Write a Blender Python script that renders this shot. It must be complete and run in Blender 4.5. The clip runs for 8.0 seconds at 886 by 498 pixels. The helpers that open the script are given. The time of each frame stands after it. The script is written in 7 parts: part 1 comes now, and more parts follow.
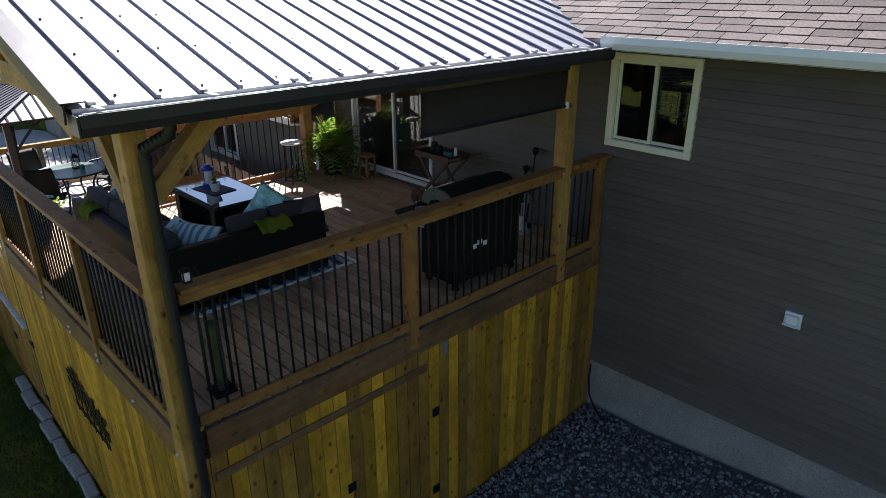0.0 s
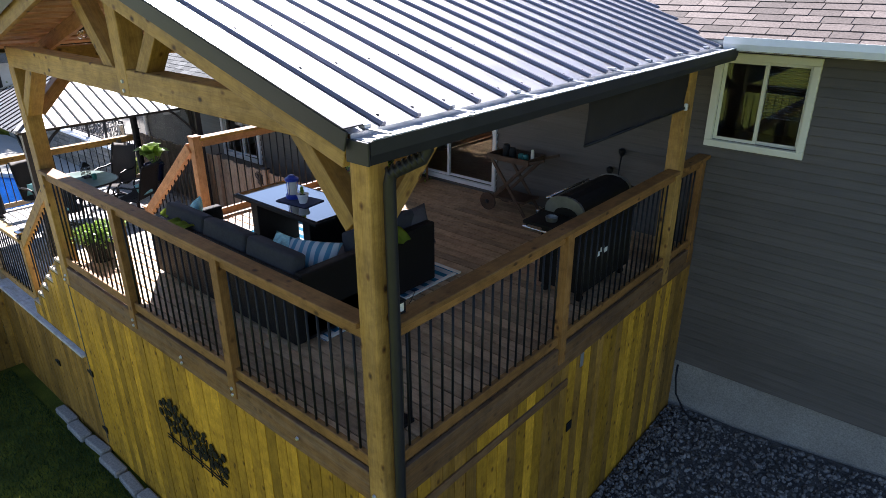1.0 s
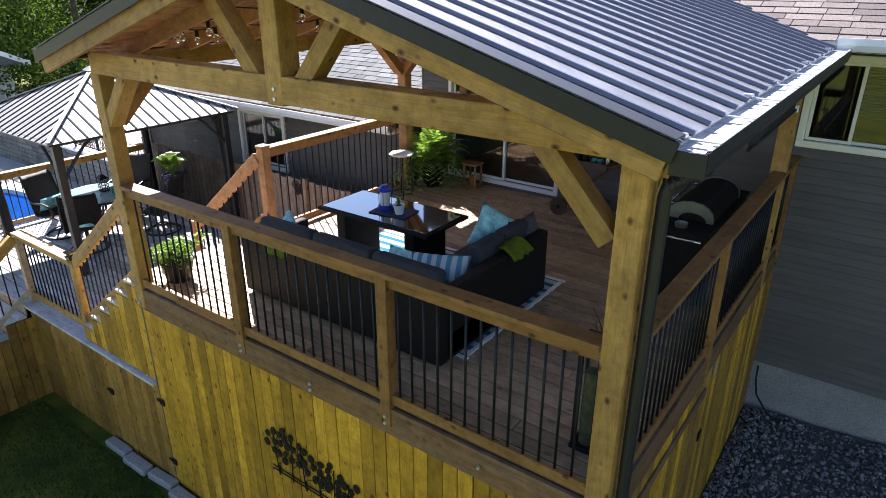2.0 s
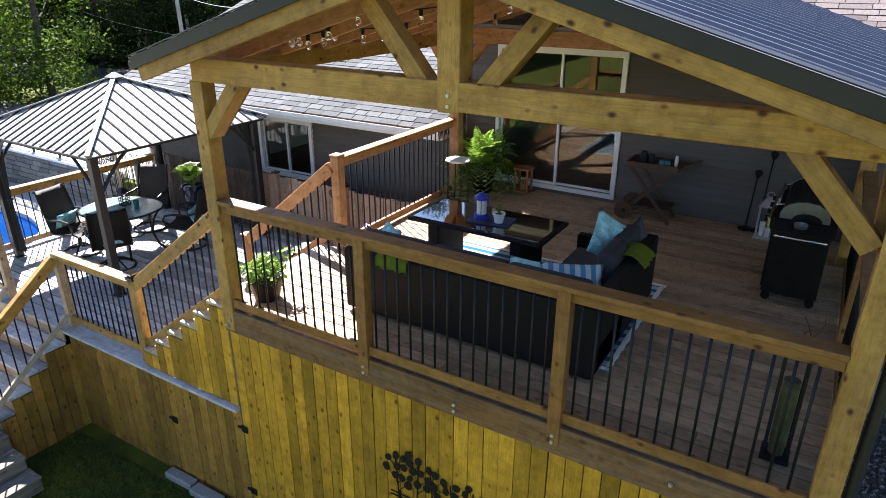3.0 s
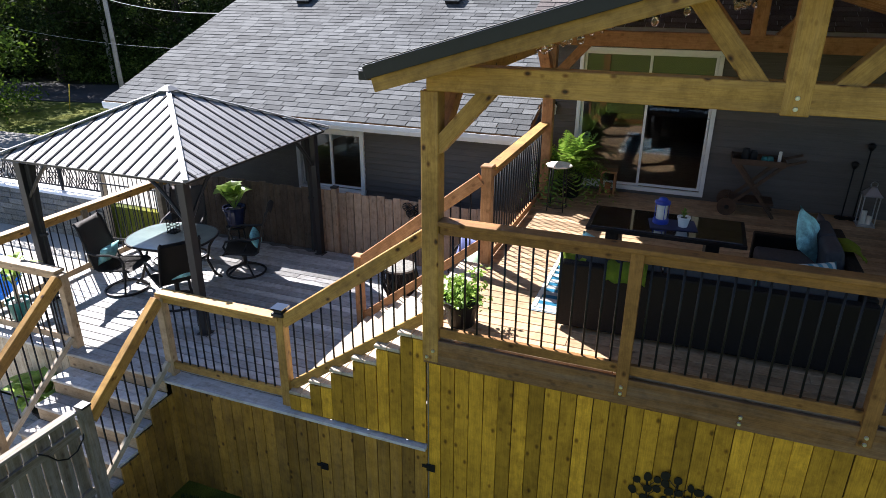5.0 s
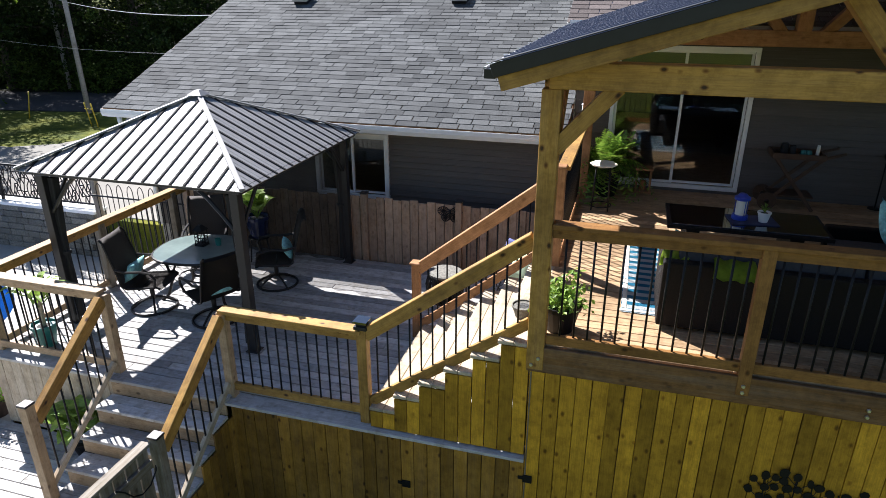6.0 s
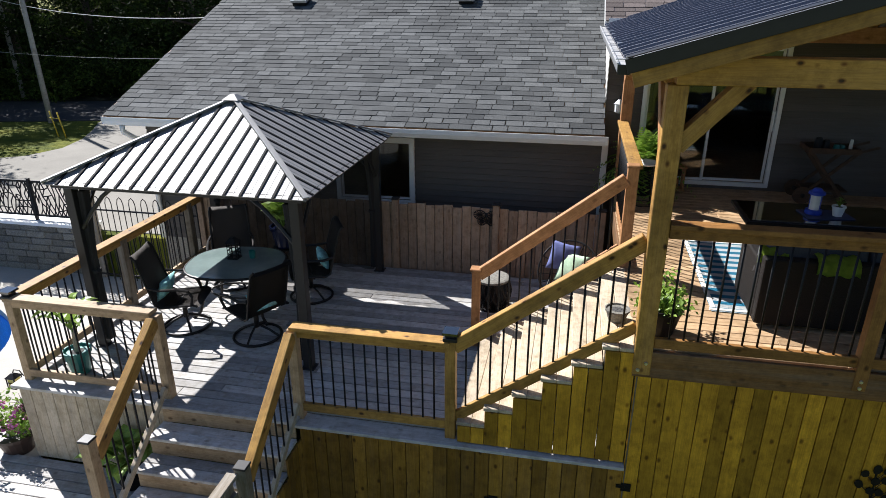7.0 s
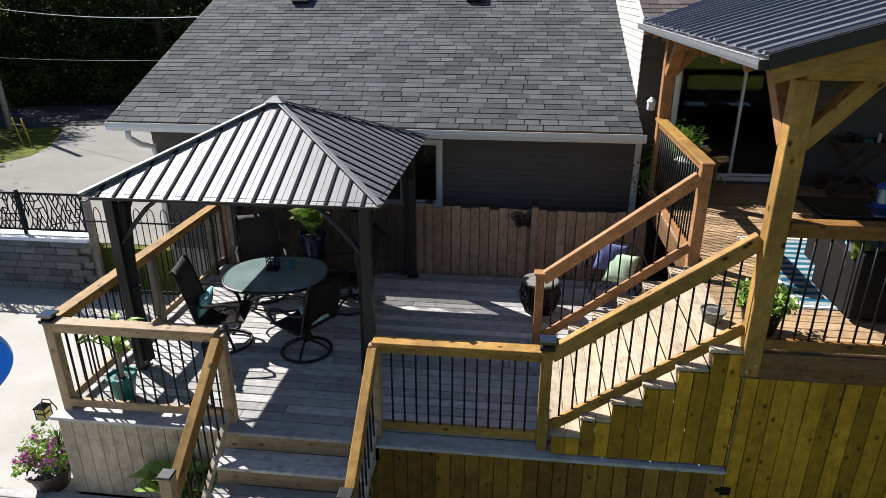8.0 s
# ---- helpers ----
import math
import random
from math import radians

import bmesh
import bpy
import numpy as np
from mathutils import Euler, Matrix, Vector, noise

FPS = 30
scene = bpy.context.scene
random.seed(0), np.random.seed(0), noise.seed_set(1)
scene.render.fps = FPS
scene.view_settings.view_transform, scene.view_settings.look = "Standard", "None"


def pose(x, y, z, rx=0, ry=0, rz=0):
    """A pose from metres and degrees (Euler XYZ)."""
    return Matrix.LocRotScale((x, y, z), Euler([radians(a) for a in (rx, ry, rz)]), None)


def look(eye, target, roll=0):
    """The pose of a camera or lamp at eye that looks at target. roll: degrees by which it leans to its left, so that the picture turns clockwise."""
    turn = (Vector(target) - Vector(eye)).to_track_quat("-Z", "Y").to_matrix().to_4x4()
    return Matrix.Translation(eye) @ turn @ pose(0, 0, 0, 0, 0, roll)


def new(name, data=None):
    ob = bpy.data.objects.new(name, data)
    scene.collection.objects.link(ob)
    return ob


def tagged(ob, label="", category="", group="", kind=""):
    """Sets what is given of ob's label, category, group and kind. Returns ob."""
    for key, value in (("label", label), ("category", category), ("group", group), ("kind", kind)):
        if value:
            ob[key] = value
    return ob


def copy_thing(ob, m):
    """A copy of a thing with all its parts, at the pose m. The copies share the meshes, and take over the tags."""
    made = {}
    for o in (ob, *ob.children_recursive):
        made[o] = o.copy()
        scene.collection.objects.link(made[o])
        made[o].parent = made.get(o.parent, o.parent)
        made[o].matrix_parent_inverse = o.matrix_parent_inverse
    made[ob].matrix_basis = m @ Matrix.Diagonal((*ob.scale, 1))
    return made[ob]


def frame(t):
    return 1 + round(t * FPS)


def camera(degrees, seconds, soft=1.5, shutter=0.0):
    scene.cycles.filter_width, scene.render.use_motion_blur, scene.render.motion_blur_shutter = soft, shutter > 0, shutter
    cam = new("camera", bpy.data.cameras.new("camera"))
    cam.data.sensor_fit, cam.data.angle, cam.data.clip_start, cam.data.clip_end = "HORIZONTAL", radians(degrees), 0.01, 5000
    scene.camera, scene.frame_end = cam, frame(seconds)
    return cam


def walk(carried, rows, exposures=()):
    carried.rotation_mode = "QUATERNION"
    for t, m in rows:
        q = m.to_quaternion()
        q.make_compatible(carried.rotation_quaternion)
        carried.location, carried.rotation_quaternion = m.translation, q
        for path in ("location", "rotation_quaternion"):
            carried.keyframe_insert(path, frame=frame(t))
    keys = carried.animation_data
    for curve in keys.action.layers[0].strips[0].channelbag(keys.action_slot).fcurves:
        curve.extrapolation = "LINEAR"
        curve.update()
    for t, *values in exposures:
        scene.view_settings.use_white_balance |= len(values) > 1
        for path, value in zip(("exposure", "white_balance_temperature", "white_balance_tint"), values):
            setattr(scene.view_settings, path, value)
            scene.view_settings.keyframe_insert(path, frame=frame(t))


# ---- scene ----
cam = camera(68.9, 8.0, soft=0.4)
PATH = [
    (0, (3.965, -1.245, 5.628), (2.633, 0.033, 4.858), -0.27),
    (0.5, (3.205, -1.783, 5.692), (1.941, -0.448, 4.905), -0.27),
    (1, (2.464, -2.251, 5.707), (1.260, -0.864, 4.915), -0.21),
    (1.5, (1.731, -2.673, 5.701), (0.585, -1.237, 4.910), -0.10),
    (2, (1.000, -3.065, 5.687), (-0.086, -1.580, 4.901), 0.01),
    (2.5, (0.270, -3.429, 5.675), (-0.752, -1.897, 4.893), 0.12),
    (3, (-0.457, -3.764, 5.665), (-1.411, -2.187, 4.888), 0.22),
    (3.5, (-1.178, -4.067, 5.657), (-2.061, -2.448, 4.884), 0.28),
    (4, (-1.889, -4.332, 5.648), (-2.699, -2.674, 4.878), 0.31),
    (4.5, (-2.589, -4.555, 5.634), (-3.325, -2.861, 4.866), 0.30),
    (5, (-3.277, -4.733, 5.613), (-3.939, -3.008, 4.849), 0.26),
    (5.5, (-3.953, -4.867, 5.586), (-4.540, -3.113, 4.824), 0.19),
    (6, (-4.618, -4.958, 5.551), (-5.132, -3.180, 4.794), 0.10),
    (6.5, (-5.276, -5.010, 5.514), (-5.716, -3.210, 4.762), 0.02),
    (7, (-5.928, -5.026, 5.478), (-6.294, -3.207, 4.731), -0.04),
    (7.5, (-6.578, -5.009, 5.448), (-6.868, -3.175, 4.704), -0.06),
    (8, (-7.224, -4.956, 5.430), (-7.438, -3.113, 4.684), -0.00),
]
walk(cam, [(t, look(eye, target, roll)) for t, eye, target, roll in PATH], [(0, 1.68, 6200, 17), (1.0, 2.24, 6150, 18), (1.5, 2.34, 6130, 18), (3.0, 2.46, 6130, 18), (4.5, 2.10, 6100, 17), (6.0, 1.50, 6080, 15), (8.0, 0.92, 6200, 12)])

# ---- light ----
world = bpy.data.worlds.new("sky")
scene.world = world
world.use_nodes = True
wn = world.node_tree
sky = wn.nodes.new("ShaderNodeTexSky")
sky.sky_type = "NISHITA"
sky.sun_disc = False
sky.dust_density, sky.ozone_density = 0.3, 2.5
SUN = Vector((-0.90, 0.61, 1.0)).normalized()
sky.sun_elevation = math.asin(SUN.z)
sky.sun_rotation = math.atan2(SUN.x, SUN.y)
bg = wn.nodes["Background"]
bg.inputs["Strength"].default_value = 0.050
wn.links.new(sky.outputs[0], bg.inputs["Color"])
sun_data = bpy.data.lights.new("sun", "SUN")
sun_data.energy, sun_data.angle, sun_data.color = 5.0, radians(0.55), (1.0, 0.965, 0.90)
sun = new("sun", sun_data)
sun.matrix_world = look(SUN * 60, (0, 0, 0))
scene.view_settings.exposure = 0.0

# ---- materials ----


def material(name):
    m = bpy.data.materials.new(name)
    m.use_nodes = True
    t = m.node_tree
    return m, t, t.nodes["Principled BSDF"]


def node(t, kind, **sockets):
    n = t.nodes.new(kind)
    for key, value in sockets.items():
        n.inputs[key].default_value = value
    return n


def ramp(t, src, stops):
    r = t.nodes.new("ShaderNodeValToRGB")
    r.color_ramp.elements[0].position, r.color_ramp.elements[0].color = stops[0][0], (*stops[0][1], 1)
    r.color_ramp.elements[1].position, r.color_ramp.elements[1].color = stops[-1][0], (*stops[-1][1], 1)
    for p, c in stops[1:-1]:
        e = r.color_ramp.elements.new(p)
        e.color = (*c, 1)
    t.links.new(src, r.inputs[0])
    return r.outputs[0]


def mix(t, mode, fac, a, b):
    n = t.nodes.new("ShaderNodeMix")
    n.data_type, n.blend_type = "RGBA", mode
    for key, v in ((0, fac), (6, a), (7, b)):
        if isinstance(v, (int, float)):
            n.inputs[key].default_value = v
        elif isinstance(v, tuple):
            n.inputs[key].default_value = (*v, 1)
        else:
            t.links.new(v, n.inputs[key])
    return n.outputs[2]


def coords(t, stretch=(1, 1, 1), wander=40.0):
    """Object coordinates, shifted by the object's random number."""
    tc = t.nodes.new("ShaderNodeTexCoord")
    oi = t.nodes.new("ShaderNodeObjectInfo")
    sc = node(t, "ShaderNodeVectorMath")
    sc.operation = "SCALE"
    sc.inputs[0].default_value = (wander, wander * 0.7, wander * 0.3)
    t.links.new(oi.outputs["Random"], sc.inputs["Scale"])
    ad = node(t, "ShaderNodeVectorMath")
    t.links.new(tc.outputs["Object"], ad.inputs[0])
    t.links.new(sc.outputs[0], ad.inputs[1])
    mp = node(t, "ShaderNodeMapping", Scale=stretch)
    t.links.new(ad.outputs[0], mp.inputs[0])
    return ad.outputs[0], mp.outputs[0], oi.outputs["Random"]


def noise_tex(t, vec, scale, detail=5, rough=0.6):
    n = node(t, "ShaderNodeTexNoise", Scale=scale, Detail=detail, Roughness=rough)
    t.links.new(vec, n.inputs["Vector"])
    return n.outputs["Fac"]


def bump(t, bsdf, height, strength, dist=0.01):
    b = node(t, "ShaderNodeBump", Strength=strength, Distance=dist)
    t.links.new(height, b.inputs["Height"])
    t.links.new(b.outputs[0], bsdf.inputs["Normal"])


def tint(t, colour, rnd, spread, sat=1.0):
    """Shifts the value by a random number."""
    mr = node(t, "ShaderNodeMapRange")
    mr.inputs["To Min"].default_value, mr.inputs["To Max"].default_value = 1 - spread, 1 + spread
    t.links.new(rnd, mr.inputs["Value"])
    hs = node(t, "ShaderNodeHueSaturation", Saturation=sat)
    t.links.new(mr.outputs[0], hs.inputs["Value"])
    t.links.new(colour, hs.inputs["Color"])
    return hs.outputs[0]


def wood(name, light, dark, spread=0.2, rough=0.6, knots=0.6, grey=0.0, stain=0.35):
    """Sawn boards with the grain along local x, knots and weathered patches."""
    m, t, b = material(name)
    plain, grain, rnd = coords(t, (1.0, 16, 16))
    g = noise_tex(t, grain, 1.6, 6, 0.65)
    col = ramp(t, g, ((0.25, tuple(d * 0.55 + c * 0.45 for d, c in zip(dark, light))), (0.62, light)))
    fine = noise_tex(t, grain, 7.0, 4, 0.7)
    col = mix(t, "MULTIPLY", 0.55, col, ramp(t, fine, ((0.3, (0.5, 0.46, 0.42)), (0.6, (1, 1, 1)))))
    blotch = noise_tex(t, plain, 9.0, 6, 0.7)
    col = mix(t, "MULTIPLY", 0.55, col, ramp(t, blotch, ((0.36, (0.5, 0.46, 0.36)), (0.56, (1.04, 1.04, 1.04)))))
    if knots:
        mp = node(t, "ShaderNodeMapping", Scale=(5.5, 8.5, 8.5))
        t.links.new(plain, mp.inputs[0])
        v = node(t, "ShaderNodeTexVoronoi", Scale=1.0, Randomness=1.0)
        t.links.new(mp.outputs[0], v.inputs["Vector"])
        col = mix(t, "MULTIPLY", knots, col, ramp(t, v.outputs["Distance"], ((0.07, (0.05, 0.025, 0.012)), (0.115, (0.40, 0.28, 0.18)), (0.20, (1, 1, 1)))))
    big = noise_tex(t, plain, 1.7, 4, 0.6)
    col = mix(t, "MULTIPLY", stain, col, ramp(t, big, ((0.35, (0.45, 0.42, 0.4)), (0.6, (1, 1, 1)))))
    if grey:
        w = noise_tex(t, grain, 0.9, 5, 0.7)
        fac = ramp(t, w, ((0.42, (0, 0, 0)), (0.66, (grey, grey, grey))))
        col = mix(t, "MIX", fac, col, (0.36, 0.34, 0.31))
    col = tint(t, col, rnd, spread)
    t.links.new(col, b.inputs["Base Color"])
    b.inputs["Roughness"].default_value = rough
    b.inputs["Specular IOR Level"].default_value = 0.3
    bump(t, b, fine, 0.25, 0.004)
    return m


def plain_mat(name, colour, rough=0.5, metal=0.0, spread=0.12, scale=8.0, bumps=0.05, spec=0.5):
    m, t, b = material(name)
    vec, _, rnd = coords(t)
    n = noise_tex(t, vec, scale, 5, 0.65)
    n2 = noise_tex(t, vec, scale * 6, 3, 0.6)
    c0 = tuple(c * (1 - spread) for c in colour)
    c1 = tuple(min(1, c * (1 + spread)) for c in colour)
    col = ramp(t, n, ((0.3, c0), (0.7, c1)))
    t.links.new(col, b.inputs["Base Color"])
    r = node(t, "ShaderNodeMapRange")
    r.inputs["To Min"].default_value, r.inputs["To Max"].default_value = max(0.02, rough - 0.08), min(1, rough + 0.08)
    t.links.new(n, r.inputs["Value"])
    t.links.new(r.outputs[0], b.inputs["Roughness"])
    b.inputs["Metallic"].default_value = metal
    b.inputs["Specular IOR Level"].default_value = spec
    if bumps:
        bump(t, b, n2, bumps, 0.005)
    return m


def ground_mat(name, a, c, d, scale=1.2, fine=40.0, rough=0.95, bumps=0.6, grit=0.7):
    m, t, b = material(name)
    vec, _, _ = coords(t, wander=0)
    n = noise_tex(t, vec, scale, 6, 0.65)
    f = noise_tex(t, vec, fine, 4, 0.7)
    col = ramp(t, n, ((0.3, a), (0.5, c), (0.72, d)))
    col = mix(t, "MULTIPLY", grit, col, ramp(t, f, ((0.3, (0.45, 0.45, 0.45)), (0.65, (1.15, 1.15, 1.15)))))
    t.links.new(col, b.inputs["Base Color"])
    b.inputs["Roughness"].default_value = rough
    b.inputs["Specular IOR Level"].default_value = 0.2
    bump(t, b, f, bumps, 0.03)
    return m


def island_mat(name, a, c, rough=0.9, spread=0.25, fine=60.0, spec=0.2, rnd_src="island", through_light=0.0):
    """Shingles, stones, leaves: each piece has its own shade."""
    m, t, b = material(name)
    vec, _, rnd = coords(t, wander=0 if rnd_src == "island" else 30)
    if rnd_src == "island":
        rnd = t.nodes.new("ShaderNodeNewGeometry").outputs["Random Per Island"]
    col = ramp(t, rnd, ((0.0, a), (1.0, c)))
    f = noise_tex(t, vec, fine, 4, 0.7)
    col = mix(t, "MULTIPLY", 0.85, col, ramp(t, f, ((0.32, (0.42, 0.42, 0.42)), (0.66, (1.22, 1.22, 1.22)))))
    big = noise_tex(t, vec, 0.8, 4, 0.6)
    col = mix(t, "MULTIPLY", spread, col, ramp(t, big, ((0.35, (0.6, 0.6, 0.6)), (0.65, (1.1, 1.1, 1.1)))))
    t.links.new(col, b.inputs["Base Color"])
    b.inputs["Roughness"].default_value = rough
    b.inputs["Specular IOR Level"].default_value = spec
    if through_light:
        tr = t.nodes.new("ShaderNodeBsdfTranslucent")
        t.links.new(col, tr.inputs["Color"])
        ms = node(t, "ShaderNodeMixShader", Fac=through_light)
        t.links.new(b.outputs[0], ms.inputs[1])
        t.links.new(tr.outputs[0], ms.inputs[2])
        t.links.new(ms.outputs[0], t.nodes["Material Output"].inputs["Surface"])
    else:
        bump(t, b, f, 0.4, 0.006)
    return m


def glass_mat(name, colour=(0.9, 0.95, 0.95), rough=0.0):
    m, t, b = material(name)
    b.inputs["Base Color"].default_value = (*colour, 1)
    b.inputs["Roughness"].default_value = rough
    b.inputs["Transmission Weight"].default_value = 1.0
    b.inputs["IOR"].default_value = 1.5
    return m


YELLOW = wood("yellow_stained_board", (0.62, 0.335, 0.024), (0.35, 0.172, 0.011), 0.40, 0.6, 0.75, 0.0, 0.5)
HONEY = wood("honey_timber", (0.48, 0.27, 0.062), (0.28, 0.145, 0.034), 0.14, 0.6, 0.95, 0.05, 0.6)
RAILWOOD = wood("brown_rail_timber", (0.34, 0.165, 0.045), (0.18, 0.083, 0.024), 0.16, 0.6, 0.8, 0.0, 0.5)
TANWOOD = wood("tan_post_timber", (0.47, 0.33, 0.19), (0.33, 0.22, 0.125), 0.12, 0.6, 0.7, 0.12, 0.3)
BROWNSKIRT = wood("brown_stained_board", (0.40, 0.21, 0.028), (0.21, 0.103, 0.014), 0.30, 0.65, 0.8, 0.05, 0.6)
CEDAR = wood("cedar_timber", (0.45, 0.23, 0.10), (0.29, 0.135, 0.058), 0.12, 0.55, 0.4)
RIM = wood("worn_brown_board", (0.22, 0.11, 0.037), (0.10, 0.05, 0.018), 0.15, 0.65, 0.5, 0.12, 0.6)
DECK = wood("brown_deck_board", (0.49, 0.335, 0.19), (0.30, 0.19, 0.10), 0.26, 0.55, 0.45, 0.05)
TREAD = wood("light_deck_board", (0.60, 0.50, 0.36), (0.44, 0.35, 0.24), 0.12, 0.65, 0.3, 0.3)
GREYDECK = wood("weathered_grey_board", (0.56, 0.55, 0.535), (0.34, 0.335, 0.325), 0.34, 0.7, 0.4, 0.35, 0.3)
FENCE = wood("brown_fence_board", (0.46, 0.32, 0.215), (0.29, 0.195, 0.13), 0.22, 0.75, 0.4, 0.25)
OLDWOOD = wood("old_grey_board", (0.22, 0.185, 0.135), (0.13, 0.105, 0.075), 0.15, 0.8, 0.5, 0.5)
POLEWOOD = wood("bleached_pole", (0.40, 0.385, 0.35), (0.28, 0.265, 0.24), 0.1, 0.85, 0.2, 0.5)
BLACK = plain_mat("black_painted_metal", (0.008, 0.008, 0.009), 0.5, 0.0, 0.2, 8.0, 0.05, 0.25)
DARKMETAL = plain_mat("charcoal_aluminium", (0.022, 0.021, 0.022), 0.42, 0.1, 0.15, 8.0, 0.05, 0.35)
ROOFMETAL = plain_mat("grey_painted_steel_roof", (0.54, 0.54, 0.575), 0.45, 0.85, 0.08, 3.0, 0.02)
# Darker than the sheet's steel: the ribs' shaded sides are put into the colour.
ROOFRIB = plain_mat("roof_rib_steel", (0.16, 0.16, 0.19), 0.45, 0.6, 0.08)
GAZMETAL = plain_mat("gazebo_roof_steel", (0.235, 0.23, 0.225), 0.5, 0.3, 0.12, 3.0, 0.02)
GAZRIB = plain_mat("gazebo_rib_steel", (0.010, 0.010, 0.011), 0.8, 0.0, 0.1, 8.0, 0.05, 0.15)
GALV = plain_mat("galvanised_metal", (0.55, 0.56, 0.58), 0.32, 0.8, 0.1)
GUARD = plain_mat("dull_aluminium_guard", (0.42, 0.42, 0.42), 0.55, 0.3, 0.3, 14.0, 0.5)
WHITE = plain_mat("white_trim", (0.75, 0.76, 0.74), 0.45, 0.0, 0.05)
CREAM = plain_mat("cream_window_trim", (0.70, 0.68, 0.55), 0.5, 0.0, 0.05)


def siding_mat():
    """Painted lap siding with an embossed grain along each board."""
    m, t, b = material("dark_taupe_siding")
    plain, grain, rnd = coords(t, (1.2, 40, 40))
    big = noise_tex(t, plain, 1.3, 4)
    g = noise_tex(t, grain, 1.5, 5, 0.65)
    col = ramp(t, big, ((0.3, (0.088, 0.075, 0.062)), (0.7, (0.112, 0.095, 0.079))))
    col = mix(t, "MULTIPLY", 0.45, col, ramp(t, g, ((0.35, (0.6, 0.6, 0.6)), (0.6, (1.05, 1.05, 1.05)))))
    t.links.new(tint(t, col, rnd, 0.10), b.inputs["Base Color"])
    b.inputs["Roughness"].default_value = 0.5
    b.inputs["Specular IOR Level"].default_value = 0.4
    bump(t, b, g, 0.3, 0.004)
    return m


SIDING = siding_mat()
WHITESIDING = plain_mat("white_siding", (0.50, 0.49, 0.46), 0.55, 0.0, 0.06)
CONCRETE = ground_mat("patio_concrete", (0.36, 0.34, 0.30), (0.42, 0.40, 0.355), (0.47, 0.445, 0.40), 0.9, 60, 0.9, 0.1, 0.2)
DRIVE = ground_mat("driveway_concrete", (0.20, 0.19, 0.168), (0.235, 0.223, 0.197), (0.275, 0.26, 0.23), 0.5, 40, 0.9, 0.1, 0.25)
ASPHALT = ground_mat("road_asphalt", (0.04, 0.04, 0.042), (0.055, 0.055, 0.056), (0.075, 0.073, 0.07), 0.6, 60, 0.9, 0.3)
FOUND = ground_mat("foundation_concrete", (0.26, 0.245, 0.21), (0.32, 0.30, 0.26), (0.38, 0.36, 0.31), 1.5, 50, 0.9, 0.3)
LAWN = ground_mat("lawn", (0.032, 0.052, 0.008), (0.110, 0.130, 0.012), (0.21, 0.205, 0.02), 0.9, 55, 0.95, 1.0)
SUBSOIL = ground_mat("gravel_bed", (0.08, 0.08, 0.078), (0.12, 0.118, 0.113), (0.17, 0.165, 0.155), 6, 60, 0.95, 1.0)
SHINGLE = island_mat("asphalt_shingle", (0.064, 0.068, 0.070), (0.142, 0.147, 0.147), 0.9, 0.7, 55)
SHINGLE_P = island_mat("asphalt_shingle_single", (0.064, 0.068, 0.070), (0.142, 0.147, 0.147), 0.9, 0.7, 55, 0.2, "object")
SHINGLE_B = island_mat("brown_asphalt_shingle", (0.095, 0.078, 0.072), (0.185, 0.152, 0.14), 0.9, 0.35, 55)
STONE = island_mat("gravel_stone", (0.08, 0.078, 0.074), (0.30, 0.285, 0.26), 0.85, 0.2, 30)
BLOCK = island_mat("retaining_block", (0.14, 0.135, 0.118), (0.24, 0.23, 0.20), 0.9, 0.3, 35, 0.2, "object")
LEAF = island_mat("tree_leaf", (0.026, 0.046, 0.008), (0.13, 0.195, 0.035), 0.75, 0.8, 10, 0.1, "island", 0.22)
# Woodland shade is put into this darker copy of the leaf colour.
LEAF_SHADED = island_mat("shaded_tree_leaf", (0.010, 0.020, 0.005), (0.050, 0.080, 0.018), 0.8, 0.8, 10, 0.08, "island", 0.12)
# Brighter copy of the leaf colour, with sunlight put into it.
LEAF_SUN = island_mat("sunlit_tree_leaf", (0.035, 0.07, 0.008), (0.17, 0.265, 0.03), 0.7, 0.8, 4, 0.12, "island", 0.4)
LEAF2 = island_mat("fern_leaf", (0.12, 0.24, 0.03), (0.36, 0.52, 0.08), 0.45, 0.1, 10, 0.4, "island", 0.3)
BIGLEAF = island_mat("broad_leaf", (0.10, 0.22, 0.03), (0.28, 0.42, 0.07), 0.4, 0.1, 10, 0.4, "island", 0.3)
PETAL = island_mat("pink_petal", (0.50, 0.06, 0.33), (0.72, 0.30, 0.55), 0.6, 0.1, 10, 0.3, "island", 0.2)
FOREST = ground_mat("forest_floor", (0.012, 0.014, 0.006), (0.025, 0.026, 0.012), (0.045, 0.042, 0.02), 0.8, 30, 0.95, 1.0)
BARK = ground_mat("bark", (0.05, 0.04, 0.03), (0.09, 0.07, 0.055), (0.14, 0.115, 0.09), 4, 30, 0.95, 0.8)
LINER = plain_mat("blue_pool_liner", (0.02, 0.16, 0.45), 0.4, 0.0, 0.35, 3.0, 0.0)


def water_mat():
    """Clear water: tinted see-through with a little gloss."""
    m, t, b = material("pool_water")
    b.inputs["Base Color"].default_value = (0.02, 0.12, 0.35, 1)
    b.inputs["Roughness"].default_value = 0.05
    tr = node(t, "ShaderNodeBsdfTransparent", Color=(0.55, 0.85, 1.0, 1))
    ms = node(t, "ShaderNodeMixShader", Fac=0.25)
    t.links.new(tr.outputs[0], ms.inputs[1])
    t.links.new(b.outputs[0], ms.inputs[2])
    t.links.new(ms.outputs[0], t.nodes["Material Output"].inputs["Surface"])
    return m


WATER = water_mat()
GLASS = glass_mat("window_glass")
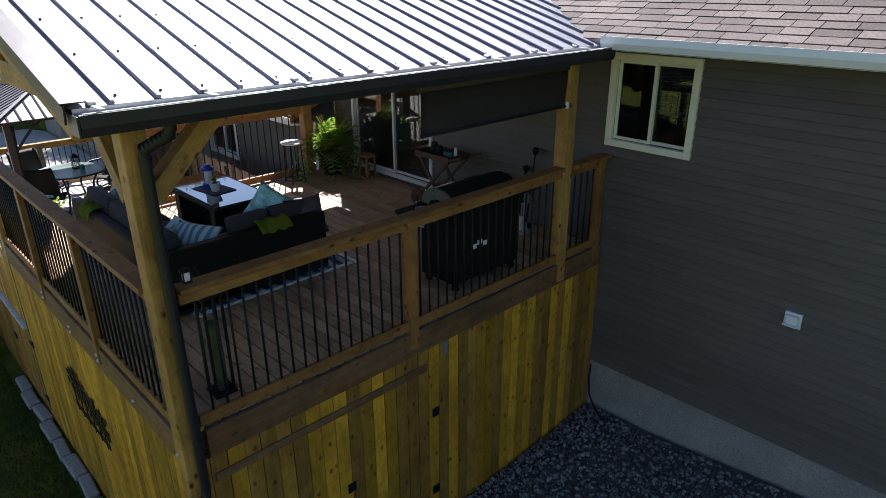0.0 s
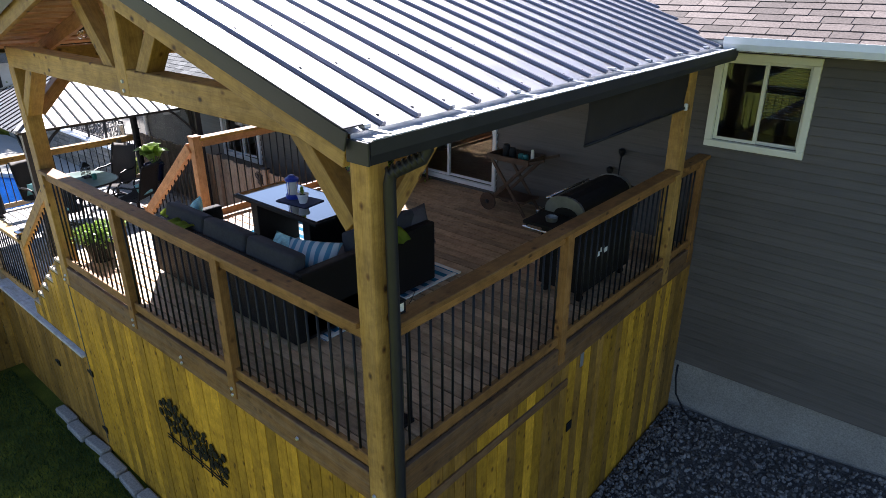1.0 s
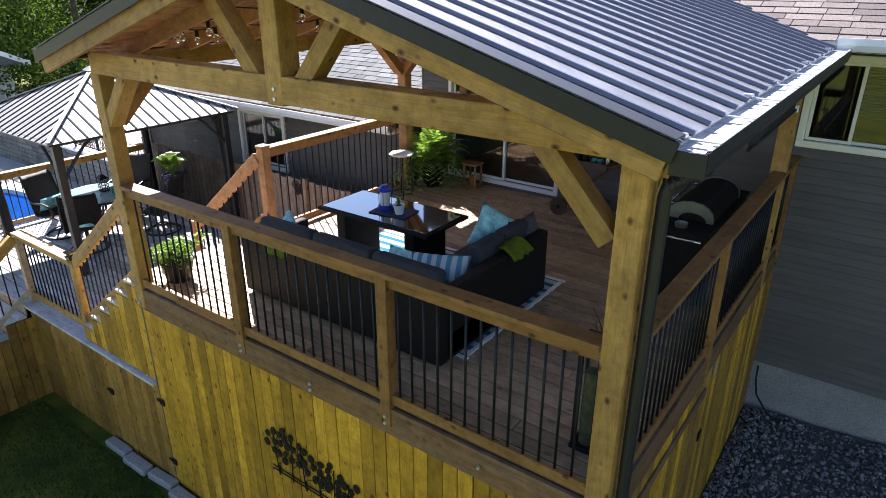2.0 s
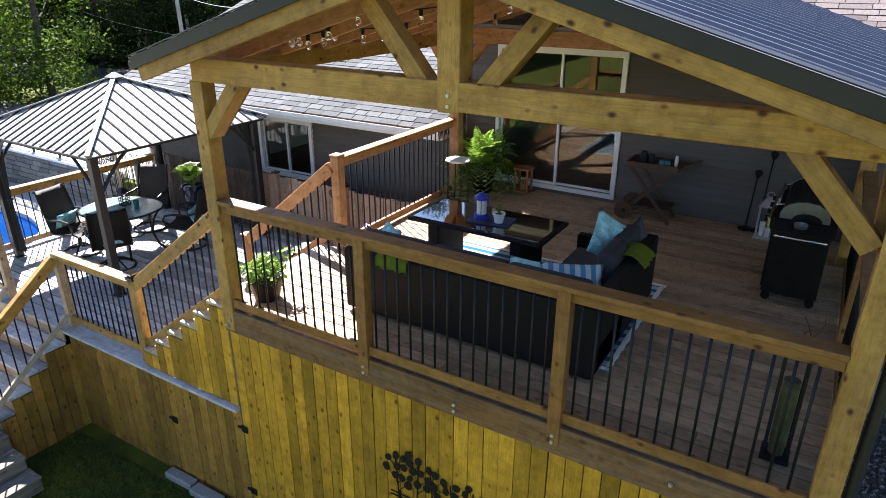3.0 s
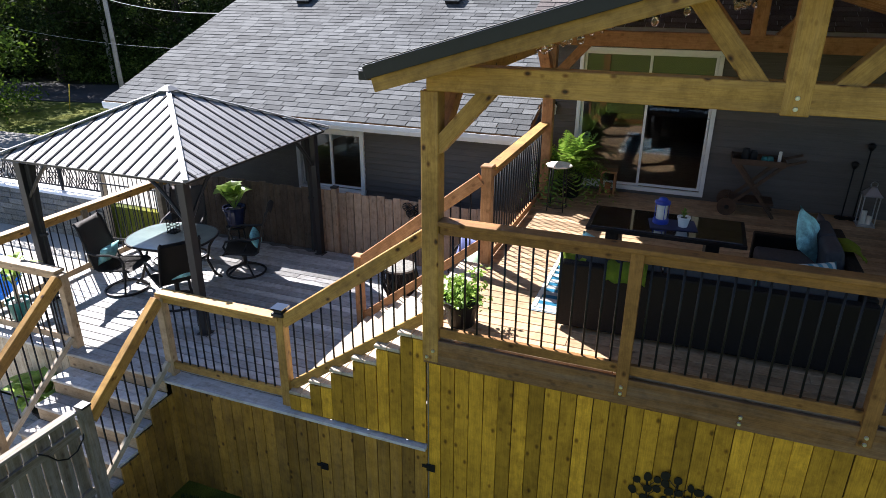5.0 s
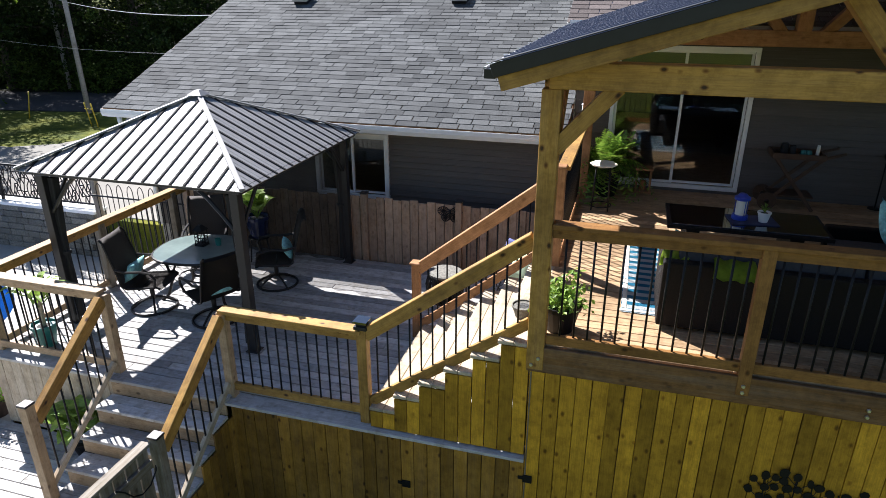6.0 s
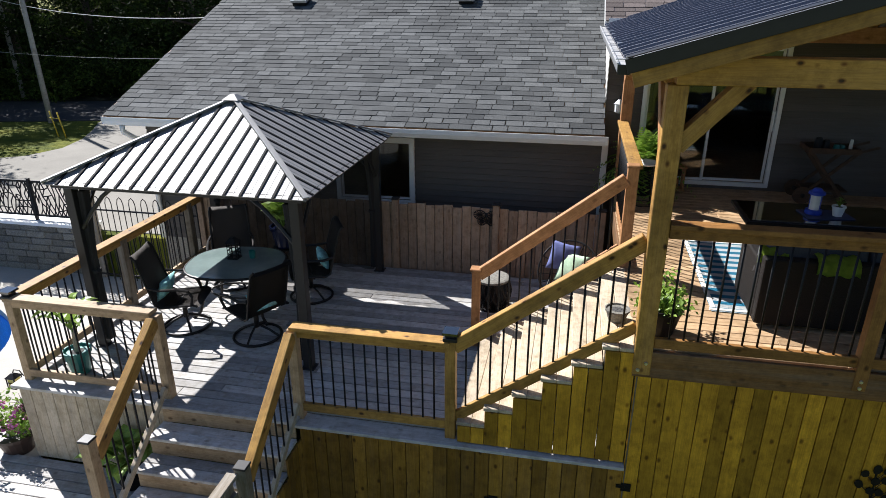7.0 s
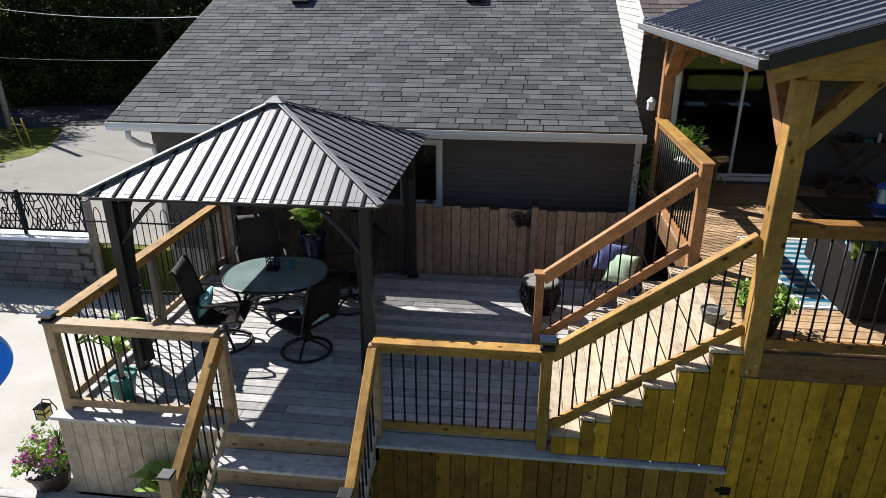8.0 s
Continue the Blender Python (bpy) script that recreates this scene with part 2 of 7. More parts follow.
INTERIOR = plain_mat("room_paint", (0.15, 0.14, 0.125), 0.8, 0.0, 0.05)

WIRE = plain_mat("pale_cable", (0.55, 0.55, 0.53), 0.5, 0.0, 0.05)
YELLOWPAINT = plain_mat("yellow_paint", (0.55, 0.40, 0.03), 0.5)
BLUEPOT = plain_mat("dark_blue_glaze", (0.008, 0.013, 0.045), 0.2)
TEALPOT = plain_mat("teal_glaze", (0.022, 0.18, 0.16), 0.35)
BROWNPOT = plain_mat("brown_pot", (0.06, 0.035, 0.025), 0.5)
DARKGRASS = plain_mat("dark_grass", (0.07, 0.045, 0.03), 0.6)
WICKER = plain_mat("dark_wicker", (0.012, 0.010, 0.009), 0.6, 0.0, 0.3, 90.0, 0.8, 0.15)
CUSHION = plain_mat("charcoal_cushion", (0.045, 0.047, 0.054), 0.9, 0.0, 0.15, 30.0, 0.3, 0.2)
GREYCUSH = plain_mat("grey_cushion", (0.085, 0.086, 0.094), 0.9, 0.0, 0.15, 30.0, 0.3, 0.2)
TEALCLOTH = plain_mat("teal_cloth", (0.30, 0.60, 0.60), 0.9, 0.0, 0.5, 11.0, 0.3, 0.2)
LIMECLOTH = plain_mat("lime_cloth", (0.22, 0.30, 0.03), 0.9, 0.0, 0.2, 20.0, 0.3, 0.2)
MINTCLOTH = plain_mat("mint_cloth", (0.45, 0.60, 0.42), 0.9, 0.0, 0.15, 20.0, 0.3, 0.2)
BLUECLOTH = plain_mat("slate_blue_cloth", (0.12, 0.14, 0.30), 0.9, 0.0, 0.15, 20.0, 0.3, 0.2)
BLACKGLASS = plain_mat("black_table_glass", (0.006, 0.006, 0.007), 0.04, 0.0, 0.1, 3.0, 0.0, 1.0)
polish = BLACKGLASS.node_tree.nodes["Principled BSDF"]
polish.inputs["Coat Weight"].default_value, polish.inputs["Coat Roughness"].default_value = 1.0, 0.02
FROST = plain_mat("pale_glass_top", (0.16, 0.21, 0.20), 0.12, 0.0, 0.2, 2.5, 0.02)
CHROME = plain_mat("brushed_steel", (0.60, 0.60, 0.58), 0.22, 1.0, 0.1)
BLUEPAINT = plain_mat("blue_enamel", (0.02, 0.05, 0.36), 0.35)
CANDLE = plain_mat("candle_wax", (0.75, 0.72, 0.62), 0.5)
SLING = plain_mat("brown_sling", (0.060, 0.052, 0.046), 0.7, 0.0, 0.2, 120.0, 0.4, 0.2)
BRONZE = plain_mat("dark_bronze", (0.016, 0.014, 0.013), 0.45, 0.1, 0.2, 8.0, 0.05, 0.3)
SHADECLOTH = plain_mat("brown_shade_cloth", (0.055, 0.043, 0.034), 0.8, 0.0, 0.15, 5.0, 0.2)
TERRACOTTA = plain_mat("terracotta", (0.38, 0.15, 0.06), 0.7)
BULB = glass_mat("bulb_glass", (1.0, 0.92, 0.75))


def stripes(name, a, c, count, axis=0, rough=0.9):
    """Woven stripes along one local axis."""
    m, t, b = material(name)
    tc = t.nodes.new("ShaderNodeTexCoord")
    sx = t.nodes.new("ShaderNodeSeparateXYZ")
    t.links.new(tc.outputs["Object"], sx.inputs[0])
    n = noise_tex(t, tc.outputs["Object"], 1.2, 2)
    mu = node(t, "ShaderNodeMath")
    mu.operation = "MULTIPLY"
    mu.inputs[1].default_value = count
    t.links.new(sx.outputs[axis], mu.inputs[0])
    fr = node(t, "ShaderNodeMath")
    fr.operation = "PINGPONG"
    fr.inputs[1].default_value = 1.0
    t.links.new(mu.outputs[0], fr.inputs[0])
    col = ramp(t, fr.outputs[0], ((0.42, a), (0.55, c)))
    t.links.new(mix(t, "MULTIPLY", 0.4, col, ramp(t, n, ((0.3, (0.6, 0.6, 0.6)), (0.7, (1, 1, 1))))), b.inputs["Base Color"])
    b.inputs["Roughness"].default_value = rough
    b.inputs["Specular IOR Level"].default_value = 0.2
    return m


STRIPED = stripes("blue_striped_cloth", (0.10, 0.30, 0.42), (0.55, 0.66, 0.68), 22, 0)
RUGSTRIPE = stripes("blue_white_rug", (0.03, 0.22, 0.36), (0.66, 0.70, 0.70), 13, 1)
DARKBLUE = plain_mat("dark_blue_weave", (0.025, 0.035, 0.09), 0.8)
OLDBROWN = wood("dark_teak", (0.11, 0.065, 0.04), (0.06, 0.035, 0.022), 0.1, 0.6, 0.2)
BIRCH = plain_mat("mossy_birch", (0.06, 0.06, 0.025), 0.9, 0.0, 0.6, 12.0, 0.4)
AMBER = plain_mat("amber_glass", (0.55, 0.45, 0.12), 0.3)
NETCLOTH = plain_mat("black_net", (0.016, 0.015, 0.015), 0.9)
GRASSBLADE = island_mat("grass_blade", (0.022, 0.045, 0.010), (0.07, 0.11, 0.025), 0.7, 0.1, 10, 0.2)
GRILLBLACK = plain_mat("dull_grill_enamel", (0.014, 0.012, 0.010), 0.75, 0.0, 0.3, 12.0, 0.1, 0.12)
CASTSTEEL = plain_mat("cast_aluminium", (0.22, 0.22, 0.205), 0.42, 0.8, 0.2)


def net_mat():
    """Fine black netting that one can see through."""
    m, t, b = material("fine_black_net")
    b.inputs["Base Color"].default_value = (0.012, 0.011, 0.010, 1)
    b.inputs["Roughness"].default_value = 0.9
    tr = t.nodes.new("ShaderNodeBsdfTransparent")
    vec, _, _ = coords(t, wander=0)
    n = noise_tex(t, vec, 2.0, 3)
    fac = ramp(t, n, ((0.3, (0.5, 0.5, 0.5)), (0.7, (0.68, 0.68, 0.68))))
    ms = node(t, "ShaderNodeMixShader")
    t.links.new(fac, ms.inputs[0])
    t.links.new(tr.outputs[0], ms.inputs[1])
    t.links.new(b.outputs[0], ms.inputs[2])
    t.links.new(ms.outputs[0], t.nodes["Material Output"].inputs["Surface"])
    return m


NET = net_mat()
# ---- building helpers ----
PLACE = {}
MESHES = {}
I4 = Matrix.Identity(4)


def put(ob, parent, m):
    """Sets ob's place in the world, under parent."""
    PLACE[ob.name] = m
    if parent is not None:
        ob.parent = parent
        ob.matrix_basis = PLACE[parent.name].inverted() @ m
    else:
        ob.matrix_basis = m
    return ob


def thing(name, at, label, category, group="", kind=""):
    """An Empty at the base of a thing."""
    ob = new(name)
    ob.empty_display_size = 0.1
    tagged(ob, label, category, group, kind)
    return put(ob, None, Matrix.Translation(at))


def mesh_of(bm, mat, name, smooth=False):
    bmesh.ops.recalc_face_normals(bm, faces=bm.faces)
    me = bpy.data.meshes.new(name)
    bm.to_mesh(me)
    bm.free()
    me.materials.append(mat)
    if smooth:
        for p in me.polygons:
            p.use_smooth = True
    return me


def part(name, bm, mat, parent, label="", m=I4, smooth=False):
    ob = new(name, mesh_of(bm, mat, name, smooth))
    if label:
        tagged(ob, label)
    return put(ob, parent, m)


def solo(name, bm, mat, label, category, m=I4, group="", kind="", smooth=False):
    ob = new(name, mesh_of(bm, mat, name, smooth))
    tagged(ob, label, category, group, kind)
    return put(ob, None, m)


def axes(p0, p1, up=(0, 0, 1)):
    """A frame with x along p0 to p1 and z near up, at the middle."""
    p0, p1 = Vector(p0), Vector(p1)
    x = (p1 - p0).normalized()
    u = Vector(up)
    if abs(x.dot(u)) > 0.98:
        u = Vector((0, 1, 0))
    y = u.cross(x).normalized()
    z = x.cross(y)
    m = Matrix((x, y, z)).transposed().to_4x4()
    m.translation = (p0 + p1) / 2
    return m


def block_mesh(lx, ly, lz, mat, chamfer=0.004):
    key = (round(lx, 3), round(ly, 4), round(lz, 4), mat.name, chamfer)
    if key not in MESHES:
        bm = bmesh.new()
        bmesh.ops.create_cube(bm, size=1.0)
        bmesh.ops.scale(bm, vec=(lx, ly, lz), verts=bm.verts)
        if chamfer:
            bmesh.ops.bevel(bm, geom=bm.edges[:], offset=min(chamfer, ly * 0.3, lz * 0.3), segments=1, affect="EDGES")
        MESHES[key] = mesh_of(bm, mat, "block")
    return MESHES[key]


def board(name, p0, p1, w, h, mat, parent, label="", up=(0, 0, 1), chamfer=0.004):
    """A timber from p0 to p1, w wide (local y) and h high (local z)."""
    length = round((Vector(p1) - Vector(p0)).length, 3)
    ob = new(name, block_mesh(length, w, h, mat, chamfer))
    if label:
        tagged(ob, label)
    return put(ob, parent, axes(p0, p1, up))


def rod_mesh(length, r, mat, seg=8):
    key = ("rod", round(length, 3), r, mat.name, seg)
    if key not in MESHES:
        bm = bmesh.new()
        bmesh.ops.create_cone(bm, cap_ends=True, segments=seg, radius1=r, radius2=r, depth=length, matrix=Matrix.Rotation(math.pi / 2, 4, "Y"))
        MESHES[key] = mesh_of(bm, mat, "rod", True)
    return MESHES[key]


def rod(name, p0, p1, r, mat, parent, label="", seg=8):
    length = round((Vector(p1) - Vector(p0)).length, 3)
    ob = new(name, rod_mesh(length, r, mat, seg))
    if label:
        tagged(ob, label)
    return put(ob, parent, axes(p0, p1))


def add_box(bm, c, s, m=I4, chamfer=0.0):
    r = bmesh.ops.create_cube(bm, size=1.0, matrix=m @ Matrix.Translation(c) @ Matrix.Diagonal((*s, 1)))
    if chamfer:
        edges = list({e for v in r["verts"] for e in v.link_edges})
        bmesh.ops.bevel(bm, geom=edges, offset=chamfer, segments=2, affect="EDGES", profile=0.5)


def tube(bm, pts, r, seg=8, closed=False, taper=None):
    """A tube along points."""
    pts = [Vector(p) for p in pts]
    rings = []
    n = len(pts)
    prev = None
    for i, p in enumerate(pts):
        a, c = pts[(i - 1) % n if closed else max(i - 1, 0)], pts[(i + 1) % n if closed else min(i + 1, n - 1)]
        d = (c - a).normalized()
        side = d.cross(Vector((0, 0, 1)))
        if side.length < 0.05:
            side = d.cross(Vector((0, 1, 0))) if prev is None else prev
        side = (side - d * side.dot(d)).normalized()
        if prev is not None and side.dot(prev) < 0:
            side = -side
        prev = side
        up = d.cross(side)
        rr = r if taper is None else r * (1 + (taper - 1) * i / (n - 1))
        rings.append([bm.verts.new(p + (side * math.cos(k * math.tau / seg) + up * math.sin(k * math.tau / seg)) * rr) for k in range(seg)])
    for i in range(n if closed else n - 1):
        a, c = rings[i], rings[(i + 1) % n]
        for k in range(seg):
            bm.faces.new((a[k], a[(k + 1) % seg], c[(k + 1) % seg], c[k]))
    if not closed:
        bm.faces.new(rings[0])
        bm.faces.new(rings[-1])


def lathe(bm, profile, seg=20, at=(0, 0, 0)):
    """A turned shape from (radius, height) pairs."""
    rings = []
    for r, z in profile:
        rings.append([bm.verts.new((at[0] + r * math.cos(k * math.tau / seg), at[1] + r * math.sin(k * math.tau / seg), at[2] + z)) for k in range(seg)])
    for a, c in zip(rings, rings[1:]):
        for k in range(seg):
            bm.faces.new((a[k], a[(k + 1) % seg], c[(k + 1) % seg], c[k]))
    bm.faces.new(rings[0][::-1])
    bm.faces.new(rings[-1])


def prism(bm, pts, n):
    """A flat polygon given depth by the vector n."""
    n = Vector(n)
    a = [bm.verts.new(p) for p in pts]
    c = [bm.verts.new(Vector(p) + n) for p in pts]
    bm.faces.new(a)
    bm.faces.new(c[::-1])
    k = len(pts)
    for i in range(k):
        bm.faces.new((a[i], c[i], c[(i + 1) % k], a[(i + 1) % k]))


# ---- plan, metres ----
FLOOR = 2.63      # upper deck
LOW = 1.46        # lower deck
PATIO = 0.45      # wooden landing at the foot of the stairs
WALL_Y = 5.22     # main house, face of the wall
WING_Y = 4.80     # wing of the house, face of the wall
EAVE_Z = 5.02     # covered deck, eaves
RIDGE_X, RIDGE_Z = -2.69, 5.89
EAVE_L, EAVE_R = -5.60, 0.22
ROOF_Y0 = -0.32
LEFT, RIGHT = -5.27, 0.0

# ---- ground ----


def lie(x, y):
    """Height of the ground."""
    if y > (4.82 if x < -5.5 else 12.3):
        return 1.22
    z = -0.06
    if x > -1:
        k = min(1.0, (x + 1) / 1.2)
        z += k * (0.10 + 0.052 * max(0, y) + 0.10 * max(0, x - 1.0))
    if -24.5 < x < -11.7:
        z = -1.6
    elif x <= -24.5:
        z = 0.4
    return z


def build_ground():
    xs = sorted({*[-400, -200, -100, -60, -40, -30, -24.6, -24.4, -20, -18, -11.75, -11.69, 400, 200, 100, 50, 25, 14, 9], *[round(-11 + 0.5 * i, 2) for i in range(40)]})
    ys = sorted({*[-200, -100, -50, -25, -15, -10, -8, 4.81, 4.83, 8, 12.2, 12.4, 14, 25, 60, 120, 400], *[round(-6 + 0.6 * i, 2) for i in range(18)]})
    bm = bmesh.new()
    grid = [[bm.verts.new((x, y, lie(x, y))) for x in xs] for y in ys]
    for j in range(len(ys) - 1):
        for i in range(len(xs) - 1):
            bm.faces.new((grid[j][i], grid[j][i + 1], grid[j + 1][i + 1], grid[j + 1][i]))
    return solo("ground", bm, LAWN, "mown green lawn with darker shaded patches", "lawn", kind="structure", smooth=False)


build_ground()



def pool_paving():
    """Concrete round an oval pool, and the pool."""
    cx, cy, rx, ry, z = -16.9, 1.4, 2.86, 2.1, 0.41
    bm = bmesh.new()
    inner, outer, rim = [], [], []
    for k in range(72):
        a = k * math.tau / 72
        c, s = math.cos(a), math.sin(a)
        inner.append(bm.verts.new((cx + rx * c, cy + ry * s, z)))
        rim.append(bm.verts.new((cx + rx * c, cy + ry * s, z - 0.12)))
        f = min((5.19 if c > 0 else 8.0) / max(abs(c), 1e-6), (3.32 if s > 0 else 14.0) / max(abs(s), 1e-6))
        outer.append(bm.verts.new((cx + f * c, cy + f * s, z)))
    for k in range(72):
        j = (k + 1) % 72
        bm.faces.new((inner[k], outer[k], outer[j], inner[j]))
        bm.faces.new((inner[k], inner[j], rim[j], rim[k]))
    solo("pavement", bm, CONCRETE, "pale concrete paving round the pool", "paving", kind="structure")
    pool = thing("swimming_pool", (cx, cy, z - 1.3), "oval swimming pool with a blue liner", "pool", kind="structure")
    bm = bmesh.new()
    rings = [[bm.verts.new((cx + (rx + 0.03 - q) * math.cos(k * math.tau / 72), cy + (ry + 0.03 - q) * math.sin(k * math.tau / 72), h)) for k in range(72)] for q, h in ((0, z - 0.03), (0.0, z - 1.1), (0.4, z - 1.25))]
    for a, c in zip(rings, rings[1:]):
        for k in range(72):
            bm.faces.new((a[k], a[(k + 1) % 72], c[(k + 1) % 72], c[k]))
    bm.faces.new(rings[-1])
    part("liner", bm, LINER, pool, "patterned blue pool liner")
    bm = bmesh.new()
    bm.faces.new([bm.verts.new((cx + rx * math.cos(k * math.tau / 72), cy + ry * math.sin(k * math.tau / 72), z - 0.13)) for k in range(72)])
    wt = part("water", bm, WATER, pool, "clear pool water")
    wt.visible_shadow = False


pool_paving()

bm = bmesh.new()
pts = [(-40, 5.0), (-13.0, 5.0), (-13.0, 17.0), (-20.0, 16.6), (-22.6, 16.2), (-21.9, 14.4), (-21.2, 13.2), (-20.6, 12.0), (-20.3, 10.8), (-20.6, 9.8), (-21.6, 9.1), (-40, 8.6)]
prism(bm, [(x, y, 1.15) for x, y in pts], (0, 0, 0.085))
solo("driveway", bm, DRIVE, "pale concrete driveway curving past the house", "driveway", kind="structure")
bm = bmesh.new()
prism(bm, [(-90, 1.0, 1.15), (-24, 14.2, 1.15), (-20.0, 15.3, 1.15), (20, 20.0, 1.15), (20, 24.0, 1.15), (-20, 19.5, 1.15), (-26, 18.1, 1.15), (-90, 5.2, 1.15)], (0, 0, 0.10))
solo("road", bm, ASPHALT, "dark asphalt road in the shade of trees", "road", kind="structure")

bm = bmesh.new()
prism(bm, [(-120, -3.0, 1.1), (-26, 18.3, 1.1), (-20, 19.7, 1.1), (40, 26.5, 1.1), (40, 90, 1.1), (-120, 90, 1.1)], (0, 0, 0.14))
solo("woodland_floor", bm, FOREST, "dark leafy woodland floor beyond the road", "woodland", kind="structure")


def gravel():
    """Loose stones on a bed that rises to the house."""
    bm = bmesh.new()
    n = 14
    rows = []
    for j in range(n + 1):
        y = -1.5 + (WALL_Y + 1.5) * j / n
        rows.append([bm.verts.new((0.03 + 6.0 * i / n, y, lie(0.03 + 6.0 * i / n, min(y, 4.8)) + 0.02 + max(0, y - 4.8) * 0.05)) for i in range(n + 1)])
    for j in range(n):
        for i in range(n):
            bm.faces.new((rows[j][i], rows[j][i + 1], rows[j + 1][i + 1], rows[j + 1][i]))
    solo("gravel_bed", bm, SUBSOIL, "dark bed under the loose grey gravel", "gravel", kind="structure")
    rnd = random.Random(5)
    ico = bmesh.new()
    bmesh.ops.create_icosphere(ico, subdivisions=1, radius=1.0)
    base = np.array([v.co[:] for v in ico.verts])
    tri = np.array([[v.index for v in f.verts] for f in ico.faces])
    ico.free()
    verts, faces = [], []
    k = 0
    for _ in range(9000):
        x, y = 0.05 + 3.9 * rnd.random() ** 1.2, 1.2 + 3.95 * rnd.random()
        s = rnd.choice((0.011, 0.014, 0.018, 0.022, 0.027, 0.032)) * rnd.uniform(0.85, 1.15)
        r = Euler((rnd.random() * 6, rnd.random() * 6, rnd.random() * 6)).to_matrix()
        pts = base * np.array([s * rnd.uniform(0.8, 1.4), s * rnd.uniform(0.8, 1.3), s * rnd.uniform(0.5, 0.8)])
        pts = pts @ np.array(r).T + np.array([x, y, lie(x, min(y, 4.8)) + 0.03 + max(0, y - 4.8) * 0.05])
        verts.append(pts)
        faces.append(tri + k)
        k += len(base)
    me = bpy.data.meshes.new("gravel")
    me.from_pydata(np.concatenate(verts).tolist(), [], np.concatenate(faces).tolist())
    me.materials.append(STONE)
    put(tagged(new("gravel", me), "loose grey and white gravel stones beside the house", "gravel", kind="stuff"), None, I4)


gravel()

# stone edging along the foot of the deck
edging = thing("stone_edging", (-6, -0.12, 0), "row of pale grey stone edging blocks on the lawn", "edging")
for i in range(12):
    x = -6.4 + 0.5 * i
    r = random.Random(i)
    put(new("stone", block_mesh(0.47, 0.14 + 0.02 * (i % 2), 0.10, FOUND, 0.02)), edging, pose(x, -0.13 + r.uniform(-0.02, 0.02), -0.02 + r.uniform(-0.015, 0.015), r.uniform(-3, 3), r.uniform(-3, 3), r.uniform(-4, 4)))

# ---- main house ----


def cut(a, c, holes):
    """What is left of the stretch a to c outside the holes."""
    out = [(a, c)]
    for h0, h1 in holes:
        nxt = []
        for s, e in out:
            if h1 <= s or h0 >= e:
                nxt.append((s, e))
                continue
            if h0 - s > 0.01:
                nxt.append((s, h0))
            if e - h1 > 0.01:
                nxt.append((h1, e))
        out = nxt
    return out


def sided_wall(name, face_y, x0, x1, z0, z1, holes, label, course=0.098):
    """A wall with real openings, clad in lapped boards. holes: x0, x1, z0, z1."""
    wall = thing(name, ((x0 + x1) / 2, face_y, z0), label, "wall", kind="structure")
    zs = sorted({z0, z1, *[h[2] for h in holes], *[h[3] for h in holes]})
    bm = bmesh.new()
    for a, c in zip(zs, zs[1:]):
        mid = (a + c) / 2
        for s, e in cut(x0, x1, [(h[0], h[1]) for h in holes if h[2] < mid < h[3]]):
            add_box(bm, ((s + e) / 2, face_y + 0.095, mid), (e - s, 0.15, c - a))
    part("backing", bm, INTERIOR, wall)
    z = z0
    while z < z1 - 0.02:
        top = min(z + course, z1)
        mid = (z + top) / 2
        for s, e in cut(x0, x1, [(h[0], h[1]) for h in holes if h[2] < mid < h[3]]):
            ob = new("siding_board", block_mesh(e - s, 0.012, top - z + 0.012, SIDING, 0.002))
            put(ob, wall, pose((s + e) / 2, face_y + 0.004, mid, -15.0))
        z = top
    return wall


def slab(name, lo, hi, mat, label, category, parent=None, kind="structure"):
    bm = bmesh.new()
    c = [(a + b) / 2 for a, b in zip(lo, hi)]
    add_box(bm, (0, 0, 0), [b - a for a, b in zip(lo, hi)])
    if parent is None:
        return solo(name, bm, mat, label, category, Matrix.Translation(c), kind=kind)
    return part(name, bm, mat, parent, label, Matrix.Translation(c))


SL = (-4.90, -3.00, 2.685, 4.725)      # sliding door
W1 = (-0.005, 0.955, 3.902, 4.855)     # window above the gravel
W2 = (-9.66, -8.40, 2.22, 3.26)       # window of the wing
sided_wall("wall_main", WALL_Y, -5.45, 6.5, 1.0, 5.0, [SL, W1], "dark taupe lap siding wall of the house")
slab("wall_foundation", (-5.4, WALL_Y + 0.02, -0.1), (6.5, WALL_Y + 0.17, 0.998), FOUND, "bare pale concrete foundation under the siding", "foundation")
# Unseen shell added to keep daylight out of the rooms behind the glass.
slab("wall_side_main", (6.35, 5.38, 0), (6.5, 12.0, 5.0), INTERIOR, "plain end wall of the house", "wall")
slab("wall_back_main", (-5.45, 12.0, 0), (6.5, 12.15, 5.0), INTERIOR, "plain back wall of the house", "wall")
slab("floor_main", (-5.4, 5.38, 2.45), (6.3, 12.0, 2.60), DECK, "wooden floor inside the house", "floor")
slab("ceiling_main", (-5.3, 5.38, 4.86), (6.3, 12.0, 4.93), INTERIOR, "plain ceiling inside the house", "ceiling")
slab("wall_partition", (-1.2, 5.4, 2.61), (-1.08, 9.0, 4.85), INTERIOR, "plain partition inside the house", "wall")

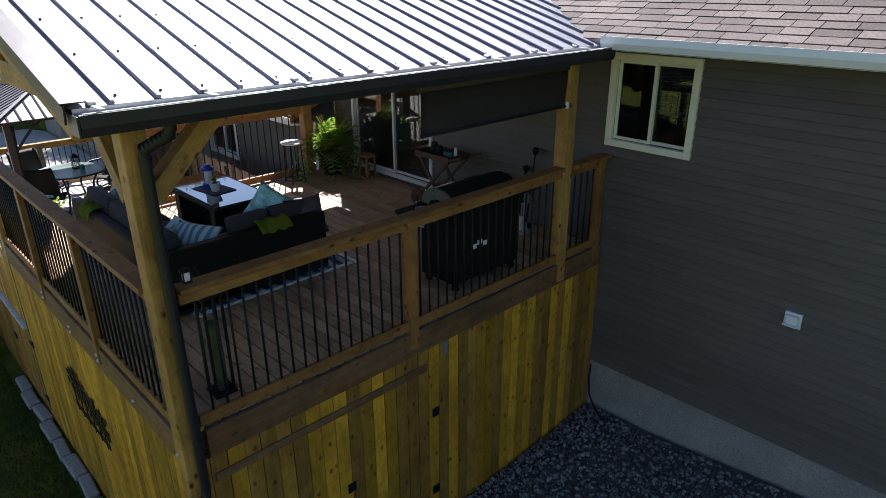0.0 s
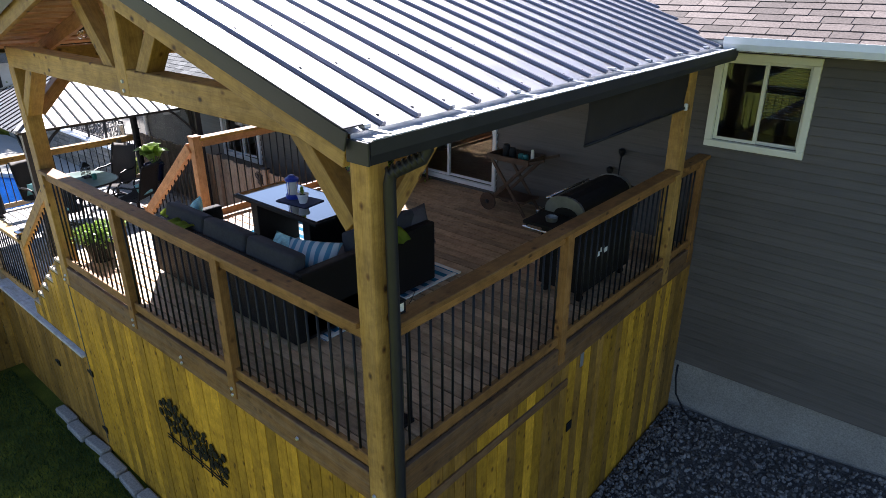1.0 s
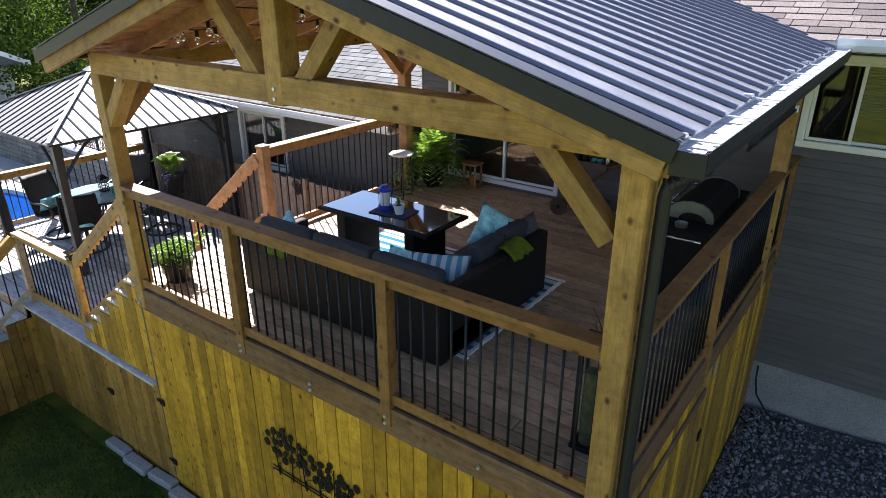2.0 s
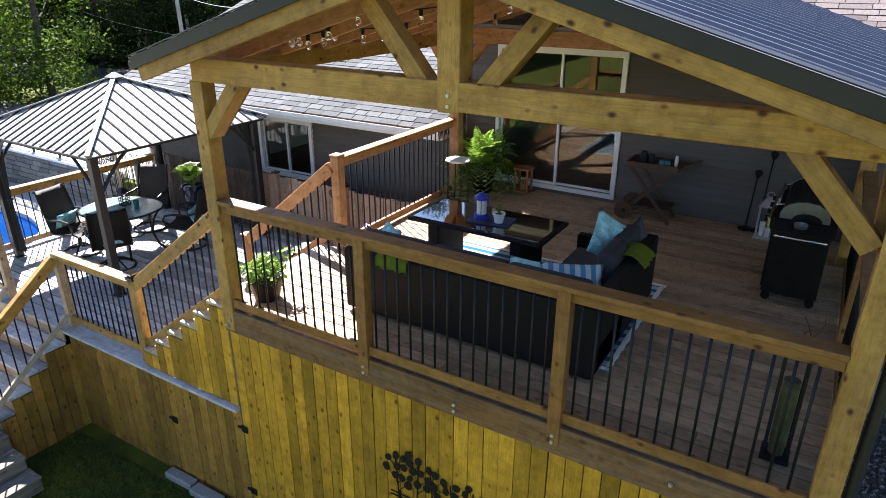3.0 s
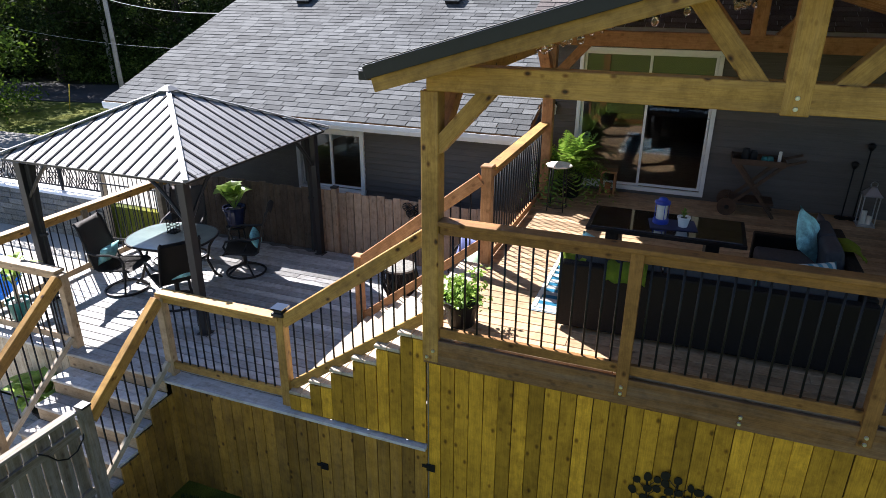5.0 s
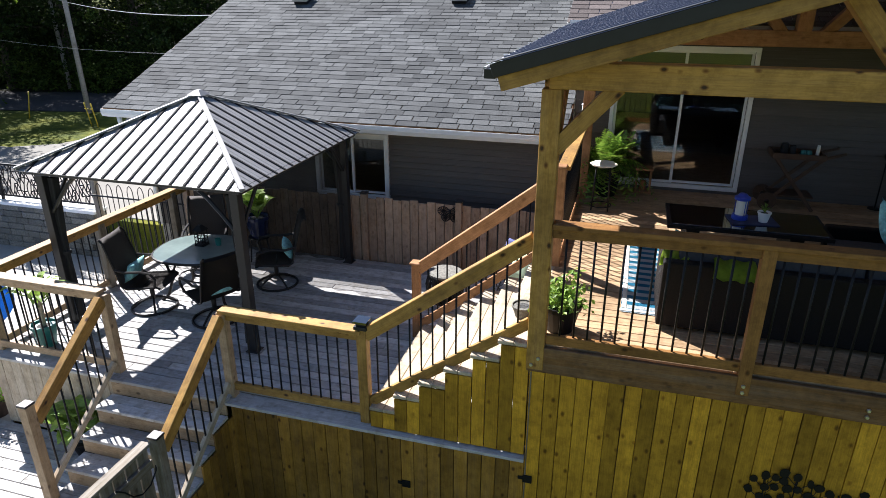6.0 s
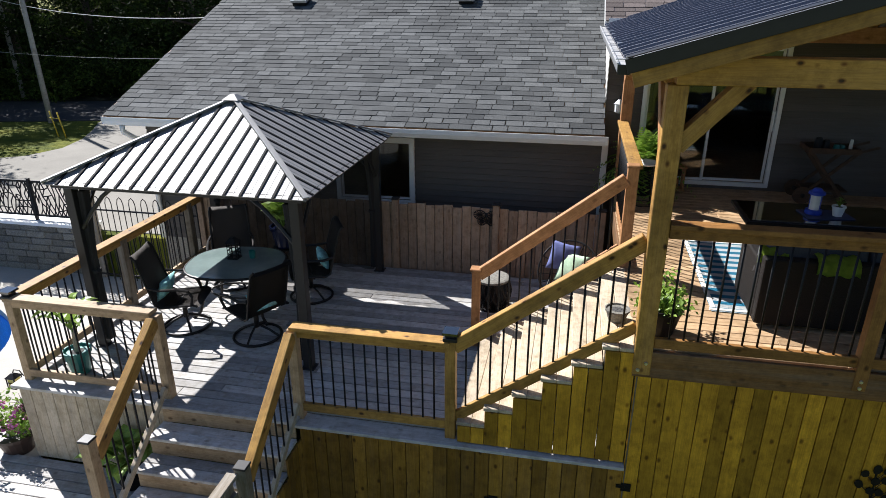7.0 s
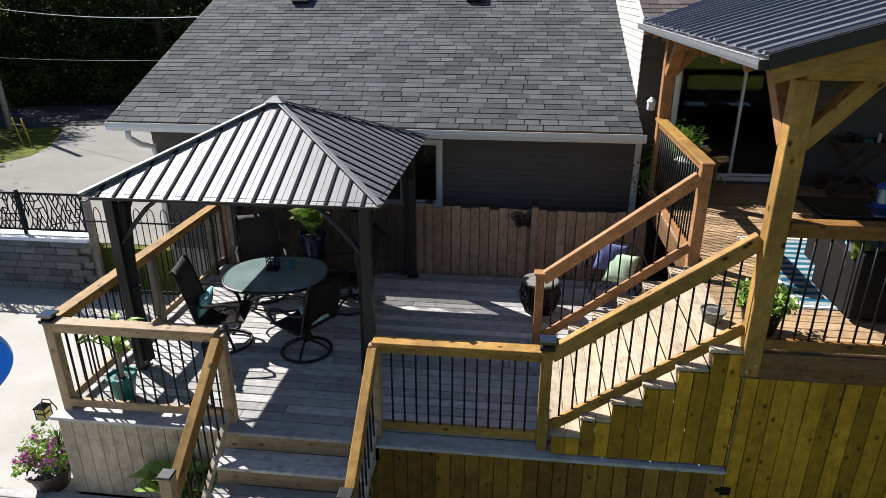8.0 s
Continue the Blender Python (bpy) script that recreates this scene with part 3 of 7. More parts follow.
# end wall of the main house, above the wing's roof
endwall = thing("wall_end", (-5.45, 8.0, 3.0), "white lap siding end wall above the lower roof", "wall", kind="structure")
bm = bmesh.new()
prism(bm, [(-5.45, 5.36, 1.2), (-5.45, 12.0, 1.2), (-5.45, 12.0, 5.0), (-5.45, 8.6, 6.5), (-5.45, 5.36, 5.05)], (0.12, 0, 0))
part("backing", bm, INTERIOR, endwall)
for i in range(38):
    z = 3.4 + 0.1 * i
    y0 = 5.2 if z < 5.0 else 5.2 + (z - 5.0) * 2.3
    y1 = 12.0 if z < 5.0 else 12.0 - (z - 5.0) * 2.3
    if y1 - y0 > 0.3 and z < 6.4:
        ob = new("siding_board", block_mesh(y1 - y0, 0.010, 0.108, WHITESIDING, 0.003))
        put(ob, endwall, Matrix.Translation((-5.462, (y0 + y1) / 2, z)) @ pose(0, 0, 0, 0, 0, 90) @ pose(0, 0, 0, 5.0))


def window(name, x0, x1, z0, z1, face_y, mat, label, split=0.5, trim=0.075, sill=True):
    """A sliding window in its opening, with casing, sashes and panes."""
    w = thing(name, ((x0 + x1) / 2, face_y, z0), label, "window", kind="structure")
    y = face_y - 0.012
    cx, cz = (x0 + x1) / 2, (z0 + z1) / 2
    bm = bmesh.new()
    t = trim
    for c, s in (((cx, y, z1 + 0), (x1 - x0 + t, 0.06, t)), ((cx, y, z0), (x1 - x0 + t, 0.06, t)), ((x0, y, cz), (t, 0.06, z1 - z0 - t)), ((x1, y, cz), (t, 0.06, z1 - z0 - t))):
        add_box(bm, c, s, chamfer=0.006)
    part("casing", bm, mat, w)
    xm = x0 + (x1 - x0) * split
    for k, (a, c) in enumerate(((x0 + t / 2, xm + 0.02), (xm - 0.02, x1 - t / 2))):
        yy = face_y + 0.03 + 0.03 * k
        bm = bmesh.new()
        f = 0.038
        za, zc = z0 + t / 2, z1 - t / 2
        for cc, s in ((((a + c) / 2, yy, zc - f / 2), (c - a, 0.025, f)), (((a + c) / 2, yy, za + f / 2), (c - a, 0.025, f)), ((a + f / 2, yy, (za + zc) / 2), (f, 0.025, zc - za - 2 * f)), ((c - f / 2, yy, (za + zc) / 2), (f, 0.025, zc - za - 2 * f))):
            add_box(bm, cc, s, chamfer=0.004)
        sash = part("sash", bm, mat, w)
        bm = bmesh.new()
        add_box(bm, ((a + c) / 2, yy, (za + zc) / 2), (c - a - 2 * f, 0.006, zc - za - 2 * f))
        pane = part("pane", bm, GLASS, sash)
        pane.visible_shadow = False
    return w


w1 = window("window_1", *W1, WALL_Y, CREAM, "cream-framed sliding window in the siding wall")
w2 = window("window_2", *W2, WING_Y, WHITE, "white-framed sliding window in the wing wall")
sl = window("door_1", SL[0], SL[1], SL[2] + 0.02, SL[3], WALL_Y, WHITE, "white-framed sliding glass door onto the deck", 0.513, 0.06)
bm = bmesh.new()
add_box(bm, (0, 0, 0), (0.03, 0.05, 0.30), chamfer=0.01)
part("door_handle", bm, WHITE, sl, "", Matrix.Translation((-3.05, WALL_Y + 0.02, 3.67)))
tagged(sl, category="door")

# blind inside the first window
blind = thing("window_blind", (0.45, 5.42, 4.3), "half-lowered grey slatted blind inside the window", "blind")
for i in range(22):
    board("slat", (0.46, 5.40, 4.81 - 0.028 * i), (0.94, 5.40, 4.81 - 0.028 * i), 0.024, 0.002, GREYCUSH, blind, up=(0, -0.5, 0.86), chamfer=0)

# eaves of the main house
eaves = thing("eaves_main", (3, 4.7, 4.95), "white soffit, fascia and gutter of the main roof", "eaves", kind="structure")
for a, c in ((-5.55, -5.30), (0.22, 6.6)):
    board("soffit", (a, 4.92, 4.975), (c, 4.92, 4.975), 0.56, 0.02, WHITE, eaves)
    bm = bmesh.new()
    pr = [(0.02, 0.0), (-0.10, 0.0), (-0.125, 0.06), (-0.12, 0.125), (-0.11, 0.125), (-0.108, 0.06), (-0.09, 0.012), (0.02, 0.012)]
    prism(bm, [(a, 4.64 + y, 4.985 + z) for y, z in pr], (c - a, 0, 0))
    part("gutter", bm, WHITE, eaves)
board("fascia", (-5.55, 4.65, 5.03), (6.6, 4.65, 5.03), 0.03, 0.12, RIM, eaves, up=(0, 0, 1))


def shingled(name, eave0, eave1, up_vec, length, mat, single, label, skip=None, tab=0.30, expo=0.145, keep=300, stretch=(0, 0)):
    """A roof plane in courses of asphalt tabs, from the eave upwards. up_vec: the way up the slope, one metre long."""
    eave0, eave1, up_vec = Vector(eave0), Vector(eave1), Vector(up_vec).normalized()
    along = (eave1 - eave0).normalized()
    width = (eave1 - eave0).length
    normal = along.cross(up_vec).normalized()
    if normal.z < 0:
        normal = -normal
    roof = thing(name, (eave0 + eave1) / 2, label, "roof", kind="structure")
    bm = bmesh.new()
    prism(bm, [eave0, eave1, eave1 + up_vec * length, eave0 + up_vec * length], -normal * 0.08)
    part("roof_deck", bm, WHITE if name == "roof_main" else RIM, roof)
    rnd = random.Random(name)
    rot = Matrix((along, up_vec, normal)).transposed().to_4x4()
    tilt = Matrix.Rotation(-0.05, 4, "X")
    verts, faces = [], []
    made = 0
    for j in range(int(length / expo)):
        x = -rnd.random() * tab
        while x < width:
            w = tab * rnd.uniform(0.75, 1.2)
            a, c = max(x, 0), min(x + w, width)
            x += w
            if c - a < 0.03:
                continue
            mid = eave0 + along * ((a + c) / 2) + up_vec * ((j + 0.5) * expo)
            if skip and skip(mid):
                continue
            lift = 0.010 + rnd.uniform(0, 0.004)
            m = Matrix.Translation(mid + normal * lift) @ rot @ tilt
            if single and made < keep and stretch[0] < mid.x < stretch[1]:
                put(new("shingle", block_mesh(round((c - a) * 50) / 50 - 0.009, expo + 0.03, 0.009, single, 0)), roof, m)
                made += 1
                continue
            hx, hy, hz = (c - a) / 2 - 0.0045, (expo + 0.03) / 2, 0.0045
            k = len(verts)
            for p in ((-hx, -hy, -hz), (hx, -hy, -hz), (hx, hy, -hz), (-hx, hy, -hz), (-hx, -hy, hz), (hx, -hy, hz), (hx, hy, hz), (-hx, hy, hz)):
                verts.append(tuple(m @ Vector(p)))
            faces += [(k, k + 1, k + 5, k + 4), (k + 1, k + 2, k + 6, k + 5), (k + 2, k + 3, k + 7, k + 6), (k + 3, k, k + 4, k + 7), (k + 4, k + 5, k + 6, k + 7)]
    me = bpy.data.meshes.new("shingles")
    me.from_pydata(verts, [], faces)
    me.materials.append(mat)
    sh = new("shingles", me)
    tagged(sh, "overlapping asphalt shingles", kind="stuff")
    put(sh, roof, I4)
    return roof


SLOPE = 0.40


def under_deck_roof(p):
    """Hidden under the metal roof."""
    if not (EAVE_L < p.x < EAVE_R):
        return False
    zz = RIDGE_Z - 0.30 * abs(p.x - RIDGE_X)
    return zz > p.z + 0.35 and p.y > 5.9


shingled("roof_main", (-5.60, 4.56, 5.07), (6.6, 4.56, 5.07), (0, 1, SLOPE), 5.2, SHINGLE_B, None, "brown-grey asphalt shingle roof of the main house", under_deck_roof)

# ---- wing of the house ----
sided_wall("wall_wing", WING_Y, -13.1, -5.45, 1.3, 3.5, [W2], "dark taupe lap siding wall of the wing")
slab("wall_foundation_wing", (-13.1, WING_Y + 0.02, 0.3), (-5.45, WING_Y + 0.17, 1.298), FOUND, "concrete foundation of the wing", "foundation")
slab("wall_wing_end", (-13.1, WING_Y + 0.18, 1.0), (-12.95, 16.0, 3.5), WHITESIDING, "pale end wall of the wing", "wall")
# Unseen back, floor and ceiling, added to keep the wing dark inside.
slab("wall_wing_back", (-13.1, 16.0, 1.0), (-5.5, 16.15, 3.5), INTERIOR, "plain back wall of the wing", "wall")
slab("floor_wing", (-12.95, WING_Y + 0.18, 1.25), (-5.6, 16.0, 1.35), DECK, "wooden floor of the wing", "floor")
slab("ceiling_wing", (-12.95, WING_Y + 0.18, 3.40), (-5.46, 15.99, 3.46), INTERIOR, "plain ceiling of the wing", "ceiling")
WS = 0.395
shingled("roof_wing", (-13.52, 4.34, 3.55), (-5.47, 4.34, 3.55), (0, 1, WS), 6.4, SHINGLE, SHINGLE_P, "dark grey asphalt shingle roof of the wing", None, 0.30, 0.145, 300, (-11.5, -6.0))
ew = thing("eaves_wing", (-9.5, 4.4, 3.4), "white soffit, fascia and gutter of the wing", "eaves", kind="structure")
board("soffit", (-13.5, 4.59, 3.40), (-5.45, 4.59, 3.40), 0.42, 0.02, WHITE, ew)
bm = bmesh.new()
prism(bm, [(-13.52, 4.40 + y, 3.415 + z) for y, z in [(0.02, 0.0), (-0.10, 0.0), (-0.125, 0.06), (-0.12, 0.125), (-0.11, 0.125), (-0.108, 0.06), (-0.09, 0.012), (0.02, 0.012)]], (8.1, 0, 0))
part("gutter", bm, WHITE, ew)
board("corner_board", (-5.43, WING_Y - 0.02, 1.3), (-5.43, WING_Y - 0.02, 3.4), 0.09, 0.05, WHITE, ew)
bm = bmesh.new()
tube(bm, [(-13.2, 4.34, 3.40), (-13.2, 4.34, 3.30), (-13.12, 4.5, 3.16), (-13.05, 4.72, 3.08), (-13.05, 4.75, 2.9), (-13.05, 4.75, 1.3)], 0.045, 8)
part("downspout", bm, WHITE, ew, smooth=True)
rb = Vector((0, 1, WS)).normalized()
board("rake_board", Vector((-13.53, 4.34, 3.49)), Vector((-13.53, 4.34, 3.49)) + rb * 6.4, 0.03, 0.09, FENCE, ew)

# roof vents
for k, (x, y) in enumerate(((-11.64, 8.5), (-8.17, 8.6))):
    vent = thing("roof_vent", (x, y, 3.55 + (y - 4.34) * WS), "square grey roof vent with a dark base", "roof vent", "roof vents")
    vent.matrix_basis = Matrix.Translation((x, y, 3.57 + (y - 4.34) * WS)) @ Matrix.Rotation(math.atan(WS), 4, "X")
    PLACE[vent.name] = vent.matrix_basis.copy()
    bm = bmesh.new()
    add_box(bm, (0, 0, 0.03), (0.30, 0.30, 0.06), chamfer=0.008)
    part("base", bm, BLACK, vent, "black flashing", PLACE[vent.name])
    bm = bmesh.new()
    prism(bm, [(-0.17, -0.17, 0.07), (0.17, -0.17, 0.07), (0.17, 0.17, 0.07), (-0.17, 0.17, 0.07)], (0, 0, 0.05))
    prism(bm, [(-0.12, -0.12, 0.12), (0.12, -0.12, 0.12), (0.12, 0.12, 0.12), (-0.12, 0.12, 0.12)], (0, 0, 0.03))
    part("cover", bm, GALV, vent, "", PLACE[vent.name])

# ---- upper deck ----
deck = thing("deck_upper", (-2.6, 2.6, FLOOR), "raised brown wooden deck under the metal roof", "deck", kind="structure")


def deck_boards(parent, x0, x1, y0, y1, z, mat, seed, w=0.138, gap=0.010, joint=3.2):
    rnd = random.Random(seed)
    y = y0
    while y < y1 - 0.02:
        ww = min(w, y1 - y)
        x = x0
        first = rnd.uniform(1.2, joint)
        while x < x1 - 0.02:
            e = min(x + first, x1)
            if x1 - e < 0.4:
                e = x1
            first = joint
            ob = new("deck_board", block_mesh(round(e - x, 2) - 0.004, ww - gap, 0.036, mat, 0.004))
            put(ob, parent, pose((x + e) / 2, y + ww / 2, z - 0.018 + rnd.uniform(-0.0015, 0.0015)))
            x = e
        y += w


deck_boards(deck, LEFT, -0.02, 0.03, WALL_Y - 0.03, FLOOR, DECK, 3)
slab("joist_bed", (LEFT, 0.05, FLOOR - 0.28), (-0.06, WALL_Y - 0.02, FLOOR - 0.045), RIM, "", "", deck)
board("rim_board", (LEFT - 0.0, -0.012, 2.50), (-0.125, -0.012, 2.50), 0.04, 0.25, RIM, deck)
board("rim_board", (0.012, 0.15, 2.50), (0.012, WALL_Y - 0.02, 2.50), 0.04, 0.25, RIM, deck)
board("rim_board", (LEFT, 1.82, 2.50), (LEFT, WALL_Y - 0.02, 2.50), 0.04, 0.25, RIM, deck)


def skirt(name, p0, p1, z0, z1, label, seed, w=0.138, mat=YELLOW, out=(0, -1, 0), old=None, share=0.0):
    """Upright boards side by side. z0, z1: numbers, or functions of the way along."""
    p0, p1, out = Vector(p0), Vector(p1), Vector(out)
    wall = thing(name, (p0 + p1) / 2, label, "board wall", kind="structure")
    length = (p1 - p0).length
    d = (p1 - p0).normalized()
    rnd = random.Random(seed)
    n = max(1, round(length / w))
    w = length / n
    for i in range(n):
        s = (i + 0.5) * w
        a = z0(s) if callable(z0) else z0
        c = z1(s) if callable(z1) else z1
        if c - a < 0.02:
            continue
        q = p0 + d * s + out * (0.012 + rnd.uniform(0, 0.004))
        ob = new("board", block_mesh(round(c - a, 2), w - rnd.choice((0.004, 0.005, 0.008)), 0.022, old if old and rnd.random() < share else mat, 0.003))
        m = Matrix((Vector((0, 0, 1)), d, Vector((0, 0, 1)).cross(d))).transposed().to_4x4()
        m.translation = (q.x, q.y, (a + c) / 2)
        put(ob, wall, m @ Matrix.Rotation(rnd.uniform(-0.003, 0.003), 4, "Z") @ Matrix.Rotation(math.pi if rnd.random() < 0.5 else 0, 4, "X"))
    bm = bmesh.new()
    zz0 = z0(0) if callable(z0) else z0
    zz1 = min(z1(i * length / 20) for i in range(21)) if callable(z1) else z1
    mid = (p0 + p1) / 2 - out * 0.02
    m = Matrix((d, out, Vector((0, 0, 1)))).transposed().to_4x4()
    m.translation = (mid.x, mid.y, (zz0 + zz1) / 2)
    add_box(bm, (0, 0, 0), (length, 0.03, zz1 - zz0))
    part("backing", bm, RIM, wall, "", m)
    return wall


skirt("wall_skirt_front", (-5.24, 0.0, 0), (-0.125, 0.0, 0), -0.02, 2.375, "tall yellow-stained board skirting under the deck", 1)
# Brown boards are mixed in; their large share also paints this side's shade.
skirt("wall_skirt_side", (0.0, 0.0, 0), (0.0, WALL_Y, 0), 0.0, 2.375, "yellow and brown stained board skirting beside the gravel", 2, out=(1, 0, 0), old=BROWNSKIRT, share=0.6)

side_rail = thing("trim_batten", (0.035, 1.25, 2.2), "worn horizontal batten across the side boards", "trim", kind="structure")
board("batten", (0.036, 0.16, 2.19), (0.036, 2.30, 2.19), 0.02, 0.075, RIM, side_rail)
bm = bmesh.new()
add_box(bm, (0, 0, 0), (0.006, 0.06, 0.15), chamfer=0.002)
part("metal_plate", bm, GALV, side_rail, "grey metal plate", Matrix.Translation((0.034, 2.56, 2.30)))

# ---- railings ----
BAL_R = 0.0095


def railing(name, p0, p1, label, posts=(), rail_h=1.13, mat=RAILWOOD, bottom=0.075, gap=0.115, low_mat=None, shoe=0.09, solid=False, cap_over=0.0, post_mat=None, cap_mat=None):
    """A wooden rail with a flat cap and round black metal balusters; p0, p1 at the deck's level; it may slope."""
    p0, p1 = Vector(p0), Vector(p1)
    r = thing(name, (p0 + p1) / 2, label, "railing", "deck railings")
    d = (p1 - p0).normalized()
    flat = Vector((d.x, d.y, 0)).normalized()
    up = Vector((0, 0, 1))
    top = up * rail_h
    if solid:
        board("top_rail", p0 + top - up * 0.065, p1 + top - up * 0.065, 0.085, 0.135, mat, r, chamfer=0.006)
    else:
        board("cap_rail", p0 + top - up * 0.02 - d * cap_over, p1 + top - up * 0.02 + d * cap_over, 0.14, 0.04, cap_mat or mat, r)
        board("top_rail", p0 + top - up * 0.0855, p1 + top - up * 0.0855, 0.04, 0.09, mat, r)
    board("bottom_rail", p0 + up * bottom, p1 + up * bottom, 0.045, shoe, low_mat or mat, r)
    length = Vector((p1 - p0).xy).length
    stops = [0.0, *posts, length]
    for s in posts:
        q = p0 + (p1 - p0) * (s / length)
        out = flat.cross(up)
        board("post", q - up * 0.17 + out * 0.0, q + top - up * 0.042, 0.10, 0.10, post_mat or mat, r, up=flat)
    for a, c in zip(stops, stops[1:]):
        n = max(1, round((c - a) / gap))
        for i in range(1, n):
            s = a + (c - a) * i / n
            q = p0 + (p1 - p0) * (s / length)
            rod("baluster", q + up * (bottom + shoe / 2 - 0.002), q + top - up * 0.129, BAL_R, BLACK, r)
    return r


railing("railing", (-5.12, 0.005, FLOOR), (-0.12, 0.005, FLOOR), "honey-stained rail with black balusters along the deck front", (1.61, 3.36), rail_h=1.15)
railing("railing", (-0.005, 0.13, FLOOR), (-0.005, 4.32, FLOOR), "honey-stained rail with black balusters beside the grill", (2.03,), rail_h=1.14)
railing("railing", (-0.005, 4.48, FLOOR), (-0.005, WALL_Y - 0.03, FLOOR), "short rail between the roof post and the house", (0.60,))
railing("railing", (-5.24, 1.90, FLOOR), (-5.24, 4.38, FLOOR), "reddish cedar rail with black balusters above the lower deck", (), mat=CEDAR, cap_over=0.05, cap_mat=HONEY)

# ---- stairs between the decks ----
NOSE = [-6.81, -6.555, -6.30, -6.045, -5.79, -5.54]
RISE = (FLOOR - LOW) / 6
stairs = thing("stairs_upper", (-6.1, 0.9, LOW), "pale wooden stairs with six treads between the decks", "stairs", kind="structure")
for i, x in enumerate(NOSE):
    z = LOW + RISE * (i + 1)
    nxt = NOSE[i + 1] if i < 5 else LEFT
    wide = nxt - x + 0.025
    for k in range(2):
        a = x + wide * k / 2
        put(new("tread", block_mesh(1.78, round(wide / 2 - 0.002, 3), 0.038, TREAD, 0.006)), stairs, pose(a + wide / 4, 0.875, z - 0.019, 0, 0, 90))
    put(new("riser", block_mesh(1.74, 0.02, round(RISE - 0.04, 3), TREAD, 0.003)), stairs, pose(x + 0.04, 0.875, z - 0.04 - (RISE - 0.04) / 2, 0, 0, 90))


def stair_top(s):
    x = -6.80 + s
    k = sum(1 for n in NOSE if n < x - 0.03)
    return LOW + RISE * max(k, 0) - 0.04


skirt("wall_skirt_stairs", (-6.80, 0.0, 0), (-5.25, 0.0, 0), LOW - 0.02, stair_top, "yellow-stained boards closing the side of the stairs", 4, w=0.129)
skirt("wall_skirt_stairs_back", (-6.80, 1.76, 0), (-5.25, 1.76, 0), LOW, stair_top, "boards closing the far side of the stairs", 5, w=0.129, mat=CEDAR, out=(0, 1, 0))
low_skirt = skirt("wall_skirt_low", (-8.42, 0.0, 0), (-5.24, 0.0, 0), -0.05, LOW - 0.075, "yellow-brown stained boards with a small gate", 6, mat=BROWNSKIRT)


def newel(name, x, y, z0, z1, mat, label, cap=None, w=0.10):
    n = thing(name, (x, y, z0), label, "post", "newel posts")
    board("shaft", (x, y, z0), (x, y, z1), w, w, mat, n)
    if cap == "wood":
        put(new("cap", block_mesh(0.135, 0.135, 0.03, mat, 0.008)), n, pose(x, y, z1 + 0.0155))
    elif cap == "metal":
        bm = bmesh.new()
        add_box(bm, (0, 0, 0.012), (0.115, 0.115, 0.024), chamfer=0.006)
        part("cap", bm, DARKMETAL, n, "dark metal cap", pose(x, y, z1))
    elif cap == "lamp":
        bm = bmesh.new()
        add_box(bm, (0, 0, 0.02), (0.135, 0.135, 0.04), chamfer=0.008)
        add_box(bm, (0, 0, 0.055), (0.095, 0.095, 0.035), chamfer=0.004)
        lamp = part("solar_lamp", bm, DARKMETAL, n, "black solar cap lamp", pose(x, y, z1))
        bm = bmesh.new()
        prism(bm, [(-0.07, -0.07, 0.072), (0.07, -0.07, 0.072), (0.07, 0.07, 0.072), (-0.07, 0.07, 0.072)], (0, 0, 0.022))
        part("solar_panel", bm, BLACKGLASS, lamp, "small dark solar panel", pose(x, y, z1))
    return n


H_UP = FLOOR + 1.12
newel("newel_post", -5.27, 1.82, FLOOR - 0.25, H_UP, CEDAR, "reddish cedar newel post at the top of the stairs", "wood", 0.115)
newel("newel_post", -6.90, 1.78, LOW, LOW + 0.99, CEDAR, "cedar newel post at the foot of the stairs", "wood", 0.095)
newel("newel_post", -6.88, 0.075, LOW - 0.07, LOW + 1.035, HONEY, "honey-stained newel post with a solar lamp", "lamp")
newel("newel_post", -8.44, 0.075, LOW - 0.07, LOW + 0.98, TANWOOD, "pale newel post at the top of the lower stairs", None, 0.095)
newel("newel_post", -9.91, 0.075, LOW - 0.07, LOW + 0.98, TANWOOD, "pale newel post at the top of the lower stairs", None, 0.095)
newel("newel_post", -11.64, 0.10, LOW - 0.07, LOW + 0.99, TANWOOD, "pale corner post with a solar lamp", "lamp", 0.095)
railing("stair_railing", (-6.85, 0.075, LOW + 0.10), (-5.27, 0.075, FLOOR + 0.09), "sloping honey-stained stair rail with black balusters", rail_h=0.935, mat=HONEY, solid=True, bottom=0.085, shoe=0.10)
railing("stair_railing", (-6.87, 1.78, LOW + 0.08), (-5.33, 1.78, FLOOR + 0.14), "sloping reddish cedar stair rail with black balusters", rail_h=0.92, solid=True, mat=CEDAR, bottom=0.085, shoe=0.10)

# ---- lower deck ----
low = thing("deck_lower", (-8.5, 2, LOW), "weathered grey wooden lower deck with a gazebo", "deck", kind="structure")
deck_boards(low, -11.72, -5.35, 0.13, 3.86, LOW, GREYDECK, 7, gap=0.013)
slab("joist_bed", (-11.68, 0.12, LOW - 0.24), (-5.36, 3.86, LOW - 0.04), RIM, "", "", low)
board("ledge_board", (-8.46, 0.03, LOW - 0.055), (-5.24, 0.03, LOW - 0.055), 0.22, 0.036, GREYDECK, low)
board("ledge_board", (-11.76, 0.03, LOW - 0.02), (-9.90, 0.03, LOW - 0.02), 0.22, 0.036, GREYDECK, low)
railing("railing", (-8.40, 0.075, LOW + 0.02), (-6.93, 0.075, LOW + 0.02), "honey-stained rail with black balusters round the lower deck", rail_h=1.005, mat=HONEY, cap_over=0.05)
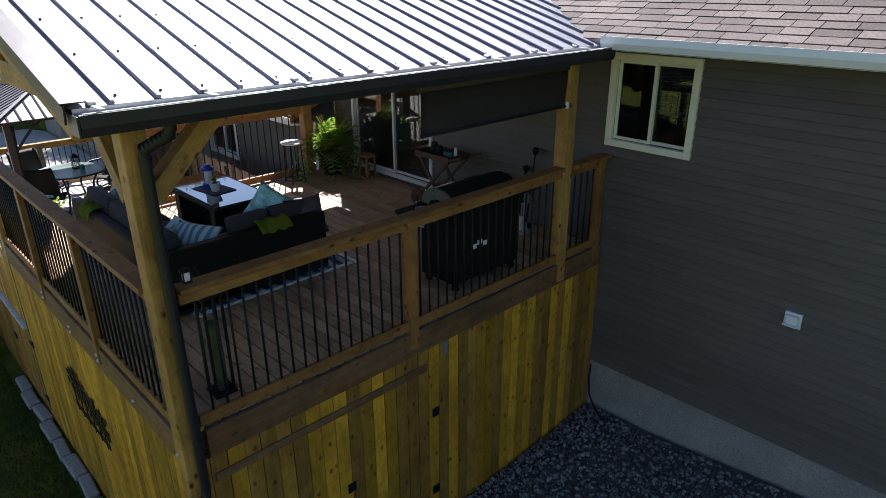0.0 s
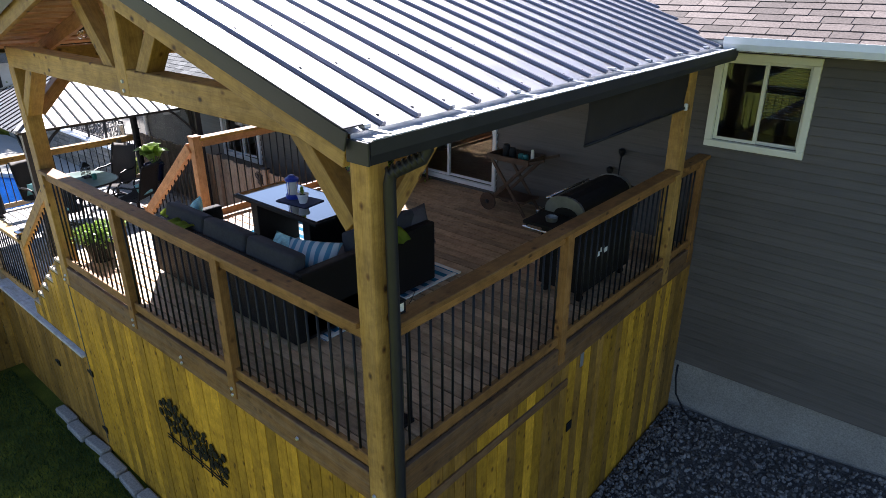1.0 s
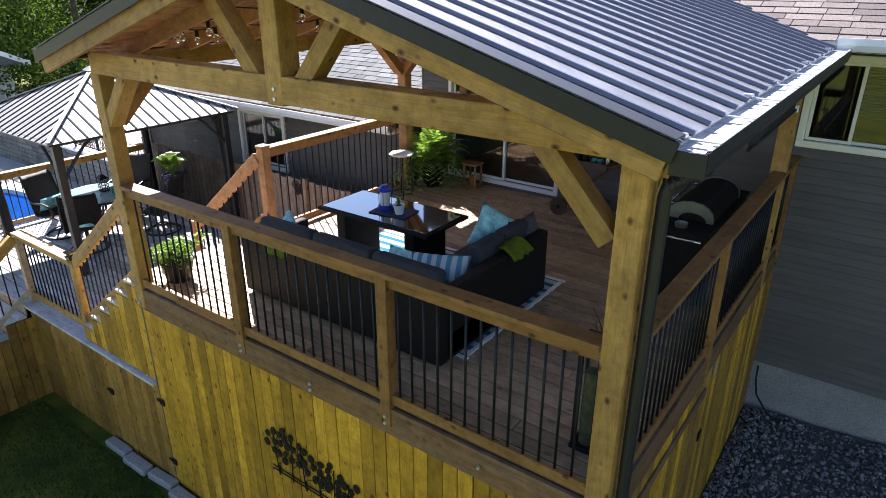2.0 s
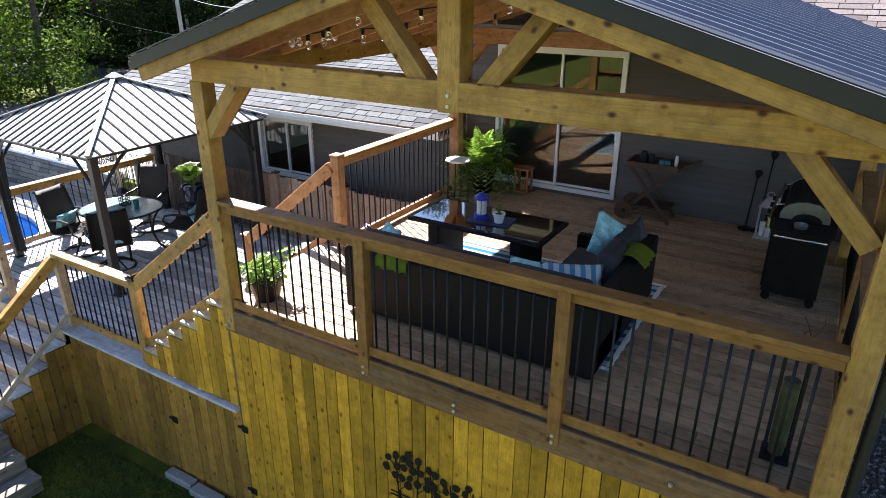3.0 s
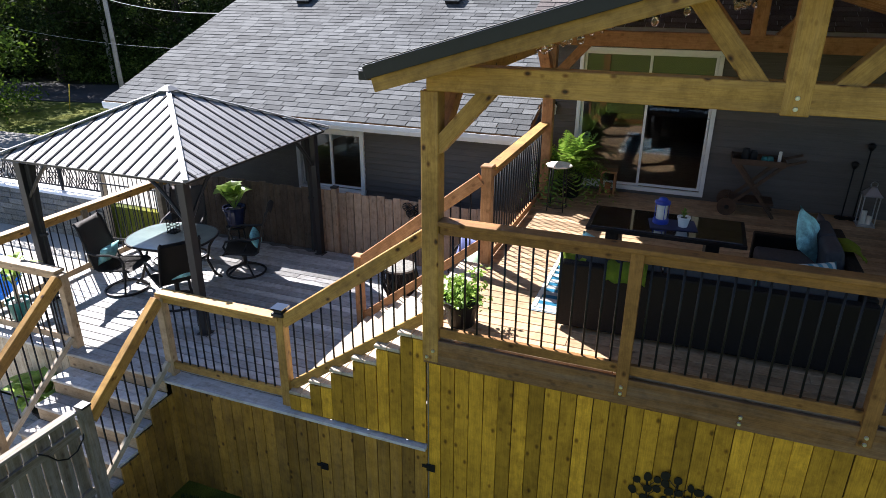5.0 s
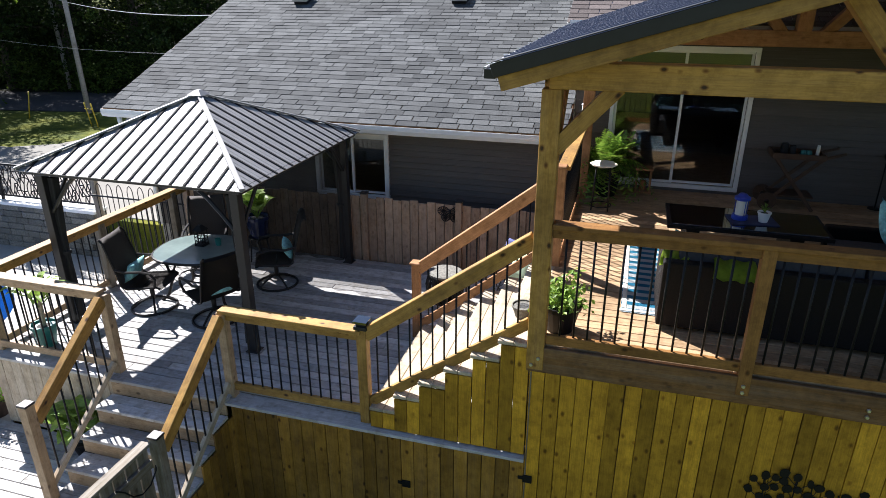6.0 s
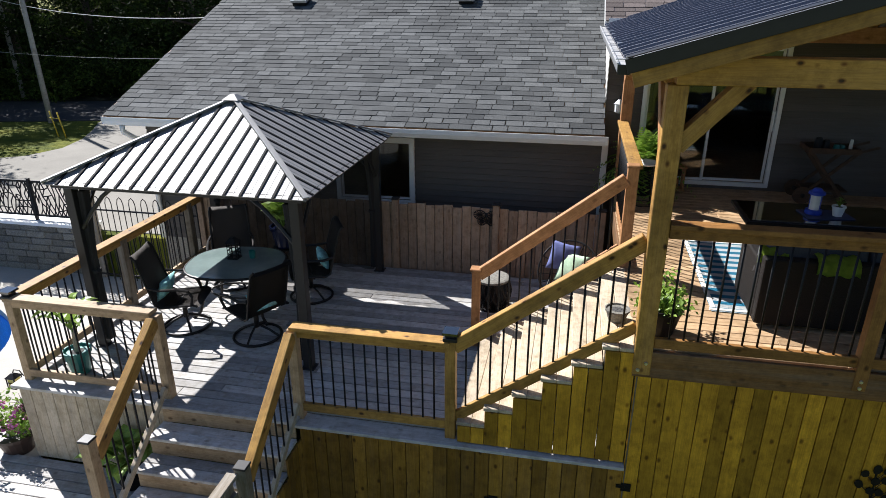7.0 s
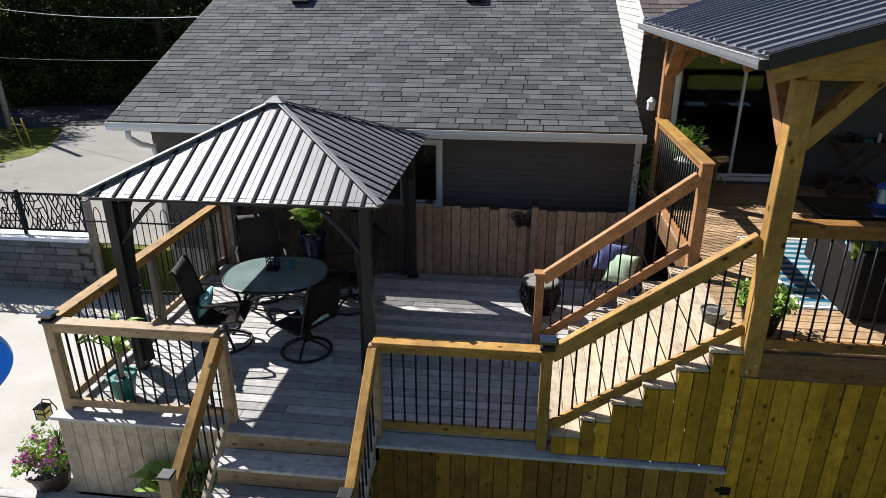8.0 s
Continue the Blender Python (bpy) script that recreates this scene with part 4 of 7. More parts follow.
railing("railing", (-11.60, 0.075, LOW + 0.02), (-9.98, 0.075, LOW + 0.02), "pale rail with black balusters round the lower deck", rail_h=1.005, cap_over=0.05, mat=TANWOOD)
# Posts grey as weathered wood, with some of their shade put into it.
railing("railing", (-11.64, 0.15, LOW + 0.02), (-11.64, 3.80, LOW + 0.02), "honey-stained rail with black balusters beside the pool", (1.75, 3.3), rail_h=1.005, mat=HONEY, post_mat=OLDWOOD, low_mat=TANWOOD)
skirt("wall_skirt_left", (-11.74, 0.02, 0), (-9.90, 0.02, 0), PATIO, LOW - 0.04, "pale weathered boards closing the lower deck", 8, mat=TREAD)
skirt("wall_skirt_pool", (-11.74, 3.86, 0), (-11.74, 0.02, 0), 0.36, LOW - 0.04, "pale weathered boards beside the pool paving", 9, mat=GREYDECK, out=(-1, 0, 0))

# lower stairs
lst = thing("stairs_lower", (-9.2, -0.6, PATIO), "weathered wooden stairs with bright worn edges", "stairs", kind="structure")
LN = 5
LR = (LOW - PATIO) / LN
for i in range(LN):
    y = -0.10 - 0.26 * i
    z = LOW - LR * i
    if i:
        for k in range(2):
            put(new("tread", block_mesh(1.50, 0.137, 0.038, GREYDECK, 0.006)), lst, pose(-9.18, y + 0.07 + 0.141 * k, z - 0.019))
    else:
        put(new("tread", block_mesh(1.50, 0.22, 0.038, GREYDECK, 0.006)), lst, pose(-9.18, y + 0.115, z - 0.019))
    put(new("riser", block_mesh(1.48, 0.02, round(LR - 0.04, 3), TANWOOD, 0.003)), lst, pose(-9.18, y + 0.03, z - 0.04 - (LR - 0.04) / 2))


def low_top(s):
    """Height under the treads, from the deck outwards."""
    return LOW - LR * math.ceil(max(0.0, s - 0.06) / 0.26) - 0.04


skirt("wall_skirt_steps", (-8.43, 0.0, 0), (-8.43, -1.12, 0), -0.05, low_top, "brown stained boards closing the side of the lower stairs", 10, w=0.13, mat=BROWNSKIRT, out=(1, 0, 0))
for x, lab in ((-9.91, "pale post at the foot of the lower stairs"), (-8.44, "grey post at the foot of the lower stairs")):
    newel("newel_post", x, -1.10, -0.05 if x > -9 else PATIO, 1.80 if x < -9 else 1.76, TANWOOD if x < -9 else OLDWOOD, lab, "metal")
    railing("stair_railing", (x, 0.02, LOW + 0.06), (x, -1.06, PATIO + 0.26), "sloping honey-stained rail of the lower stairs", rail_h=0.94, mat=HONEY, solid=True, bottom=0.085, shoe=0.07, low_mat=TREAD)

pd = thing("deck_landing", (-10.5, -1.5, PATIO), "pale wooden landing at the foot of the stairs", "deck", kind="structure")
deck_boards(pd, -12.6, -8.5, -3.2, -0.02, PATIO, GREYDECK, 12)
slab("joist_bed", (-12.55, -3.15, 0.0), (-8.55, -0.03, PATIO - 0.045), RIM, "", "", pd)

# small steps from the landing to the lawn
gs = thing("stairs_lawn", (-8.1, -1.7, 0), "three worn wooden steps down to the lawn", "stairs", kind="structure")
for i in range(3):
    z = PATIO + 0.10 - 0.18 * i
    x = -8.42 + 0.27 * i
    for k in range(2):
        put(new("tread", block_mesh(1.05, 0.135, 0.04, OLDWOOD, 0.006)), gs, pose(x + 0.07 + 0.14 * k, -1.62, z, 0, 0, 90))
    put(new("riser", block_mesh(1.03, 0.022, 0.16, OLDWOOD, 0.004)), gs, pose(x + 0.255, -1.62, z - 0.10, 0, 0, 90))

# garden gate of upright boards
gate = thing("garden_gate", (-8.5, -1.6, 0), "old grey board gate with gaps between the boards", "gate")
for i in range(8):
    y = -1.22 - 0.145 * i
    board("board", (-8.52, y, 0.5), (-8.52, y, 1.70), 0.022, 0.132, OLDWOOD, gate, up=(0, 1, 0))
for z in (0.75, 1.5):
    board("crossbar", (-8.49, -1.16, z), (-8.49, -2.32, z), 0.04, 0.09, OLDWOOD, gate)
board("top_bar", (-8.50, -1.16, 1.72), (-8.50, -2.32, 1.72), 0.10, 0.035, OLDWOOD, gate)

# ---- roof over the deck ----
pav = thing("deck_roof", (-2.7, 2.3, FLOOR), "timber-framed gable roof with grey metal sheets over the deck", "roof structure", kind="structure")
P = 0.15
for x, y, z0 in ((-5.20, 0.035, 2.40), (-0.045, 0.035, -0.02), (-0.04, 4.40, 2.40), (-5.20, 4.45, FLOOR - 0.2)):
    back_left = y > 4.42
    board("post", (x, y, z0), (x, y, 4.835), P, P, CEDAR if back_left else HONEY, pav, up=(0, 1, 0), chamfer=0.006)
RS = (RIDGE_Z - EAVE_Z) / (RIDGE_X - EAVE_L)


def roof_z(x):
    return RIDGE_Z - RS * abs(x - RIDGE_X)


for y, mat in ((0.04, HONEY), (4.42, CEDAR)):
    board("tie_beam", (LEFT + 0.05, y, 4.935), (0.02, y, 4.935), 0.18, 0.195, mat, pav, chamfer=0.006)
    board("king_post", (-2.67, y, 4.825 if y < 1 else 5.02), (-2.67, y, RIDGE_Z - 0.20), 0.17, 0.185, mat, pav, up=(0, 1, 0), chamfer=0.006)
    for s in (-1, 1):
        board("strut", (-2.66 + s * 0.23, y, 4.985), (-2.66 + s * 0.68, y, roof_z(-2.66 + s * 0.68) - 0.17), 0.13, 0.14, mat, pav, up=(0, 1, 0))
        board("knee_brace", (-2.655 + s * 2.50, y, 4.38), (-2.655 + s * 2.06, y, 4.87), 0.12, 0.14, mat, pav, up=(0, 1, 0))
for x in (-5.20, -0.09):
    board("side_beam", (x, 0.15, 4.91), (x, 4.36, 4.91), 0.16, 0.17, HONEY, pav, chamfer=0.006)
    for y0, y1 in ((0.10, 0.60), (4.36, 3.86))[: 2 if x < -3 else 1]:
        board("knee_brace", (x, y0, 4.37), (x, y1, 4.86), 0.12, 0.14, CEDAR if x < -3 else HONEY, pav, up=(1, 0, 0))
board("ridge_beam", (RIDGE_X, ROOF_Y0 + 0.05, RIDGE_Z - 0.16), (RIDGE_X, 6.4, RIDGE_Z - 0.16), 0.09, 0.19, CEDAR, pav)
for i in range(9):
    y = ROOF_Y0 + 0.03 + i * 0.62
    for s, ex in ((-1, EAVE_L + 0.05), (1, EAVE_R - 0.05)):
        mat = HONEY if i == 0 else CEDAR
        a, c = Vector((ex, y, roof_z(ex) - 0.125)), Vector((RIDGE_X + s * 0.03, y, RIDGE_Z - 0.125 - 0.01))
        board("barge_board" if i == 0 else "rafter", a, c, 0.045, 0.14, mat, pav)
for s, ex in ((-1, EAVE_L), (1, EAVE_R)):
    for k in range(15):
        x = ex + (RIDGE_X - ex) * (k + 0.5) / 15
        yb = 4.65 if roof_z(x) < 5.15 else 4.6 + (roof_z(x) - 5.15) / SLOPE
        board("purlin", (x, ROOF_Y0 + 0.04, roof_z(x) - 0.036), (x, min(yb, 6.5), roof_z(x) - 0.036), 0.13, 0.034, CEDAR, pav, up=(-s * RS * -1, 0, 1))


def metal_side(ex, s):
    """One slope of ribbed steel sheet, cut where it meets the house roof."""
    th = 0.006
    bm = bmesh.new()
    back = lambda x: 4.62 + max(0.0, (roof_z(x) - 5.10)) / SLOPE
    xs = [ex + (RIDGE_X - ex) * k / 6 for k in range(7)]
    lo = [bm.verts.new((x, ROOF_Y0, roof_z(x))) for x in xs]
    hi = [bm.verts.new((x, back(x) + 0.05, roof_z(x))) for x in xs]
    for k in range(6):
        bm.faces.new((lo[k], lo[k + 1], hi[k + 1], hi[k]))
    bmesh.ops.solidify(bm, geom=bm.faces[:], thickness=th)
    part("roof_sheet", bm, ROOFMETAL, pav, "grey painted steel sheet")
    n = 0
    y = ROOF_Y0 + 0.22
    while y < 6.6:
        x_top = RIDGE_X + s * 0.06
        if y > 4.62:
            z_need = 5.10 + (y - 4.62) * SLOPE
            x_low = RIDGE_X + s * max(0.0, (RIDGE_Z - z_need) / RS)
        else:
            x_low = ex
        if (x_low - x_top) * s > 0.15:
            a, c = Vector((x_low, y, roof_z(x_low))), Vector((x_top, y, roof_z(x_top)))
            d = (c - a).normalized()
            up = Vector((s * RS, 0, 1)).normalized()
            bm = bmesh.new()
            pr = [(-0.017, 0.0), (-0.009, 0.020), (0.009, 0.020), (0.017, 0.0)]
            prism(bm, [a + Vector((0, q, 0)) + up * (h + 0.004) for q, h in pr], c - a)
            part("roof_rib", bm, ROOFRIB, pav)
            bm = bmesh.new()
            L = (c - a).length
            for j in range(int(L / 0.61) + 1):
                q = a + d * (0.10 + 0.61 * j) + Vector((0, 0.05, 0)) + up * 0.006
                if (q - a).length < L:
                    bmesh.ops.create_cone(bm, cap_ends=True, segments=6, radius1=0.011, radius2=0.008, depth=0.012, matrix=Matrix.Translation(q))
            if len(bm.verts):
                part("screws", bm, DARKMETAL, pav, "row of roofing screws")
            else:
                bm.free()
        y += 0.25


metal_side(EAVE_L, -1)
metal_side(EAVE_R, 1)
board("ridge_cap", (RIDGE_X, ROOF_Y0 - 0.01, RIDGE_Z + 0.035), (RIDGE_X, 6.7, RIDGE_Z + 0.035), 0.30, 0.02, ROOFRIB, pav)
for s, ex in ((-1, EAVE_L), (1, EAVE_R)):
    a, c = Vector((ex, ROOF_Y0 - 0.02, roof_z(ex) - 0.035)), Vector((RIDGE_X, ROOF_Y0 - 0.02, RIDGE_Z - 0.035))
    board("rake_flashing", a, c, 0.012, 0.10, DARKMETAL, pav, "dark metal edge trim")
    board("rake_cap", a + Vector((0, 0.05, 0.062)), c + Vector((0, 0.05, 0.062)), 0.13, 0.008, DARKMETAL, pav)
    bm = bmesh.new()
    o = s
    pr = [(0.0, 0.0), (0.145, 0.0), (0.16, 0.05), (0.16, 0.115), (0.148, 0.115), (0.142, 0.05), (0.13, 0.012), (0.0, 0.012)]
    g_w, g_d = (1.0, 1.0) if s > 0 else (0.55, 0.6)
    prism(bm, [(ex + o * (p * g_w - 0.03), ROOF_Y0 + 0.01, roof_z(ex) - 0.02 - 0.115 * g_d + q * g_d) for p, q in pr], (0, 4.92, 0))
    g = part("gutter", bm, DARKMETAL if s > 0 else GALV, pav, "black gutter" if s > 0 else "pale metal gutter")
    bm = bmesh.new()
    add_box(bm, (0, 0, 0), (0.155 * g_w, 0.012, 0.112 * g_d), chamfer=0.004)
    part("end_cap", bm, DARKMETAL, g, "black gutter end cap", Matrix.Translation((ex + o * (0.08 * g_w - 0.03), ROOF_Y0 + 0.002, roof_z(ex) - 0.021 - 0.058 * g_d)))
    for k in range(8):
        y = ROOF_Y0 + 0.12 + 0.62 * k
        bm = bmesh.new()
        add_box(bm, (o * (0.015 if s > 0 else -0.03), 0, 0), (0.20 if s > 0 else 0.12, 0.03, 0.006))
        add_box(bm, (-0.06 * o, 0, 0.012), (0.05, 0.045, 0.02), chamfer=0.004)
        part("gutter_clip", bm, GALV, g, "pale metal gutter clip", Matrix.Translation((ex + o * 0.035, y, roof_z(ex) + 0.004)))
    bm = bmesh.new()
    add_box(bm, (0, 0, 0), (0.006, 4.9, 0.085))
    part("eave_flashing", bm, GALV if s > 0 else DARKMETAL, pav, "bare metal drip edge", Matrix.Translation((ex - o * 0.016, ROOF_Y0 + 2.47, roof_z(ex) - 0.048)))
    bm = bmesh.new()
    add_box(bm, (0, 0, 0), (0.128 * g_w, 4.88, 0.004))
    add_box(bm, (o * 0.082 * g_w, 0, 0.016), (0.018, 4.88, 0.006))
    part("gutter_guard", bm, GUARD, g, "bare pale metal guard over the gutter", Matrix.Translation((ex + o * (0.041 if s > 0 else 0.01), ROOF_Y0 + 2.47, roof_z(ex) - 0.030)))

# downspout beside the corner post
ds = thing("downspout", (0.06, 0.12, 2.0), "black metal downspout beside the corner post", "downspout")
bm = bmesh.new()
tube(bm, [(0.26, 0.17, 4.92), (0.26, 0.17, 4.86), (0.24, 0.155, 4.81), (0.14, 0.09, 4.75), (0.095, 0.06, 4.72), (0.085, 0.055, 4.66), (0.085, 0.055, 2.20), (0.085, 0.05, 2.12), (0.09, 0.0, 2.06), (0.10, -0.06, 2.0), (0.11, -0.09, 1.94), (0.11, -0.09, 0.1)], 0.036, 10)
part("pipe", bm, DARKMETAL, ds, smooth=True)
for k in range(7):
    f = k / 6
    bm = bmesh.new()
    tube(bm, [(0.245 - 0.15 * f, 0.158 - 0.098 * f, 4.815 - 0.095 * f + 0.006), (0.235 - 0.15 * f, 0.151 - 0.098 * f, 4.808 - 0.095 * f + 0.006)], 0.040, 10)
    part("elbow_crimp", bm, DARKMETAL, ds, smooth=True)

# ---- gazebo ----
GX0, GX1, GY0, GY1, GZ = -11.53, -8.48, 0.74, 3.89, 3.52
GPX, GPY, GPZ = -9.99, 2.28, 4.24
gaz = thing("gazebo", (GPX, GPY, LOW), "dark metal gazebo with a ribbed grey hip roof", "gazebo")
corners = [(GX0, GY0), (GX1, GY0), (GX1, GY1), (GX0, GY1)]
for k in range(4):
    a, c = Vector((*corners[k], GZ)), Vector((*corners[(k + 1) % 4], GZ))
    pk = Vector((GPX, GPY, GPZ))
    mid = (a + c) / 2
    n = (c - a).cross(pk - a).normalized()
    bm = bmesh.new()
    prism(bm, [a, c, pk], -n * 0.012)
    panel = part("roof_panel", bm, GAZMETAL, gaz, "ribbed grey steel panel")
    along = (c - a).normalized()
    L = (c - a).length
    apex_s = (pk - a).dot(along)
    foot = a + along * apex_s
    slope = (pk - foot)
    m = 17
    for i in range(1, m):
        s = L * i / m
        f = s / apex_s if s < apex_s else (L - s) / (L - apex_s)
        q = a + along * s
        e = q + slope * (f * 0.985)
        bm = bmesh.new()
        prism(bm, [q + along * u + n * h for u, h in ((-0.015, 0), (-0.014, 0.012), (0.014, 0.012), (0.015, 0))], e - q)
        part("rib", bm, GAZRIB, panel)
        s = L * (i + 0.5) / m
        f = s / apex_s if s < apex_s else (L - s) / (L - apex_s)
        q = a + along * s
        bm = bmesh.new()
        prism(bm, [q + along * u + n * h for u, h in ((-0.004, 0), (-0.002, 0.003), (0.002, 0.003), (0.004, 0))], slope * (f * 0.985))
        part("seam", bm, GAZMETAL, panel)
    board("hip_cap", a + n * 0.012 + Vector((0, 0, 0.012)), pk + Vector((0, 0, 0.02)), 0.065, 0.022, GAZMETAL, gaz)
    board("eave_beam", a - Vector((0, 0, 0.045)) + (pk - a).normalized() * 0.10, c - Vector((0, 0, 0.045)) + (pk - c).normalized() * 0.10, 0.05, 0.075, DARKMETAL, gaz)
bm = bmesh.new()
bmesh.ops.create_cone(bm, cap_ends=True, segments=4, radius1=0.15, radius2=0.04, depth=0.06, matrix=Matrix.Translation((GPX, GPY, GPZ + 0.03)) @ Matrix.Rotation(math.pi / 4, 4, "Z"))
part("finial_cap", bm, GAZMETAL, gaz)
gposts = [(GX0 + 0.20, GY0 + 0.17), (GX1 - 0.20, GY0 + 0.17), (GX1 - 0.20, GY1 - 0.17), (GX0 + 0.20, GY1 - 0.17)]
for k, (x, y) in enumerate(gposts):
    board("post", (x, y, LOW), (x, y, GZ - 0.03), 0.105, 0.105, DARKMETAL, gaz)
    board("foot_plate", (x - 0.08, y, LOW + 0.006), (x + 0.08, y, LOW + 0.006), 0.16, 0.012, DARKMETAL, gaz)
    sx, sy = (1 if x < GPX else -1), (1 if y < GPY else -1)
    for dx, dy in ((sx, 0), (0, sy)):
        bm = bmesh.new()
        tube(bm, [(x + dx * 0.05, y + dy * 0.05, GZ - 0.55), (x + dx * 0.20, y + dy * 0.20, GZ - 0.36), (x + dx * 0.38, y + dy * 0.38, GZ - 0.16), (x + dx * 0.50, y + dy * 0.50, GZ - 0.07)], 0.024, 6)
        part("bracket", bm, DARKMETAL, gaz)

# ---- fence ----
fence = thing("fence", (-8.5, 3.95, LOW), "brown board fence behind the lower deck", "fence")
rnd = random.Random(21)
n = 46
for i in range(n):
    x = -11.72 + (i + 0.5) * 6.35 / n
    top = 2.50 + rnd.uniform(-0.012, 0.012)
    ob = new("board", block_mesh(1.19 if i % 3 else 1.17, 6.35 / n - 0.008, 0.02, FENCE, 0.004))
    m = Matrix((Vector((0, 0, 1)), Vector((1, 0, 0)), Vector((0, 1, 0)))).transposed().to_4x4()
    m.translation = (x, 3.93 + rnd.uniform(-0.004, 0.004), top - 0.595)
    put(ob, fence, m)
for x in (-11.7, -8.45, -6.93, -5.42):
    board("post", (x, 3.90, LOW - 0.1), (x, 3.90, 2.56), 0.095, 0.095, FENCE, fence)
    put(new("post_cap", block_mesh(0.115, 0.115, 0.03, DARKMETAL, 0.008)), fence, pose(x, 3.90, 2.575))
board("fence_rail", (-11.7, 3.975, 2.35), (-5.4, 3.975, 2.35), 0.04, 0.09, FENCE, fence)

# ---- retaining wall and pool side ----
ret = thing("wall_retaining", (-18, 4.75, 0.36), "grey-beige concrete block retaining wall", "retaining wall", kind="structure")
slab("core", (-24, 4.80, -0.5), (-14.6, 5.05, 1.33), FOUND, "", "", ret)
rnd = random.Random(31)
for j in range(7):
    x = -14.6 - (0.2 if j % 2 else 0.0)
    while x > -21.5:
        L = rnd.choice((0.30, 0.40, 0.40, 0.46))
        put(new("stone_block", block_mesh(L - 0.008, 0.10 + 0.01 * rnd.randint(0, 2), 0.131, BLOCK, 0.012)), ret, pose(x - L / 2, 4.765, 0.40 + 0.137 * (j + 0.5)))
        x -= L
board("coping", (-24, 4.86, 1.375), (-14.55, 4.86, 1.375), 0.36, 0.06, WHITE, ret, "pale coping stone")


def screen(x0):
    """A black metal panel cut in a pattern of branches."""
    sc = thing("privacy_screen", (x0, 4.86, 1.41), "black metal screen cut in a branch pattern", "screen", "screens on the wall")
    r = random.Random(round(x0 * 10))
    bm = bmesh.new()
    w, h, z0 = 1.14, 0.66, 1.50
    for c, s in (((0, 0, z0), (w, 0.03, 0.04)), ((0, 0, z0 + h), (w, 0.03, 0.04)), ((-w / 2, 0, z0 + h / 2), (0.04, 0.03, h)), ((w / 2, 0, z0 + h / 2), (0.04, 0.03, h))):
        add_box(bm, (x0 + c[0], 4.86, c[2]), s)
    part("panel_frame", bm, BLACK, sc)
    bm = bmesh.new()
    nx, nz = 13, 5
    node_at = {(i, j): (x0 - w / 2 + w * (i + (0.5 if j % 2 else 0.0) + r.uniform(-0.25, 0.25)) / nx, z0 + h * (j + r.uniform(-0.25, 0.25) * (0 < j < nz)) / nz) for i in range(nx + 1) for j in range(nz + 1)}
    for (i, j), a in node_at.items():
        for q in ((i, j + 1), (i + (1 if j % 2 else -1), j + 1), (i + 1, j)):
            if q in node_at and r.random() < (0.8 if q[1] > j else 0.45):
                c = node_at[q]
                m = axes((a[0], 4.86, a[1]), (c[0], 4.86, c[1]), (0, 1, 0))
                add_box(bm, (0, 0, 0), (math.dist(a, c), 0.022, 0.006), m)
    part("panel_pattern", bm, BLACK, sc)
    board("upright", (x0 - w / 2 - 0.035, 4.86, 1.40), (x0 - w / 2 - 0.035, 4.86, 2.22), 0.05, 0.05, BLACK, sc)


for k in range(6):
    screen(-15.2 - 1.2 * k)
newel("fence_post", -14.42, 4.70, 0.41, 2.12, OLDWOOD, "weathered grey post at the end of the block wall", "metal")
hoop = thing("iron_fence", (-13.2, 4.45, 0.4), "black iron hoop-topped fence beside the wing", "fence")
for k in range(9):
    x = -14.15 + 0.235 * k
    bm = bmesh.new()
    tube(bm, [(x, 4.45, 0.5), (x, 4.45, 1.98), (x + 0.02, 4.45, 2.06), (x + 0.06, 4.45, 2.10), (x + 0.10, 4.45, 2.06), (x + 0.12, 4.45, 1.98), (x + 0.12, 4.45, 0.5)], 0.008, 6)
    part("hoop", bm, BLACK, hoop)
for z in (0.6, 1.85):
    board("fence_bar", (-14.3, 4.45, z), (-12.0, 4.45, z), 0.02, 0.03, BLACK, hoop)

# ---- distance ----


def leaf_cloud(rnd, centres, per, spread, size, flat=0.7):
    """Many small leaves in clumps."""
    verts, faces = [], []
    for c in centres:
        for _ in range(per):
            d = Vector((rnd.gauss(0, 1), rnd.gauss(0, 1), rnd.gauss(0, flat))) * spread
            q = Vector(c) + d
            s = size * rnd.uniform(0.6, 1.3)
            e = Euler((rnd.uniform(-1.1, 1.1), rnd.uniform(-1.1, 1.1), rnd.uniform(0, 6.3))).to_matrix()
            k = len(verts)
            for p in ((-0.5, 0, 0), (0, -0.32, 0.06), (0.5, 0, 0), (0, 0.32, 0.06)):
                verts.append(tuple(q + e @ (Vector(p) * s)))
            faces.append((k, k + 1, k + 2, k + 3))
    return verts, faces


